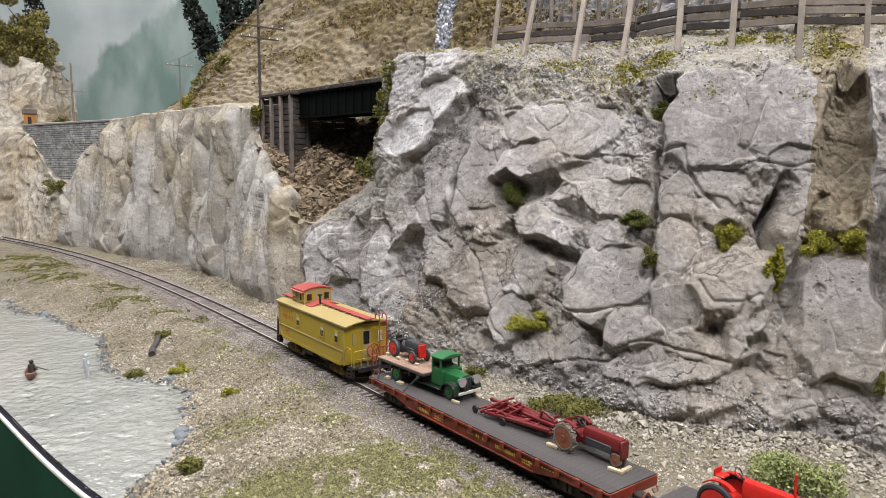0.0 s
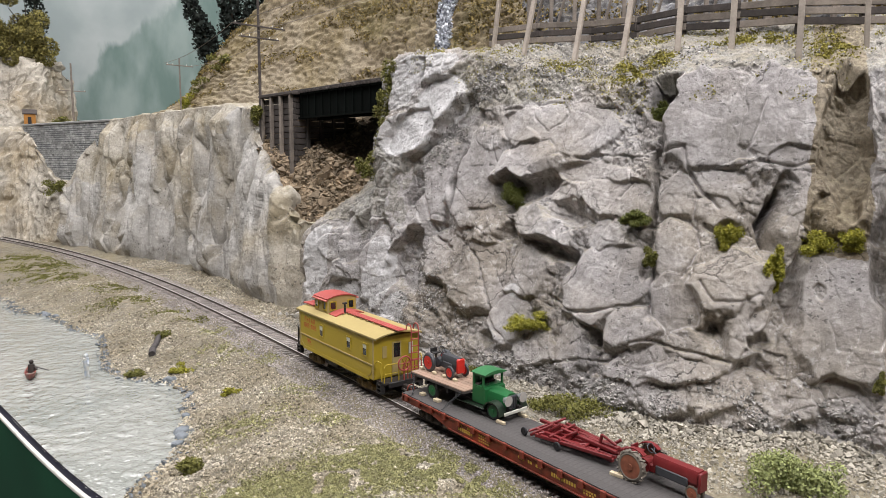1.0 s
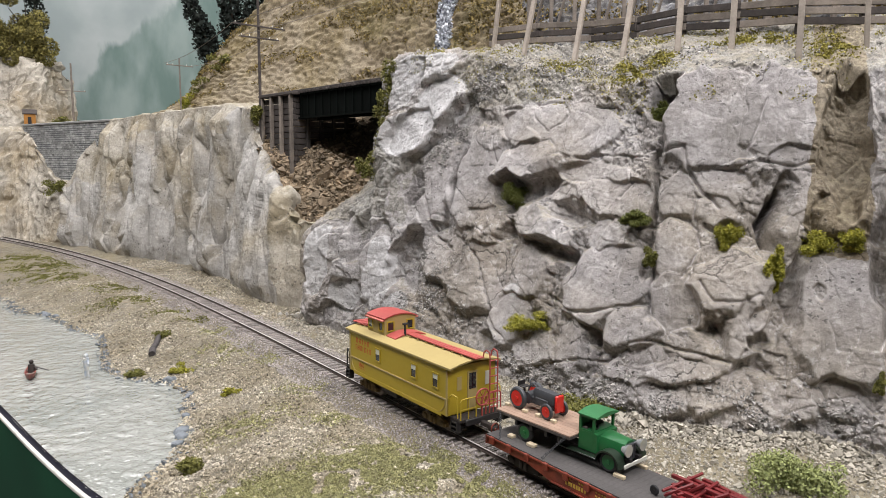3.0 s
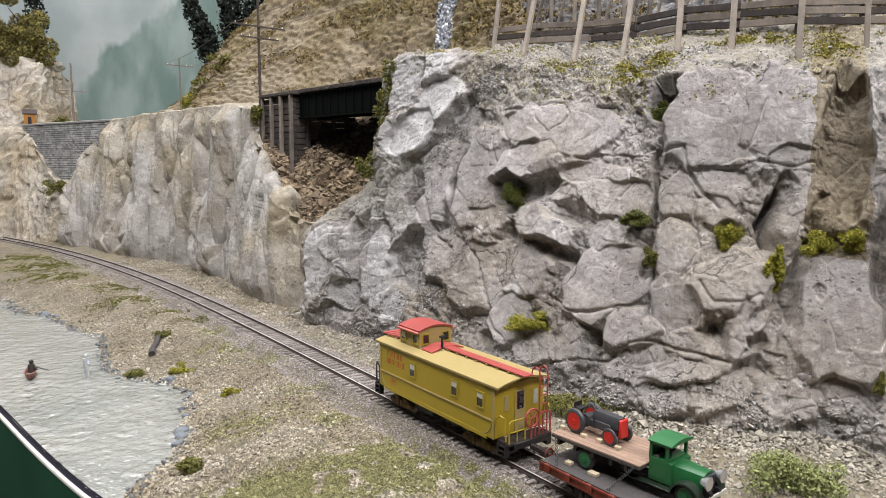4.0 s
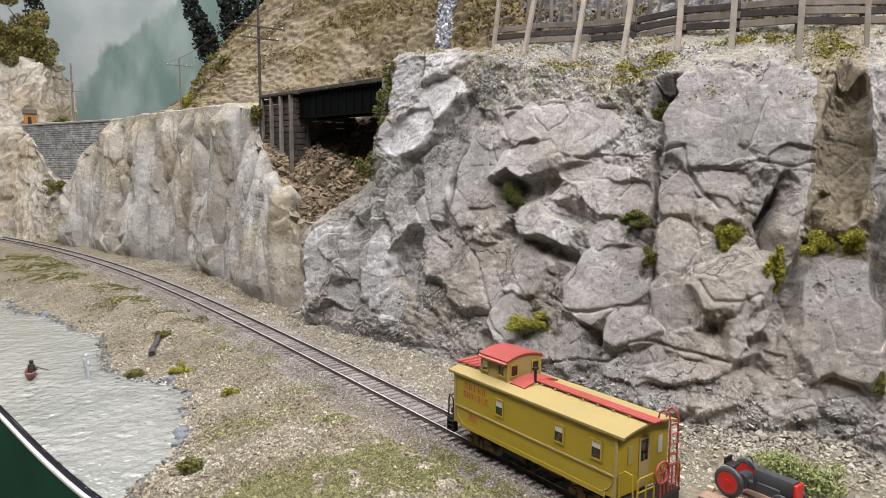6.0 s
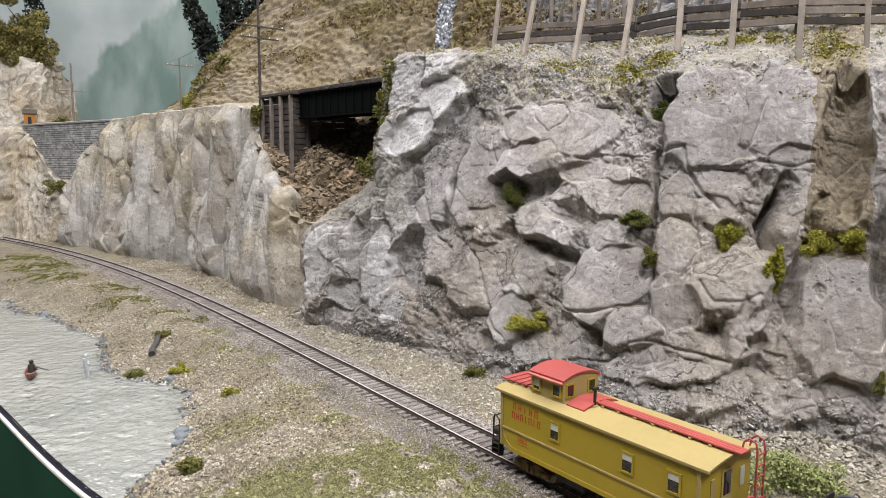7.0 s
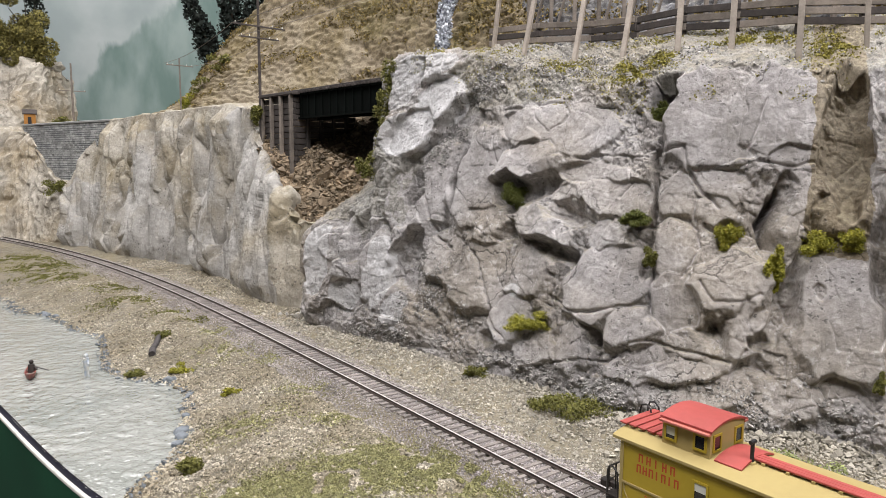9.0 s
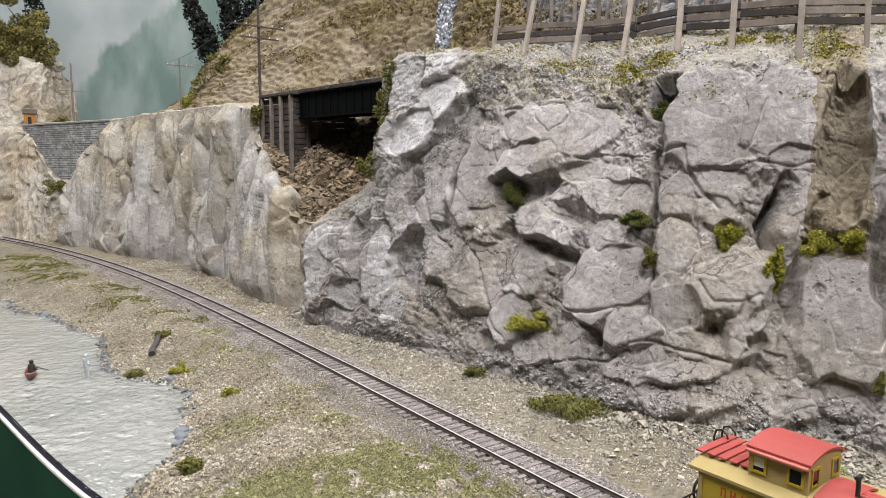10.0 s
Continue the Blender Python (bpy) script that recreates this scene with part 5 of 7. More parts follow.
turf("grass", [(-22, 352, 48, 26), (-60, 330, 40, 22), (10, 330, 30, 20), (-95, 330, 30, 14)], M_GRASS, "dry yellow-green grass foam on the bank", 150000, 801, 0.7, -0.32)
turf("grass", [(-380, 800, 45, 24), (-300, 742, 30, 16), (-560, 960, 60, 30), (-620, 1040, 60, 40), (-430, 880, 40, 26), (-250, 700, 26, 14), (-330, 840, 40, 14), (-700, 1120, 70, 40)], M_OLIVE, "olive grass foam patches on the bank", 22000, 802, 1.3)
turf("grass", [(-130, 430, 34, 24), (-200, 590, 30, 20), (-100, 480, 22, 14), (-215, 650, 24, 16), (-140, 560, 20, 12), (-70, 420, 20, 12)], M_GRASS, "thin dry grass among the bank stones", 14000, 803, 0.9)


M_TOPGRASS = material("yellow_turf_foam", (0.36, 0.32, 0.075), 0.95, spread=0.35, size=200, island=0.45, bump=0)


def crag_turf():
    rng = np.random.default_rng(811)
    g, v = CRAG["place"], CRAG["v"]
    n = 26000
    i, j = rng.integers(0, g.shape[1], n), rng.integers(int(g.shape[0] * 0.70), g.shape[0], n)
    u = CRAG["u"][i]
    thick = fbm(u / 30, v[j, i] / 22, 812, 3)
    keep = (thick > 0.12) & (u > 60) & (u < 520)
    i, j = i[keep], j[keep]
    for cu, cv, ru, rv, count in ((264, 250, 16, 16, 5000), (236, 262, 14, 12, 3000), (178, 284, 22, 9, 3000), (330, 262, 26, 14, 2000), (128, 262, 12, 18, 2500)):
        pi = np.clip(np.searchsorted(CRAG["u"], cu + rng.normal(0, 0.55, count) * ru), 0, g.shape[1] - 1)
        pv = cv + rng.normal(0, 0.55, count) * rv
        pj = np.array([min(np.searchsorted(v[:, a], b), g.shape[0] - 1) for a, b in zip(pi, pv)])
        lumpy = fbm(CRAG["u"][pi] / 8, pv / 8, 815, 3) > -0.15
        i, j = np.r_[i, pi[lumpy]], np.r_[j, pj[lumpy]]
    p = g[j, i] + np.array([0, 0, 0.5]) + rng.normal(0, 0.4, (len(i), 3))
    ob = pieces("cliff_top_grass", p, rng.uniform(0.7, 1.5, len(p)), M_TOPGRASS, 813, kind_shape="leaf")
    tagged(ob, "yellow-green grass foam along the cliff top", "grass", kind="stuff")


crag_turf()


def crag_rubble():
    """Speckled loose grit glued in patches on the lower cliff."""
    rng = np.random.default_rng(841)
    g, v = CRAG["place"], CRAG["v"]
    cu, cv, ru, rv = np.array([(415, 52, 38, 34), (440, 70, 25, 30), (205, 24, 60, 18), (140, 24, 40, 16), (260, 20, 40, 14), (330, 18, 60, 12), (470, 20, 50, 14), (412, 243, 20, 14), (440, 215, 12, 22), (458, 180, 10, 20), (360, 255, 70, 20), (200, 262, 70, 25), (280, 262, 60, 26)]).T
    n = 34000
    k = rng.integers(0, len(cu), n)
    u, h = cu[k] + rng.normal(0, 0.55, n) * ru[k], cv[k] + rng.normal(0, 0.55, n) * rv[k]
    i = np.clip(np.searchsorted(CRAG["u"], u), 0, g.shape[1] - 1)
    j = np.array([min(np.searchsorted(v[:, a], b), g.shape[0] - 1) for a, b in zip(i, h)])
    keep = fbm(u / 12, h / 12, 842, 3) > -0.05
    p = g[j, i][keep] + rng.normal(0, 0.3, (keep.sum(), 3))
    ob = pieces("cliff_grit", p, np.clip(rng.lognormal(0.15, 0.45, len(p)), 0.6, 3.5), M_GRIT, 843)
    tagged(ob, "speckled grey grit stuck on the cliff face", "grit", kind="stuff")


M_GRIT = material("speckled_grit", (0.46, 0.44, 0.42), 0.9, spread=0.4, size=300, island=0.5, bump=0)
crag_rubble()


def hill_turf():
    rng = np.random.default_rng(821)
    g = HILL["place"]
    n = 110000
    i, j = rng.integers(0, g.shape[1], n), (g.shape[0] * rng.uniform(0, 1, n)).astype(int)
    keep = fbm(i / 16.0, j / 12.0, 822, 4) > 0.32 - 0.75 * j / g.shape[0] + 0.28 * (1 - smooth(HILL["u"][i], 430, 640))
    p = g[j[keep], i[keep]] + rng.normal(0, 1.2, (keep.sum(), 3)) + np.array([0, -1.0, 1.0])
    ob = pieces("hillside_grass", p, rng.uniform(1.5, 3.4, len(p)), M_BROWNGRASS, 823, kind_shape="leaf")
    tagged(ob, "brown and olive turf on the hillside", "grass", kind="stuff")


hill_turf()


# ---- cascade ----
def build_cascade():
    rng = np.random.default_rng(831)
    n = 2600
    t = rng.uniform(0, 1, n)
    side = rng.normal(0, 0.45, n)
    x = -11 + 24 * t + (7 + 3 * t) * np.clip(side, -1, 1) + 3 * np.sin(t * 7)
    y = 775 + 75 * t - 4
    z = 262 + 110 * t
    p = np.column_stack([x, y + rng.uniform(-3, 1, n), z + rng.normal(0, 1, n)])
    ob = pieces("cascade", p, rng.uniform(2, 5, n), M_FOAMWATER, 832, kind_shape="stone")
    tagged(ob, "glittering white and grey cascade down the hillside", "waterfall", kind="stuff")


build_cascade()


# ---- timber rock fence on the cliff top ----
def build_fence():
    fence = base("timber_fence", "weathered timber rock fence with slanting pale posts", "fence")
    posts = [((43, 640, 240), (50, 634, 310)), ((63, 585, 226), (79, 602, 308)), ((101, 555, 222), (116, 573, 305)), ((130, 520, 214), (146, 542, 300)), ((159, 480, 210), (166, 492, 292)), ((189, 462, 206), (194, 471, 288)), ((223, 440, 205), (226, 446, 284)), ((266, 440, 205), (264, 441, 284)), ((300, 425, 205), (302, 428, 284))]
    for a, b in posts:
        a, b = Vector(a), Vector(b)
        bm = box(bmesh.new(), -1.9, 1.9, -1.5, 1.5, 0, (b - a).length, 0.3)
        bmesh.ops.transform(bm, matrix=Matrix.Translation(a) @ (b - a).to_track_quat("Z", "Y").to_matrix().to_4x4(), verts=bm.verts)
        part("post", bm, M_POST, fence, "pale slanting post")
    line = [(44, 652), (82, 612), (122, 580), (152, 552), (174, 510), (204, 490), (238, 470), (276, 462), (320, 450)]
    rng = random.Random(12)
    for (ax, ay), (bx, by) in zip(line[:-1], line[1:]):
        for k in range(3):
            za, zb = (float(np.interp(q, (44, 174, 276, 320), (267, 255, 251, 250))) + 6.0 * k + rng.uniform(-0.6, 0.6) for q in (ax, bx))
            a, b = Vector((ax, ay, za)), Vector((bx, by, zb))
            bm = box(bmesh.new(), -1.1, 1.1, -2.3, 2.3, -2, (b - a).length + 2, 0.2)
            q = (b - a).normalized()
            side = q.cross(Vector((0, 0, 1))).normalized()
            m = Matrix((side, q.cross(side) * -1, q)).transposed().to_4x4()
            bmesh.ops.transform(bm, matrix=Matrix.Translation(a) @ m, verts=bm.verts)
            part("board", bm, M_DARKWOOD if rng.random() < 0.4 else M_WOOD, fence)
        bm = box(bmesh.new(), bx - 2, bx + 2, by, by + 4, 244, float(np.interp(bx, (44, 174, 276, 320), (283, 271, 267, 266))), 0.3)
        part("stake", bm, M_DARKWOOD, fence)
    braces = base("timber_trestle", "dark timber trestle bents behind the fence", "trestle")
    for k in range(15):
        t = k / 14
        x, y = 78 + 262 * t, 648 - 172 * t
        bm = box(bmesh.new(), x - 1.6, x + 1.6, y, y + 3, 250, 345, 0.2, None)
        part("leg", bm, M_WOOD, braces)
        a, b = Vector((x, y + 3.2, 258)), Vector((x + 17, y - 9, 330))
        part("brace", rod(bmesh.new(), a, b, 1.3, seg=5), M_WOOD, braces)


build_fence()


# ---- the train ----

def travelled(t):
    """Millimetres along the line after t seconds; the train slows a little."""
    return -6.14 + 40.49 * t + 0.0691 * t**2 - 0.0194 * t**3


MOVING = []  # thing, distance ahead of the caboose's middle, half wheelbase, pose on its vehicle


def ride(thing, ahead, half, m=None):
    MOVING.append((thing, ahead, half, m or Matrix.Identity(4)))
    return thing


M_GLASS_DARK = material("dark_window_glass", (0.015, 0.015, 0.018), 0.08, spread=0.2, bump=0, coat=0.5)
M_SHADE = material("white_window_blind", (0.62, 0.62, 0.55), 0.7, spread=0.1, bump=0.05)
M_TRUCKSIDE = material("weathered_yellow_brown_truck", (0.20, 0.13, 0.045), 0.7, spread=0.5, size=200)
M_BLACKTRUCK = material("sooty_truck", (0.035, 0.026, 0.022), 0.75, spread=0.4, size=200)
M_WHEELSTEEL = material("wheel_steel", (0.20, 0.17, 0.15), 0.4, 0.8, spread=0.2, bump=0)
M_OXIDE = material("oxide_red_sill", (0.30, 0.05, 0.024), 0.55, spread=0.45, size=45, fine=300, bump=0.15, second=(0.15, 0.03, 0.018))
M_DECK = material("dark_grey_deck", (0.085, 0.078, 0.076), 0.8, spread=0.3, size=60, fine=500, bump=0.25)
M_LETTER = material("yellow_lettering", (0.55, 0.36, 0.06), 0.6, spread=0.1, bump=0)
M_REDLETTER = material("red_lettering", (0.45, 0.06, 0.02), 0.6, spread=0.1, bump=0)
M_GREEN = material("green_cab_enamel", (0.018, 0.13, 0.04), 0.35, spread=0.15, size=60, bump=0.04)
M_GREENROOF = material("green_roof_enamel", (0.03, 0.16, 0.055), 0.5, spread=0.15, size=60, bump=0.04)
M_BEDWOOD = material("pinkish_plank_bed", (0.36, 0.245, 0.18), 0.8, spread=0.25, size=100, fine=700, bump=0.3, random_obj=0.12)
M_TYRE = material("rubber_tyre", (0.018, 0.018, 0.02), 0.7, spread=0.2, bump=0.1)
M_DUSTTYRE = material("dusty_tyre", (0.22, 0.19, 0.155), 0.85, spread=0.35, size=300, bump=0.3)
M_CHROME = material("silver_paint", (0.72, 0.72, 0.74), 0.25, 0.7, spread=0.1, bump=0)
M_DARKRED = material("maroon_tractor_paint", (0.17, 0.016, 0.018), 0.45, spread=0.2, size=100, bump=0.05)
M_BRIGHTRED = material("bright_red_enamel", (0.60, 0.025, 0.018), 0.35, spread=0.12, size=100, bump=0.04)
M_TRACTORGREY = material("dark_grey_tractor", (0.055, 0.058, 0.065), 0.5, spread=0.25, size=100, bump=0.05)
M_RUSTRIM = material("rusty_red_rim", (0.30, 0.10, 0.055), 0.6, spread=0.3, size=200)
M_CHOCK = material("pale_pine_chock", (0.62, 0.52, 0.36), 0.8, spread=0.15, size=200)


def truck_assembly(parent, x, frame_mat, base_half=9.0, wheel_r=4.9):
    """A two-axle truck: bolster, two side frames, four wheels on two axles."""
    bogie = part("truck", box(bmesh.new(), x - 3, x + 3, -11, 11, 4.5, 8, 0.5), frame_mat, parent)
    for y in (-12.6, 12.6):
        bm = extrude(bmesh.new(), [(x - base_half - 3, 3.6), (x - base_half - 3, 6.0), (x - 6, 8.2), (x + 6, 8.2), (x + base_half + 3, 6.0), (x + base_half + 3, 3.6), (x + 5, 2.6), (x - 5, 2.6)], "y", y - 1.0, y + 1.0)
        for k in (-1, 1):
            box(bm, x + k * base_half - 2, x + k * base_half + 2, y - 1.7, y + 1.7, 3.0, 6.4, 0.5)
        for k in (-1.6, 1.6):
            rod(bm, (x + k, y - 1.4, 3.2), (x + k, y - 1.4, 7.4), 1.2, seg=7)
        part("side_frame", bm, frame_mat, bogie)
    for k in (-1, 1):
        bm = rod(bmesh.new(), (x + k * base_half, -9, wheel_r), (x + k * base_half, 9, wheel_r), 1.0)
        for y in (-8.9, 8.9):
            disc(bm, (x + k * base_half, y, wheel_r), (0, 1, 0), wheel_r, 2.0, 22)
            disc(bm, (x + k * base_half, y * 0.9, wheel_r), (0, 1, 0), wheel_r + 0.6, 0.7, 22)
        part("wheelset", bm, M_WHEELSTEEL, bogie)
    return bogie


def coupler(parent, x, sign):
    bm = box(bmesh.new(), min(x, x + sign * 9), max(x, x + sign * 9), -1.5, 1.5, 7.6, 10.2, 0.3)
    box(bm, min(x + sign * 8, x + sign * 13), max(x + sign * 8, x + sign * 13), -2.8, 2.6, 7.0, 11.0, 0.8)
    return part("coupler", bm, M_BLACKTRUCK, parent)


def arch(half, z_edge, rise, n=9):
    return [(half * (2 * i / (n - 1) - 1), z_edge + rise * (1 - (2 * i / (n - 1) - 1) ** 2)) for i in range(n)]


def roof_shell(x0, x1, half, z_edge, rise, thick):
    top = arch(half, z_edge + thick, rise, 13)
    low = arch(half, z_edge, rise, 13)
    return extrude(bmesh.new(), low + top[::-1], "x", x0, x1)


def car_window(parent, x, y, z, w, h, open_half=0.45):
    """A sash window set in a raised frame on a side wall (y gives the wall and its outer side)."""
    s = 1 if y > 0 else -1
    t = 0.9
    bm = bmesh.new()
    for a, b, c, d in ((x - w / 2 - t, x - w / 2, z - h / 2 - t, z + h / 2 + t), (x + w / 2, x + w / 2 + t, z - h / 2 - t, z + h / 2 + t), (x - w / 2, x + w / 2, z + h / 2, z + h / 2 + t), (x - w / 2, x + w / 2, z - h / 2 - t, z - h / 2)):
        box(bm, a, b, min(y, y + s * 0.55), max(y, y + s * 0.55), c, d)
    frame_ob = part("window", bm, M_YELLOW, parent)
    zs = z - h / 2 + h * open_half
    bm = box(bmesh.new(), x - w / 2, x + w / 2, min(y + s * 0.05, y + s * 0.2), max(y + s * 0.05, y + s * 0.2), z - h / 2, zs)
    part("pane", bm, M_GLASS_DARK, frame_ob)
    bm = box(bmesh.new(), x - w / 2, x + w / 2, min(y + s * 0.05, y + s * 0.3), max(y + s * 0.05, y + s * 0.3), zs, z + h / 2)
    part("blind", bm, M_SHADE, frame_ob, "lowered white window blind")
    return frame_ob


def end_window(parent, x, y, z, w, h, s):
    bm = bmesh.new()
    t = 0.8
    xs = (min(x, x + s * 0.5), max(x, x + s * 0.5))
    for a, b, c, d in ((y - w / 2 - t, y - w / 2, z - h / 2 - t, z + h / 2 + t), (y + w / 2, y + w / 2 + t, z - h / 2 - t, z + h / 2 + t), (y - w / 2, y + w / 2, z + h / 2, z + h / 2 + t), (y - w / 2, y + w / 2, z - h / 2 - t, z - h / 2)):
        box(bm, *xs, a, b, c, d)
    fr = part("window", bm, M_YELLOW, parent)
    part("pane", box(bmesh.new(), min(x + s * 0.05, x + s * 0.2), max(x + s * 0.05, x + s * 0.2), y - w / 2, y + w / 2, z - h / 2, z + h / 2), M_GLASS_DARK, fr)


def build_caboose():
    car = base("caboose", "yellow model caboose with red cupola roof and running board", "caboose")
    H, W = 56.7, 17.5
    body = part("body", extrude(bmesh.new(), [(-H, 13.4), (-H + 0.6, 12.9), (H - 0.6, 12.9), (H, 13.4), (H, 41.2), (-H, 41.2)], "y", -W, W), M_YELLOW, car)
    for s in (-1, 1):
        y = s * W
        part("belt_rail", box(bmesh.new(), -H, H, min(y, y + s * 0.5), max(y, y + s * 0.5), 22.2, 23.3, 0.15), M_ROOFYEL, body)
        part("letter_board", box(bmesh.new(), -H, H, min(y, y + s * 0.4), max(y, y + s * 0.4), 39.2, 41.0, 0.1), M_YELLOW, body)
        part("side_sill", box(bmesh.new(), -H + 6, H - 6, min(y, y + s * 0.3), max(y, y + s * 0.3), 11.6, 14.0, 0.1), M_YELLOW, body)
        for x in (-H + 0.8, H - 0.8):
            part("corner_post", box(bmesh.new(), x - 0.8, x + 0.8, min(y, y + s * 0.45), max(y, y + s * 0.45), 13, 41, 0.1), M_ROOFYEL, body)
        for x in (-19.1, 22.6, 45.0):
            car_window(body, x, y, 31.4, 5.0, 7.6, 0.56 if x < 0 else 0.62)
        # curved seam that marks the step well
        for e in (-1, 1):
            pts = [(e * (H - 2.2), y + s * 0.1, 22), (e * (H - 2.6), y + s * 0.1, 19), (e * (H - 4.4), y + s * 0.1, 16.2), (e * (H - 8), y + s * 0.1, 13.8), (e * (H - 12), y + s * 0.1, 13)]
            part("step_seam", pipe(bmesh.new(), pts, 0.28, 5), M_ROOFYEL, body)
        # road name as plain red bars, one a letter, in two rows; the number below
        if s < 0:
            for row, (z, n, x0) in enumerate(((35.7, 5, -47.6), (31.0, 7, -48.4))):
                for k in range(n):
                    x = x0 + k * (3.75 if n == 5 else 2.95)
                    wide = 0.9 if (n == 7 and k in (3, 5)) or (n == 5 and k == 2) else 2.1
                    bm = bmesh.new()
                    if wide < 1:
                        box(bm, x + 0.5, x + 1.1, -W - 0.08, -W, z - 1.8, z + 1.8)
                    else:
                        box(bm, x, x + 0.6, -W - 0.08, -W, z - 1.8, z + 1.8), box(bm, x + wide - 0.6, x + wide, -W - 0.08, -W, z - 1.8, z + 1.8)
                        box(bm, x + 0.6, x + wide - 0.6, -W - 0.08, -W, z + (-0.3 if k % 2 else 1.2), z + (0.3 if k % 2 else 1.8))
                    part("letter_bar", bm, M_REDLETTER, body)
            text = bpy.data.curves.new("road_number", "FONT")
            text.body, text.size, text.extrude = "3862", 3.6 * MM, 0.05 * MM
            text.materials.append(M_REDLETTER)
            num = new("road_number", text)
            num.parent = body
            num.matrix_basis = mm(-44.4, -W - 0.06, 18.2, 90, 0, 0)
            part("underline", box(bmesh.new(), -44.4, -36, -W - 0.08, -W, 16.9, 17.2), M_REDLETTER, body)
    part("roof", roof_shell(-60.5, 60.5, 18.4, 41.2, 2.6, 0.9), M_ROOFYEL, car, "pale yellow arched roof")
    for s in (-1, 1):
        part("gutter", box(bmesh.new(), -60.5, 60.5, s * 18.4 - 0.4, s * 18.4 + 0.4, 40.7, 42.1, 0.2), M_ROOFYEL, car)
    # cupola
    cx0, cx1 = -40.6, -19.4
    cup = part("cupola", extrude(bmesh.new(), [(-12.2, 41), (12.2, 41)] + arch(12.2, 54.2, 2.4, 11)[::-1], "x", cx0, cx1), M_ROOFYEL, car)
    part("cupola_roof", roof_shell(cx0 - 0.8, cx1 + 0.8, 12.9, 54.2, 2.5, 0.8), M_RED, cup, "arched red cupola roof")
    for s in (-1, 1):
        part("visor", box(bmesh.new(), cx0 - 0.4, cx1 + 0.4, s * 13.2 - 1.3, s * 13.2 + 1.3, 53.0, 54.0, 0.2), M_PINK, cup, "faded red side visor")
        for x in (-36.6, -23.6):
            car_window(cup, x, s * 12.2, 49.0, 4.0, 5.0, 1.0 if x > -30 else 0.3)
        for y in (-7.6, 7.6):
            end_window(cup, cx1 if s > 0 else cx0, y, 49.2, 4.2, 5.4, s)
    # red roof walks: saddles beside the cupola, the long running board, slatted steps at the tail
    part("roof_saddle", roof_shell(-17.6, -6.6, 12.0, 43.4, 2.4, 0.8), M_RED, car, "red curved roof saddle")
    for y in (-2.1, 0, 2.1):
        part("running_board", box(bmesh.new(), -7.4, 64, y - 0.95, y + 0.95, 45.6, 46.4, 0.15), M_RED, car, "red running board plank")
    for x in np.arange(-3, 58, 9.0):
        part("board_saddle", box(bmesh.new(), x - 0.6, x + 0.6, -3.6, 3.6, 44.2, 45.6), M_ROOFYEL, car)
    for k in range(5):
        x = -62 + k * 4.3
        part("tail_slat", box(bmesh.new(), x, x + 3.4, -12 + 0.4 * k, 12 - 0.4 * k, 45.2 - 0.1 * k, 46.0 - 0.1 * k, 0.15), M_RED, car, "red roof slat")
    bm = rod(bmesh.new(), (-7.0, -4.2, 43), (-7.0, -4.2, 53.2), 0.75, seg=10)
    rod(bm, (-7.0, -5.9, 52.9), (-7.0, -2.5, 52.9), 0.8, seg=8)
    part("smoke_stack", bm, M_TYRE, car, "thin black smoke stack with T cap")
    part("stack_base", rod(bmesh.new(), (-7.0, -4.2, 43), (-7.0, -4.2, 45.2), 2.2, 1.6, 10), M_ROOFYEL, car)
    # ends
    for e in (-1, 1):
        x0 = e * H
        lo = lambda a, b: (min(x0 + e * a, x0 + e * b), max(x0 + e * a, x0 + e * b))
        part("platform", box(bmesh.new(), *lo(0, 9.0), -15.5, 15.5, 11.2, 12.8, 0.2), M_BLACKTRUCK, car, "black end platform")
        rail_mat = M_RED if e > 0 else M_BLACK
        part("door", box(bmesh.new(), *lo(0.05, 0.5), -3.5, 3.8, 14, 37, 0.1), M_ROOFYEL, car)
        part("door_glass", box(bmesh.new(), *lo(0.5, 0.65), -2.4, 2.6, 26.5, 36), M_GLASS_DARK, car)
        for y in (-9.5, 11.5):
            part("end_pane", box(bmesh.new(), *lo(0.05, 0.4), y - 1.6, y + 1.6, 27, 35), M_SHADE if y > 0 else M_ROOFYEL, car)
        xe = x0 + e * 8.6
        for s in (-1, 1):
            bm = pipe(bmesh.new(), [(xe, s * 14.8, 12.8), (xe, s * 14.8, 23.4), (xe, s * 13.8, 24.6), (xe, s * 4.6, 24.6), (xe, s * 3.6, 23.6), (xe, s * 3.6, 12.8)], 0.42)
            pipe(bm, [(xe, s * 14.6, 18.5), (xe, s * 3.8, 18.5)], 0.35)
            rod(bm, (xe, s * 9.2, 12.8), (xe, s * 9.2, 24.4), 0.35)
            part("end_railing", bm, rail_mat if s > 0 or e < 0 else M_YELLOW, car)
            bm = pipe(bmesh.new(), [(x0 + e * 1, s * 17.2, 14), (x0 + e * 1.4, s * 17.4, 25), (x0 + e * 4, s * 17.2, 27), (x0 + e * 6.6, s * 16, 26), (x0 + e * 7.4, s * 16, 14)], 0.4)
            part("grab_iron", bm, M_YELLOW if e > 0 else M_BLACK, car)
            bm = bmesh.new()
            for k in range(3):
                box(bm, *lo(2.2, 7.0), s * 15.2 - 1.6, s * 15.2 + 1.6, 5.4 + 2.6 * k, 6.0 + 2.6 * k)
            for a in (1.8, 7.0):
                box(bm, *lo(a, a + 0.6), s * 15.2 - 1.6, s * 15.2 + 1.6, 5.2, 12)
            part("steps", bm, M_BLACK, car, "black side steps")
        # ladder up to the roof with curled tops
        bm = bmesh.new()
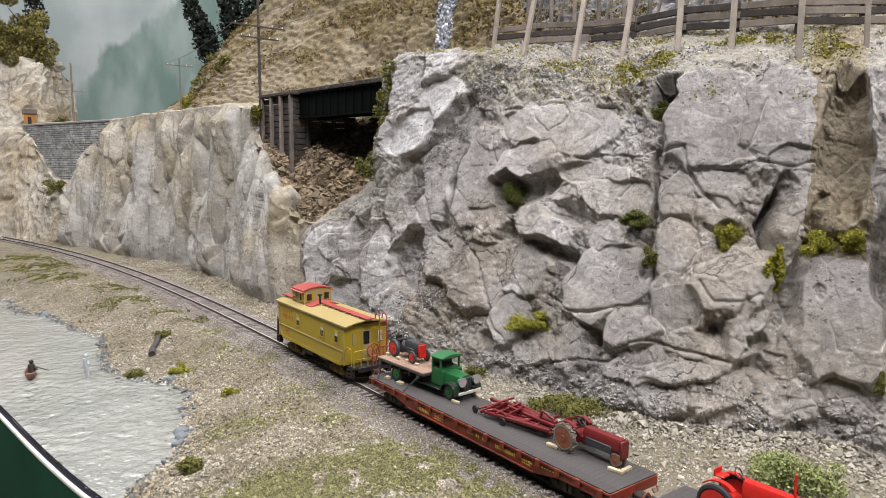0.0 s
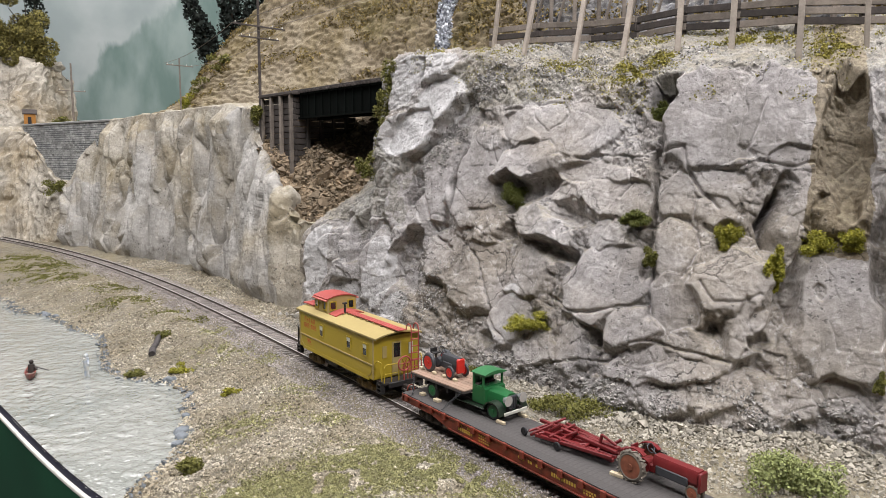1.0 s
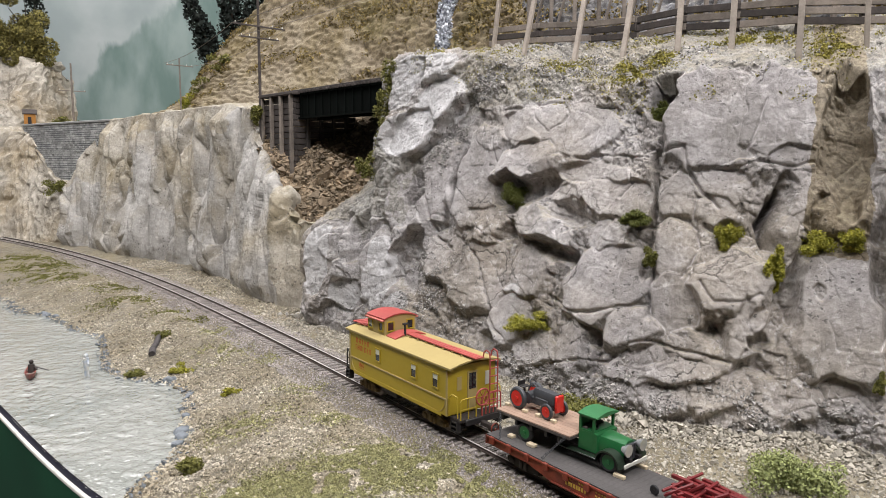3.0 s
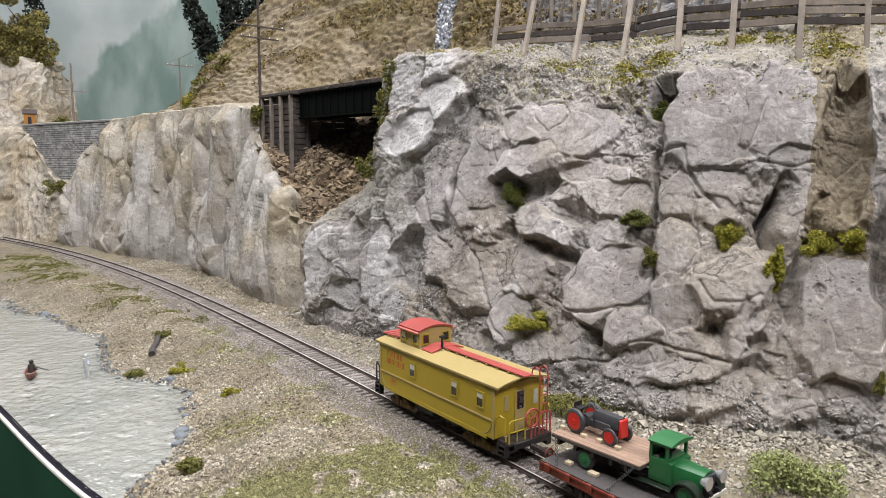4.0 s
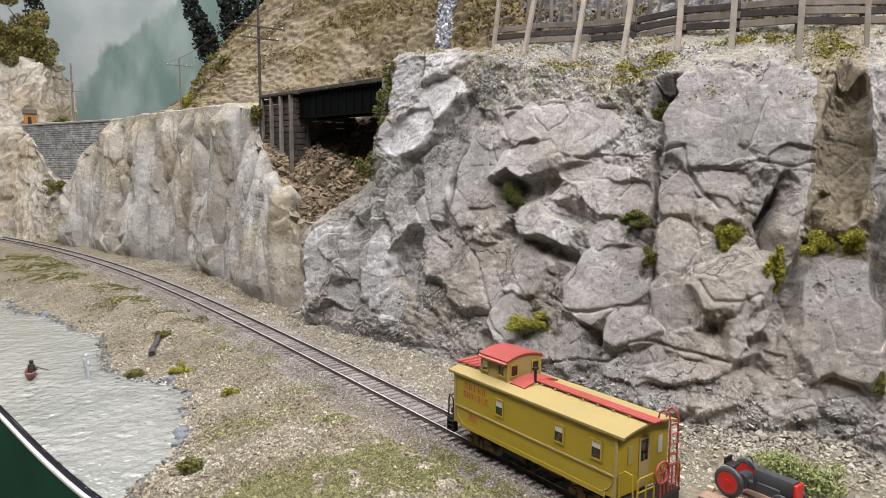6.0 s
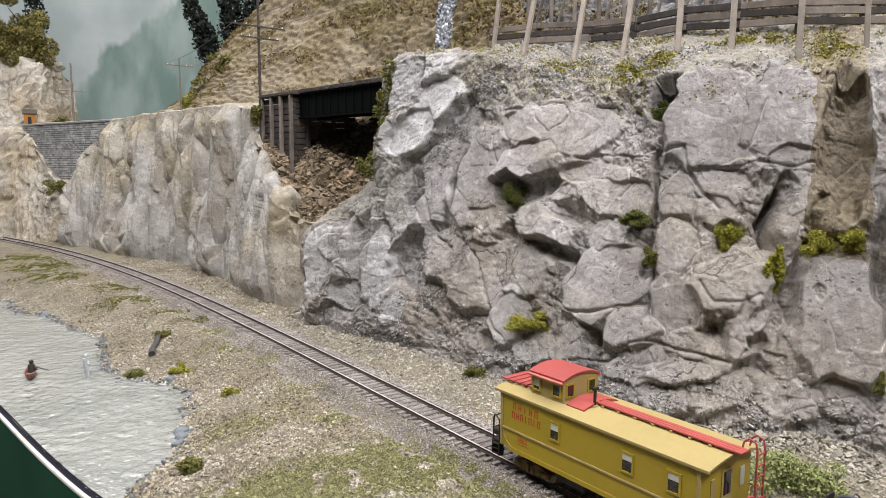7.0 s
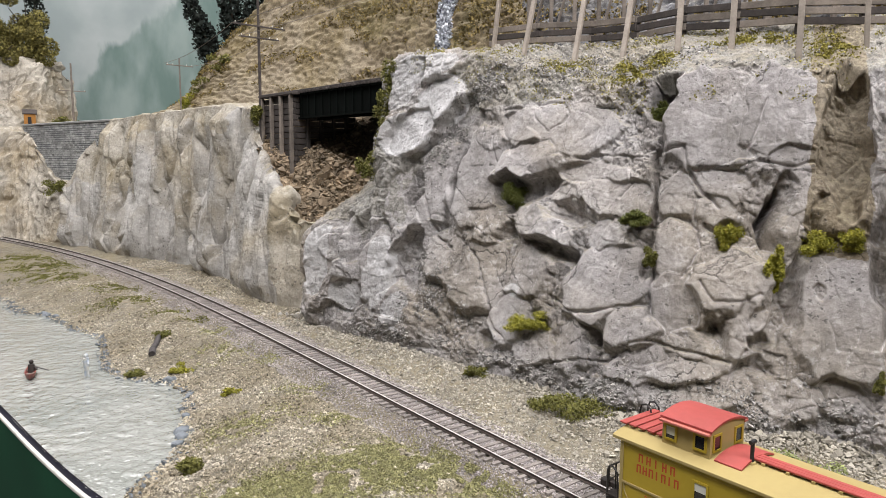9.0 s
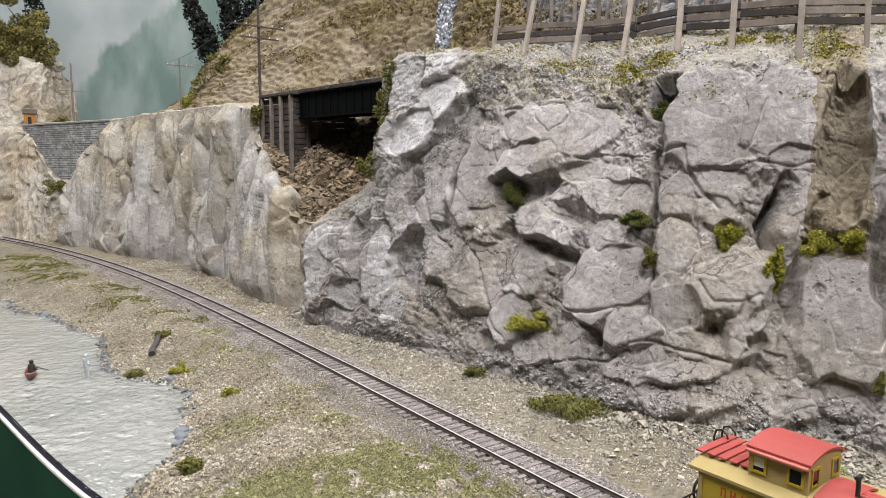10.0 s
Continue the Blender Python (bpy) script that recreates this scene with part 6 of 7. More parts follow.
        for y in (6.4, 12.2):
            pipe(bm, [(xe, y, 12.8), (xe, y, 45.5), (xe - e * 0.8, y, 48.3), (xe - e * 3.4, y, 49.2), (xe - e * 5.6, y, 47.4), (xe - e * 6.2, y, 44.2)], 0.42)
        for z in np.arange(16, 46, 4.6):
            rod(bm, (xe, 6.4, z), (xe, 12.2, z), 0.36, seg=6)
        part("ladder", bm, rail_mat, car, "red roof ladder" if e > 0 else "black roof ladder")
        bm = ring(bmesh.new(), (xe + e * 1.2, 0.2, 24), (1, 0, 0), 4.8, 0.55)
        for k in range(3):
            a = k * math.pi / 3
            rod(bm, (xe + e * 1.2, 0.2 - 3.9 * math.cos(a), 24 - 3.9 * math.sin(a)), (xe + e * 1.2, 0.2 + 3.9 * math.cos(a), 24 + 3.9 * math.sin(a)), 0.3, seg=5)
        rod(bm, (xe + e * 0.6, 0.2, 12), (xe + e * 0.6, 0.2, 24), 0.5)
        part("brake_wheel", bm, rail_mat, car, "round brake wheel on its staff")
        part("buffer_beam", box(bmesh.new(), *lo(9.0, 10.0), -12, 12, 9, 12.6, 0.3), M_BLACK, car)
        coupler(car, x0 + e * 9.8, e)
        truck_assembly(car, e * 38, M_TRUCKSIDE)
    bm = box(bmesh.new(), -50, 50, -4, 4, 9.6, 12.9, 0.4)
    box(bm, -22, -4, -13, -3, 5, 12, 0.8), box(bm, 6, 20, -12, -4, 6, 12, 0.8)
    part("underframe", bm, M_BLACK, car)
    return car


M_PINK = material("faded_pink_red", (0.55, 0.17, 0.13), 0.6, spread=0.15, bump=0.05)
ride(build_caboose(), 0, 38)


def build_flat_car():
    car = base("flat_car", "oxide-red flat car with dark grey deck", "flat car", "flat cars of the train")
    half = 102
    deck = part("deck", box(bmesh.new(), -half, half, -16.4, 16.4, 12.6, 13.4, 0.1), M_DECK, car, "dark worn deck")
    plank = None
    for k in range(68):
        x = -half + 0.2 + k * 3.0
        if plank is None:
            plank = finish("deck_plank", box(bmesh.new(), -1.49, 1.49, -16.5, 16.5, 13.4, 14.0, 0.05), M_DECK, deck)
            ob = plank
        else:
            ob = new("deck_plank", plank.data)
            ob.parent = deck
        ob.matrix_basis = mm(x + 1.5, 0, 0)
    for s in (-1, 1):
        side = [(-half, 8.6), (-72, 8.4), (-55, 5.2), (55, 5.2), (72, 8.4), (half, 8.6), (half, 13.3), (-half, 13.3)]
        sill = part("side_sill", extrude(bmesh.new(), side, "y", s * 15.4 - 0.6, s * 15.4 + 0.6), M_OXIDE, car, "oxide-red fish-belly side sill")
        part("sill_flange", box(bmesh.new(), -half, half, s * 16.2 - 0.8, s * 16.2 + 0.8, 12.3, 13.3, 0.1), M_OXIDE, sill)
        part("sill_flange", box(bmesh.new(), -55, 55, s * 16.2 - 0.6, s * 16.2 + 0.6, 5.2, 5.9, 0.1), M_OXIDE, sill)
        pocket = None
        for x in np.linspace(-half + 5, half - 5, 16):
            if pocket is None:
                pocket = finish("stake_pocket", box(bmesh.new(), -1.5, 1.5, s * 16.6 - 1.0, s * 16.6 + 1.0, 9.8, 13.7, 0.3), M_OXIDE, sill)
                ob = pocket
            else:
                ob = new("stake_pocket", pocket.data)
                ob.parent = sill
            ob.matrix_basis = mm(float(x), 0, 0)
        if s < 0:
            for x, w, z, h in ((-46, 13, 8.6, 2.0), (-48, 6, 11.0, 0.9), (-38, 7, 11.0, 0.9), (-28, 10, 10.6, 0.7), (-28, 10, 8.9, 0.7), (-28, 9, 7.4, 0.7), (3, 5, 9.4, 1.5), (10, 3.4, 9.4, 1.5), (15.5, 4.5, 9.4, 1.5), (26, 16, 9.0, 1.9), (46, 8, 9.2, 0.9), (46, 7, 7.8, 0.9), (60, 9, 10.2, 0.7)):
                n = max(2, int(w / 1.6))
                for k in range(n):
                    a = x + w * k / n
                    part("letter_bar", box(bmesh.new(), a, a + w / n * 0.66, -16.12, -15.9, z - h / 2, z + h / 2), M_LETTER, sill)
    for e in (-1, 1):
        part("end_sill", box(bmesh.new(), e * half - 0.7, e * half + 0.7, -16.6, 16.6, 8.4, 13.4, 0.2), M_OXIDE, car)
        truck_assembly(car, e * 76, M_BLACKTRUCK)
        coupler(car, e * half, e)
        bm = pipe(bmesh.new(), [(e * (half + 0.9), 12.5, 8), (e * (half + 2), 12.5, 6.4), (e * (half + 2), 15.8, 6.4), (e * (half + 0.9), 15.8, 8)], 0.3)
        part("grab_iron", bm, M_OXIDE, car)
    bm = ring(bmesh.new(), (-half - 1.6, -9, 14.5), (1, 0, 0), 2.6, 0.4)
    rod(bm, (-half - 1.2, -9, 8), (-half - 1.2, -9, 14.5), 0.45)
    part("brake_wheel", bm, M_OXIDE, car)
    part("centre_sill", box(bmesh.new(), -half + 2, half - 2, -4, 4, 6.0, 12.5, 0.4), M_BLACKTRUCK, car)
    return car


FLAT, FLAT2 = 191.5, 410.5
flat = ride(build_flat_car(), FLAT, 76)
ride(copy_thing(flat, Matrix.Identity(4)), FLAT2, 76)


def wheel(parent, c, r, w, tyre_mat, rim_mat, lugs=0, rim_share=0.66):
    x, y, z = c
    bm = ring(bmesh.new(), c, (0, 1, 0), r - w * 0.42, w * 0.42, 22, 8)
    disc(bm, c, (0, 1, 0), r - w * 0.35, w * 0.5, 22)
    for k in range(lugs):
        a = 2 * math.pi * k / lugs
        p = Vector((x + (r - 0.1) * math.cos(a), y, z + (r - 0.1) * math.sin(a)))
        box(bm, -0.4, 0.4, -w * 0.46, w * 0.46, -0.35, 0.35, 0, Matrix.Translation(p) @ Matrix.Rotation(-a + math.pi / 2, 4, "Y") @ Matrix.Rotation(0.5 if k % 2 else -0.5, 4, "Z"))
    tyre = part("wheel", bm, tyre_mat, parent)
    bm = disc(bmesh.new(), c, (0, 1, 0), r * rim_share, w * 0.72, 20)
    disc(bm, c, (0, 1, 0), r * 0.2, w * 1.05, 12)
    part("rim", bm, rim_mat, tyre)
    return tyre


def build_farm_truck():
    t = base("farm_truck", "green vintage flatbed farm truck on the flat car", "truck")
    cab = bmesh.new()
    extrude(cab, [(2, 6), (12.6, 6), (12.6, 15), (11.0, 15.6), (11.0, 16.0), (2, 16.0)], "y", -8, 8)
    for x, y in ((2.6, -7.5), (2.6, 7.5), (10.4, -7.5), (10.4, 7.5)):
        box(cab, x - 0.6, x + 0.6, y - 0.5, y + 0.5, 16, 23.5)
    box(cab, 2, 2.6, -8, 8, 15.8, 23)
    box(cab, 2, 11, -8, 8, 21.8, 23.0)
    cab_ob = part("cab", cab, M_GREEN, t)
    part("cab_roof", extrude(bmesh.new(), arch(8.6, 22.9, 0.0, 9) + arch(8.6, 23.4, 1.5, 9)[::-1], "x", 1.4, 13.0), M_GREENROOF, cab_ob)
    part("seat", box(bmesh.new(), 2.8, 6, -7, 7, 14.5, 17, 0.6), M_DARKWOOD, cab_ob)
    part("steering_wheel", ring(bmesh.new(), (8.4, -3.6, 17.8), (0.8, 0, 0.6), 2.0, 0.25, 14, 5), M_BLACK, cab_ob)
    for s in (-1, 1):
        part("door_line", box(bmesh.new(), 3.0, 10.6, s * 8 - 0.12, s * 8 + 0.12, 7.2, 15.2, 0), M_GREEN, cab_ob)
    hood = extrude(bmesh.new(), [(-6.2, 6), (6.2, 6), (6.6, 11), (5.4, 14.2), (2.5, 15.4), (-2.5, 15.4), (-5.4, 14.2), (-6.6, 11)], "x", 12.6, 25.5)
    for v in hood.verts:
        if v.co.x > 20:
            v.co.y *= 0.74
            v.co.z = 6 + (v.co.z - 6) * 0.92
    part("hood", hood, M_GREEN, t)
    part("grille", box(bmesh.new(), 25.5, 26.5, -4.0, 4.0, 5.5, 13.8, 0.5), M_TRACTORGREY, t, "dark radiator grille")
    for k in range(6):
        part("grille_bar", box(bmesh.new(), 26.5, 26.7, -3.4 + k * 1.3, -3.1 + k * 1.3, 6.6, 12.6), M_BLACK, t)
    for s in (-1, 1):
        bm = rod(bmesh.new(), (25.6, s * 5.8, 12.2), (29.0, s * 5.8, 12.2), 1.5, 3.0, 16)
        part("headlight", bm, M_CHROME, t, "round silver headlight")
        pts = []
        for k in range(9):
            a = math.radians(-5 + 22.5 * k)
            pts.append((20.5 + 6.9 * math.cos(a), 4.4 + 6.4 * math.sin(a)))
        inner = [(20.5 + (p - 20.5) * 0.88, 4.4 + (q - 4.4) * 0.88) for p, q in pts]
        part("fender", extrude(bmesh.new(), pts + inner[::-1], "y", s * 8.6 - 2.6, s * 8.6 + 2.6), M_DARKGREEN, t, "dark green front fender")
        part("running_board", box(bmesh.new(), -10, 14.5, s * 9.6 - 1.8, s * 9.6 + 1.8, 4.6, 5.3, 0.2), M_DARKGREEN, t)
        wheel(t, (20.5, s * 8.8, 5.2), 5.2, 2.6, M_TYRE, M_GREEN)
        wheel(t, (-28.5, s * 12.0, 5.2), 5.2, 3.4, M_TYRE, M_GREEN)
    part("bumper", box(bmesh.new(), 28.4, 29.2, -9.0, 9.0, 4.2, 6.2, 0.3), M_SHADE, t, "white front bumper")
    bm = box(bmesh.new(), -46, 29, -4.6, -2.6, 5.4, 7.6)
    box(bm, -46, 29, 2.6, 4.6, 5.4, 7.6), box(bm, -32, -30, -9, 9, 4, 6)
    part("chassis", bm, M_BLACK, t)
    bed = part("bed", box(bmesh.new(), -48, 1.4, -14.2, 14.2, 10.6, 12.0, 0.2), M_DARKWOOD, t)
    for k in range(9):
        y = -14.2 + k * 28.4 / 9
        part("bed_plank", box(bmesh.new(), -48, 1.4, y + 0.05, y + 28.4 / 9 - 0.1, 12.0, 12.7, 0.1), M_BEDWOOD, bed, "pinkish plank")
    for x in (-44, -34, -24, -14, -6):
        part("cross_bearer", box(bmesh.new(), x - 0.8, x + 0.8, -13.6, 13.6, 7.6, 10.6), M_BLACK, t)
    return t


M_DARKGREEN = material("dark_green_enamel", (0.02, 0.035, 0.022), 0.35, spread=0.2, bump=0.04)


def build_tractor(name_label, body_mat, rim_mat, tyre_mat, hood_mat, nose_mat, rear_r, front_r, base_len, stack, tricycle, wide=7.2, lift=0.0):
    t = base("tractor", name_label, "tractor", "toy tractors on the train")
    z = rear_r
    bm = box(bmesh.new(), -2, base_len + 2, -2.2, 2.2, z - 2.2, z + 1.6, 0.6)
    rod(bm, (0, -wide, z), (0, wide, z), 1.3, seg=10)
    disc(bm, (2.5, 0, z), (0, 1, 0), 3.2, 5.5, 14)
    part("frame", bm, body_mat, t)
    hood = extrude(bmesh.new(), [(-2.6, z + 1 + lift * 0.4), (2.6, z + 1 + lift * 0.4), (2.9, z + 4.8 + lift), (2.0, z + 6.6 + lift), (-2.0, z + 6.6 + lift), (-2.9, z + 4.8 + lift)], "x", 7.5, base_len + 2.5)
    hood_ob = part("hood", hood, hood_mat, t)
    part("radiator", box(bmesh.new(), base_len + 2.5, base_len + 4, -2.9, 2.9, z - 2.5, z + 6.4 + lift, 0.5), nose_mat, t)
    for s in (-1, 1):
        part("engine_block", box(bmesh.new(), 9, base_len - 2, s * 2.4 - 0.8, s * 2.4 + 0.8, z - 1.5, z + 2.5, 0.4), M_TRACTORGREY, t)
        wheel(t, (0, s * wide, rear_r), rear_r, 3.4, tyre_mat, rim_mat, 18 if tyre_mat is M_DUSTTYRE else 0, 0.74)
        fy = s * (1.8 if tricycle else wide * 0.85)
        wheel(t, (base_len, fy, front_r), front_r, 2.0, tyre_mat, rim_mat)
    bm = rod(bmesh.new(), (base_len, -1.8 if tricycle else -wide * 0.85, front_r), (base_len, 1.8 if tricycle else wide * 0.85, front_r), 0.7)
    rod(bm, (base_len, 0, front_r), (base_len, 0, z), 1.0)
    part("front_axle", bm, body_mat, t)
    bm = box(bmesh.new(), -4.6, -0.6, -2.6, 2.6, z + 4.2 + lift, z + 5.0 + lift, 0.3)
    box(bm, -5.0, -4.3, -2.6, 2.6, z + 4.2 + lift, z + 7.2 + lift, 0.2), rod(bm, (-2, 0, z), (-2.4, 0, z + 4.4 + lift), 0.6)
    part("seat", bm, M_BLACK if hood_mat is M_TRACTORGREY else hood_mat, t)
    bm = ring(bmesh.new(), (4.2, 0, z + 8.0 + lift), (0.85, 0, 0.5), 2.1, 0.28, 16, 5)
    rod(bm, (7.6, 0, z + 5.6 + lift), (4.2, 0, z + 8.0 + lift), 0.35)
    part("steering_wheel", bm, M_TRACTORGREY, t)
    if stack:
        part("exhaust", rod(bmesh.new(), (base_len - 5, 0.6, z + 6.4 + lift), (base_len - 5, 0.6, z + 6.4 + lift + stack), 0.6, seg=8), nose_mat, t)
    for s in (-1, 1):
        pts = [(rear_r * 1.12 * math.cos(a), rear_r + rear_r * 1.12 * math.sin(a)) for a in (math.radians(50 + 18 * k) for k in range(6))]
        inner = [(p * 0.94, rear_r + (q - rear_r) * 0.94) for p, q in pts]
        if hood_mat is not M_TRACTORGREY:
            part("mudguard", extrude(bmesh.new(), pts + inner[::-1], "y", s * (wide - 2.4) - 1.2, s * (wide - 2.4) + 1.2), hood_mat, t)
    return t


DECK_Z = 14.0
ride(build_farm_truck(), FLAT, 76, mm(-54, 6.5, DECK_Z, 0, 0, 3.5))
ride(build_tractor("dark grey toy tractor with red wheels on the truck bed", M_TRACTORGREY, M_BRIGHTRED, M_TRACTORGREY, M_TRACTORGREY, M_BRIGHTRED, 6.1, 4.2, 20.2, 0, False, 6.6), FLAT, 76, mm(-93.6, 4.9, DECK_Z + 12.7, 0, 0, -1))
ride(build_tractor("maroon row-crop toy tractor with dusty tyres", M_DARKRED, M_RUSTRIM, M_DUSTTYRE, M_DARKRED, M_DARKRED, 7.2, 3.6, 27, 0, True, 7.8), FLAT, 76, mm(60, 7.6, DECK_Z))
ride(build_tractor("bright red toy tractor with black tyres", M_BRIGHTRED, M_BRIGHTRED, M_TYRE, M_BRIGHTRED, M_BRIGHTRED, 8.4, 4.0, 31, 9, True, 8.0, 4.5), FLAT2, 76, mm(-75, 4, DECK_Z))


def build_implement():
    t = base("farm_implement", "maroon folded farm mower frame on the flat car", "farm implement")
    rng = random.Random(3)
    for k in range(9):
        y = -9 + 2.9 * k
        a, b = Vector((-26 + 2.0 * abs(k - 4), y, 2.4 + rng.uniform(0, 4.5)), ), Vector((26, y * 0.35 + rng.uniform(-3, 3), 3.0 + rng.uniform(0, 6)))
        bm = box(bmesh.new(), -0.95, 0.95, -0.85, 0.85, 0, (b - a).length, 0.2)
        bmesh.ops.transform(bm, matrix=Matrix.Translation(a) @ (b - a).to_track_quat("Z", "Y").to_matrix().to_4x4(), verts=bm.verts)
        part("beam", bm, M_DARKRED, t)
    for k in range(7):
        x = -22 + 6.4 * k
        a, b = Vector((x, -10 + k * 0.8, 3.4 + rng.uniform(0, 2))), Vector((x + rng.uniform(-6, 8), 13 - k * 1.4, 4.5 + rng.uniform(0, 3)))
        part("cross_bar", rod(bmesh.new(), a, b, 0.75, seg=6), M_DARKRED, t)
    for k in range(10):
        x = -22 + 4.4 * k
        a, b = Vector((x, -9 + 1.6 * k + rng.uniform(-2, 2), 2.0)), Vector((x + rng.uniform(4, 11), -3 + 1.4 * k, rng.uniform(7, 10.5)))
        part("brace", rod(bmesh.new(), a, b, 0.85, seg=6), M_DARKRED, t)
    for x, y in ((-27, -8.5), (-3, -9)):
        wheel(t, (x, y, 2.3), 2.3, 1.6, M_TYRE, M_BLACK)
    bm = rod(bmesh.new(), (14, 2, 4), (16, 2, 12), 0.8)
    rod(bm, (16, 2, 12), (24, 3, 9), 0.7)
    part("lever", bm, M_DARKRED, t)
    return t


ride(build_implement(), FLAT, 76, mm(20, 6, DECK_Z))


def chock(x, y, z, turn, lx, ly, ahead=FLAT):
    bm = box(bmesh.new(), -lx / 2, lx / 2, -ly / 2, ly / 2, 0, 1.6, 0.2)
    ob = tagged(finish("wheel_chock", bm, M_CHOCK), "pale wooden wheel chock on the deck", "chock", "wheel chocks")
    ride(ob, ahead, 76, mm(x, y, z, 0, 0, turn))


for x, y, turn, lx, ly in ((53, -1.2, 8, 7, 2.2), (52.4, 3.2, 10, 2, 5), (90.2, 2, 10, 8, 2), (92.5, 6.5, 5, 2, 8), (-26.5, -1.6, 3, 6, 2), (-27, 15.4, 3, 6, 2), (-75.5, -9, 3, 5, 3), (-90, -9.4, 3, 3.6, 3)):
    chock(x, y, DECK_Z, turn, lx, ly)
for x, y in ((-100.6, -2.6), (-87.6, -2.4), (-68.6, -0.8), (-79, -1.2)):
    chock(x, y, DECK_Z + 12.7, 0, 3, 2)


def tie_down(ax, ay, az, bx, by, bz):
    """A chain of small links from the load to a stake pocket."""
    bm = bmesh.new()
    a, b = Vector((ax, ay, az)), Vector((bx, by, bz))
    n = int((b - a).length / 1.3)
    for k in range(n):
        c = a.lerp(b, (k + 0.5) / n)
        ring(bm, c, (0, 1, 0.2) if k % 2 else (1, 0, 0.2), 0.62, 0.2, 8, 4)
    ob = tagged(finish("tie_down_chain", bm, M_TRACTORGREY), "dark tie-down chain from the truck to the deck", "chain", "tie-down chains")
    ride(ob, FLAT, 76)


tie_down(-54, -7.2, 26, -62, -15.8, 14), tie_down(-98, -10.2, 26, -92, -15.8, 14)


# ---- on the river ----
def ground_at(x, y):
    return float(ground_height(np.array([float(x)]), np.array([float(y)]))[0])


M_CANOE = material("red_brown_canoe", (0.22, 0.06, 0.045), 0.5, spread=0.2)
M_FIGDARK = material("dark_figure_paint", (0.05, 0.04, 0.035), 0.7, spread=0.3, size=300)
M_FIGPALE = material("pale_blue_figure_paint", (0.45, 0.52, 0.62), 0.7, spread=0.35, size=300, second=(0.7, 0.68, 0.62))
M_LOG = material("grey_driftwood", (0.085, 0.075, 0.075), 0.85, spread=0.4, size=200, bump=0.5)


def build_canoe():
    c = base("canoe", "small red-brown canoe afloat on the river", "canoe")
    c.matrix_world = mm(-350, 561, WATER_Z + 0.6, 0, 0, -60)
    bm = bmesh.new()
    rows = []
    for i in range(13):
        t = i / 12 * 2 - 1
        w = 4.2 * (1 - abs(t) ** 2.4) + 0.15
        sheer = 3.6 + 1.8 * t * t
        rows.append([bm.verts.new(v) for v in ((t * 17, -w, sheer), (t * 17, -w * 0.8, 0.6 + t * t), (t * 17, 0, -0.6 + t * t), (t * 17, w * 0.8, 0.6 + t * t), (t * 17, w, sheer), (t * 17, w * 0.82, sheer), (t * 17, 0, 0.5 + t * t), (t * 17, -w * 0.82, sheer))])
    for a, b in zip(rows[:-1], rows[1:]):
        for j in range(8):
            bm.faces.new((a[j], b[j], b[(j + 1) % 8], a[(j + 1) % 8]))
    bm.faces.new(rows[0]), bm.faces.new(rows[-1][::-1])
    part("hull", bm, M_CANOE, c)
    for x in (-6, 6):
        part("thwart", box(bmesh.new(), x - 0.8, x + 0.8, -3.6, 3.6, 3.0, 3.6), M_WOOD, c)
    part("paddle", pipe(bmesh.new(), [(-2, 3, 7), (2, 14, 3)], 0.45), M_LOG, c)


def figure(x, y, z, turn, mat, label, seated):
    """A plain unpainted-looking miniature: a few joined lumps."""
    bm = bmesh.new()
    if seated:
        rod(bm, (0, 0, 0), (0, 0, 8), 3.0, 2.4, 10)
    else:
        for s in (-1.1, 1.1):
            rod(bm, (s, 0, -1), (s * 0.8, 0, 9), 1.1, 1.4, 8)
        rod(bm, (0, 0, 8), (0, 0, 16.5), 2.0, 2.5, 10)
        rod(bm, (-2, 0, 15), (-6, -2, 11), 0.8, 0.7, 6)
    top = 8 if seated else 16.5
    bmesh.ops.create_uvsphere(bm, u_segments=10, v_segments=7, radius=1.9, matrix=Matrix.Translation((0, 0, top + 2.2)))
    rod(bm, (2, 0, top - 1.5), (4.6, -2.4, top - 4.5), 0.8, 0.7, 6)
    ob = finish("miniature_figure", bm, mat, None, "", True)
    ob.matrix_world = mm(x, y, z, 0, 0, turn)
    return tagged(ob, label, "figurine")


build_canoe()
figure(-350.5, 564, WATER_Z + 1.6, 20, M_FIGDARK, "dark plain miniature figure seated in the canoe", True)
figure(-302, 561, WATER_Z - 0.5, -20, M_FIGPALE, "pale blue plain miniature figure standing in the river", False)


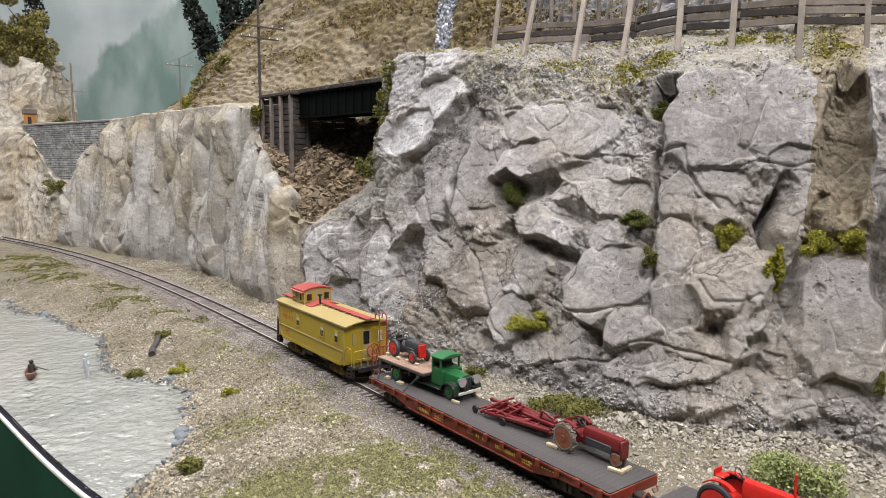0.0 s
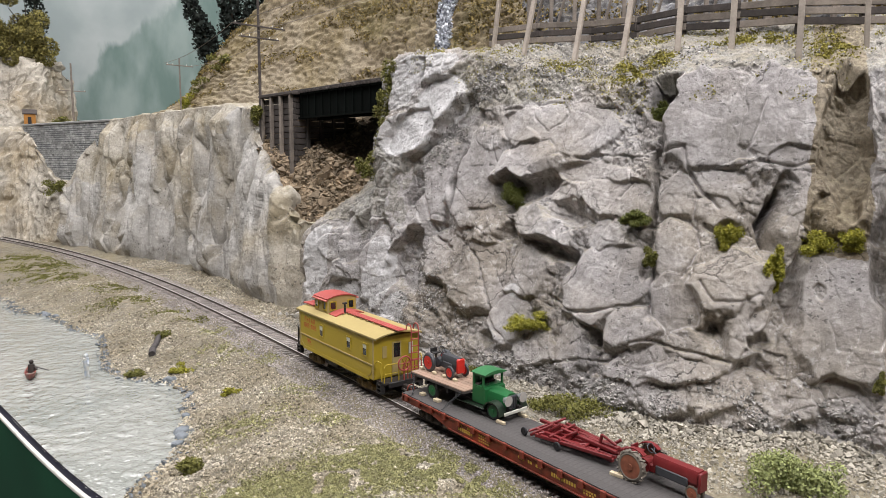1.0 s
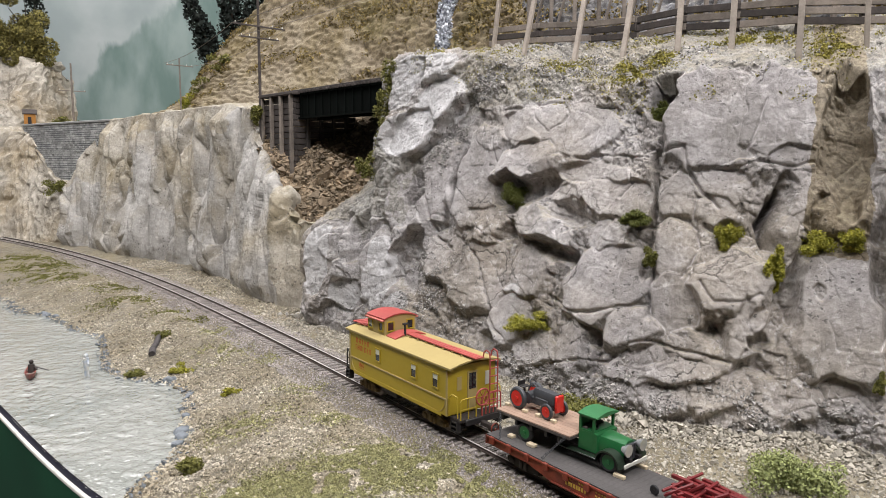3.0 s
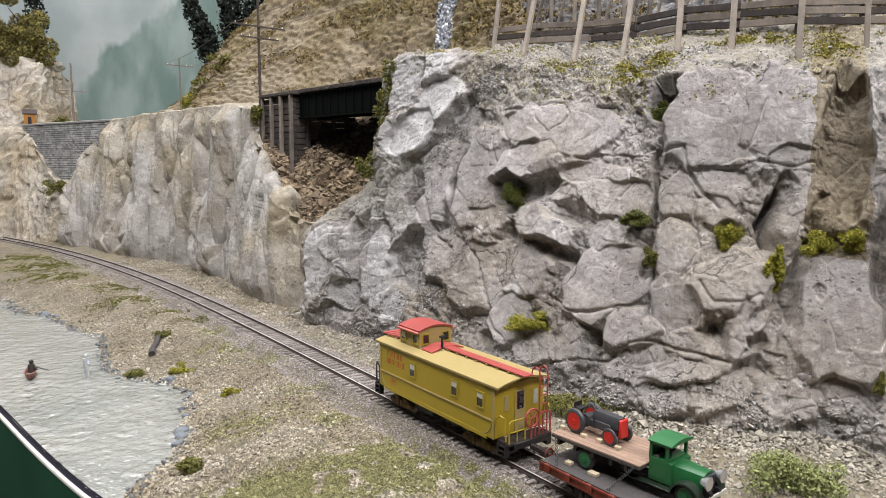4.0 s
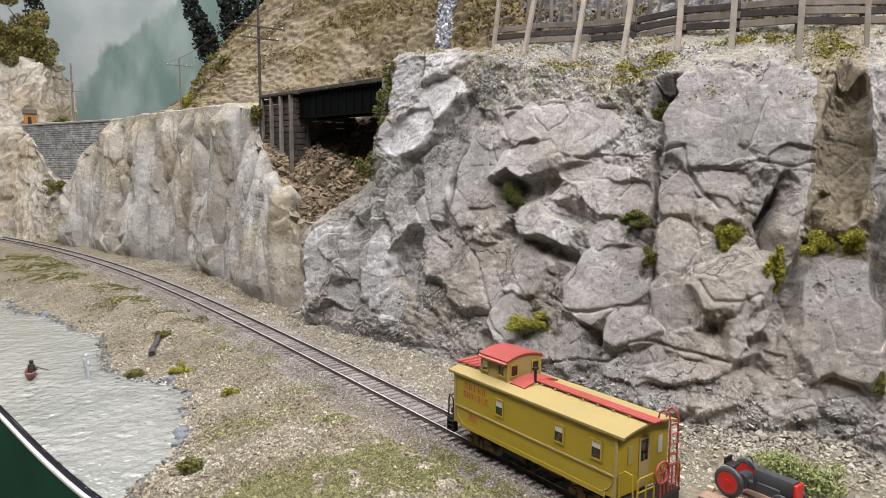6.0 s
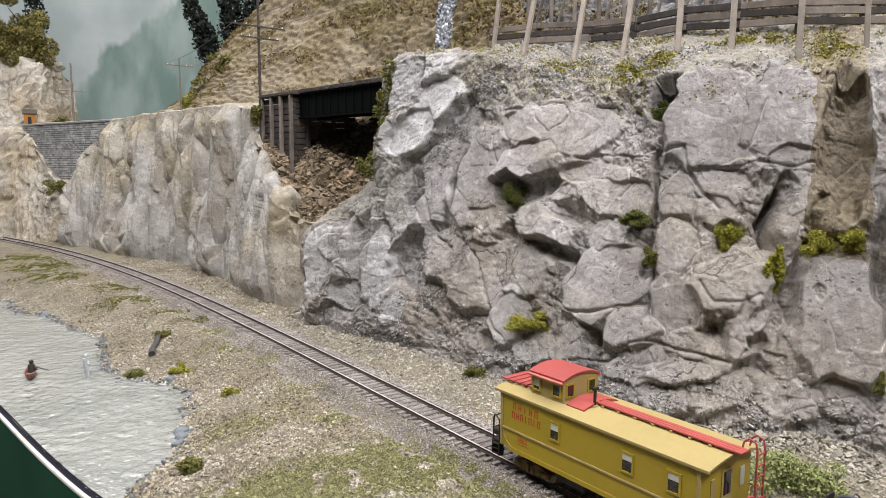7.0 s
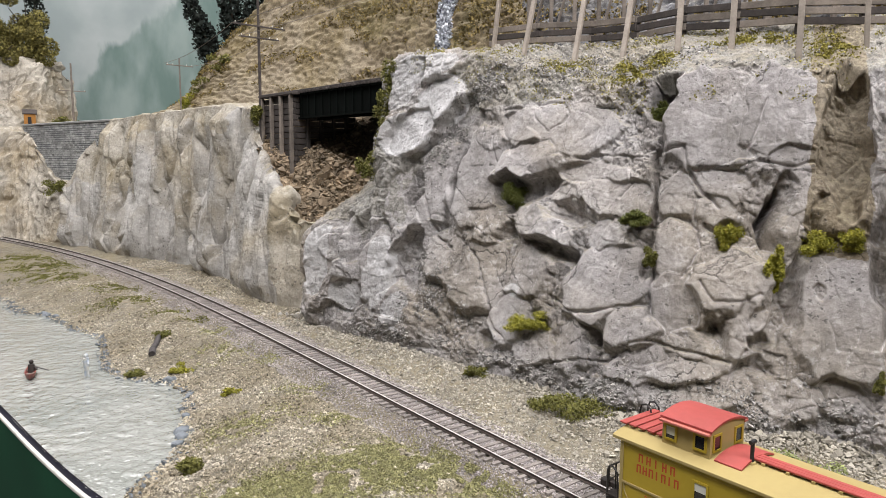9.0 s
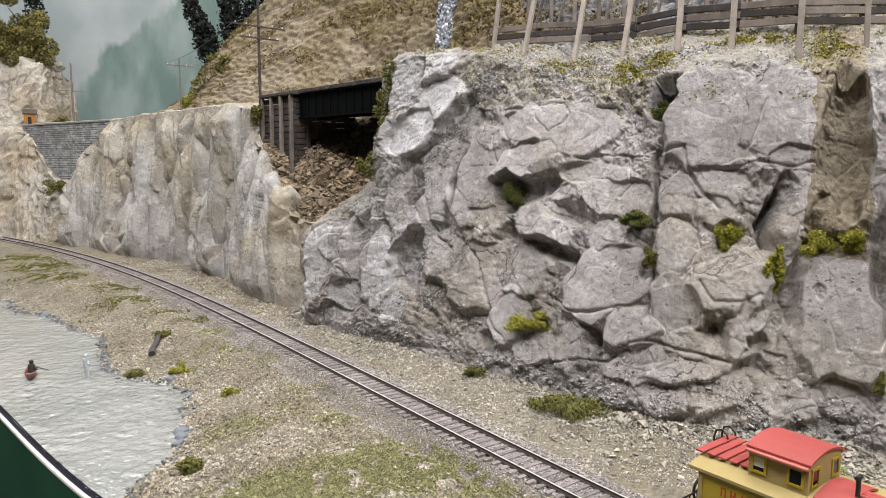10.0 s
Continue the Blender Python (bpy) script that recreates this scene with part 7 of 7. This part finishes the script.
def driftwood(ax, ay, bx, by, r):
    a, b = Vector((ax, ay, ground_at(ax, ay) + r * 0.8)), Vector((bx, by, ground_at(bx, by) + r * 0.9))
    bm = bmesh.new()
    d = (b - a) / 5
    rng = random.Random(2)
    pts = [a + d * k + Vector((rng.uniform(-0.7, 0.7), rng.uniform(-0.7, 0.7), rng.uniform(-0.3, 0.4))) for k in range(6)]
    for k in range(5):
        rod(bm, pts[k], pts[k + 1], r * (1 - 0.05 * k), r * (0.95 - 0.05 * k), 9)
    tagged(finish("driftwood_log", bm, M_LOG, None, "", True), "grey driftwood log lying on the bank", "log")


driftwood(-262, 596, -274, 645, 3.2)


def shore_rocks():
    rng = np.random.default_rng(91)
    n = 1300
    k = rng.integers(25, len(SHORE) - 4, n)
    p = SHORE[k] + rng.normal(0, 3.2, (n, 2))
    z = np.maximum(ground_height(p[:, 0], p[:, 1]), WATER_Z - 1.0)
    ob = pieces("shore_stones", np.column_stack([p, z + 0.3]), np.clip(rng.lognormal(0.75, 0.5, n), 1, 6), M_BLUEROCK, 92, 0.7)
    tagged(ob, "wet slate-blue stones along the shoreline", "stones", kind="stuff")
    rng = random.Random(9)
    for x, y, r in ((-172, 432, 4.5), (-171, 420, 3.6), (-176, 446, 3.2), (-184, 470, 3.0), (-229, 549, 4.4), (-470, 792, 5), (-455, 785, 4), (-478, 800, 4), (-176, 440, 5), (-225, 552, 3)):
        bm = bmesh.new()
        bmesh.ops.create_icosphere(bm, subdivisions=2, radius=r)
        for v in bm.verts:
            v.co *= 1 + 0.35 * noise.noise(v.co * 0.35 + Vector((x, y, 0)))
            v.co.z *= 0.7
        ob = finish("shore_rock", bm, M_BLUEROCK)
        ob.matrix_world = mm(x, y, max(ground_at(x, y), WATER_Z) + r * 0.15, 0, 0, rng.uniform(0, 360))
        tagged(ob, "slate-blue rock at the water's edge", "rock", "rocks along the shore")


shore_rocks()


def motions():
    for thing, ahead, half, m in MOVING:
        walk(thing, [(t, track_frame(ahead + travelled(t), half) @ m) for t in (0, 1, 2, 3, 4, 5, 6, 7, 8, 9, 10)])


motions()
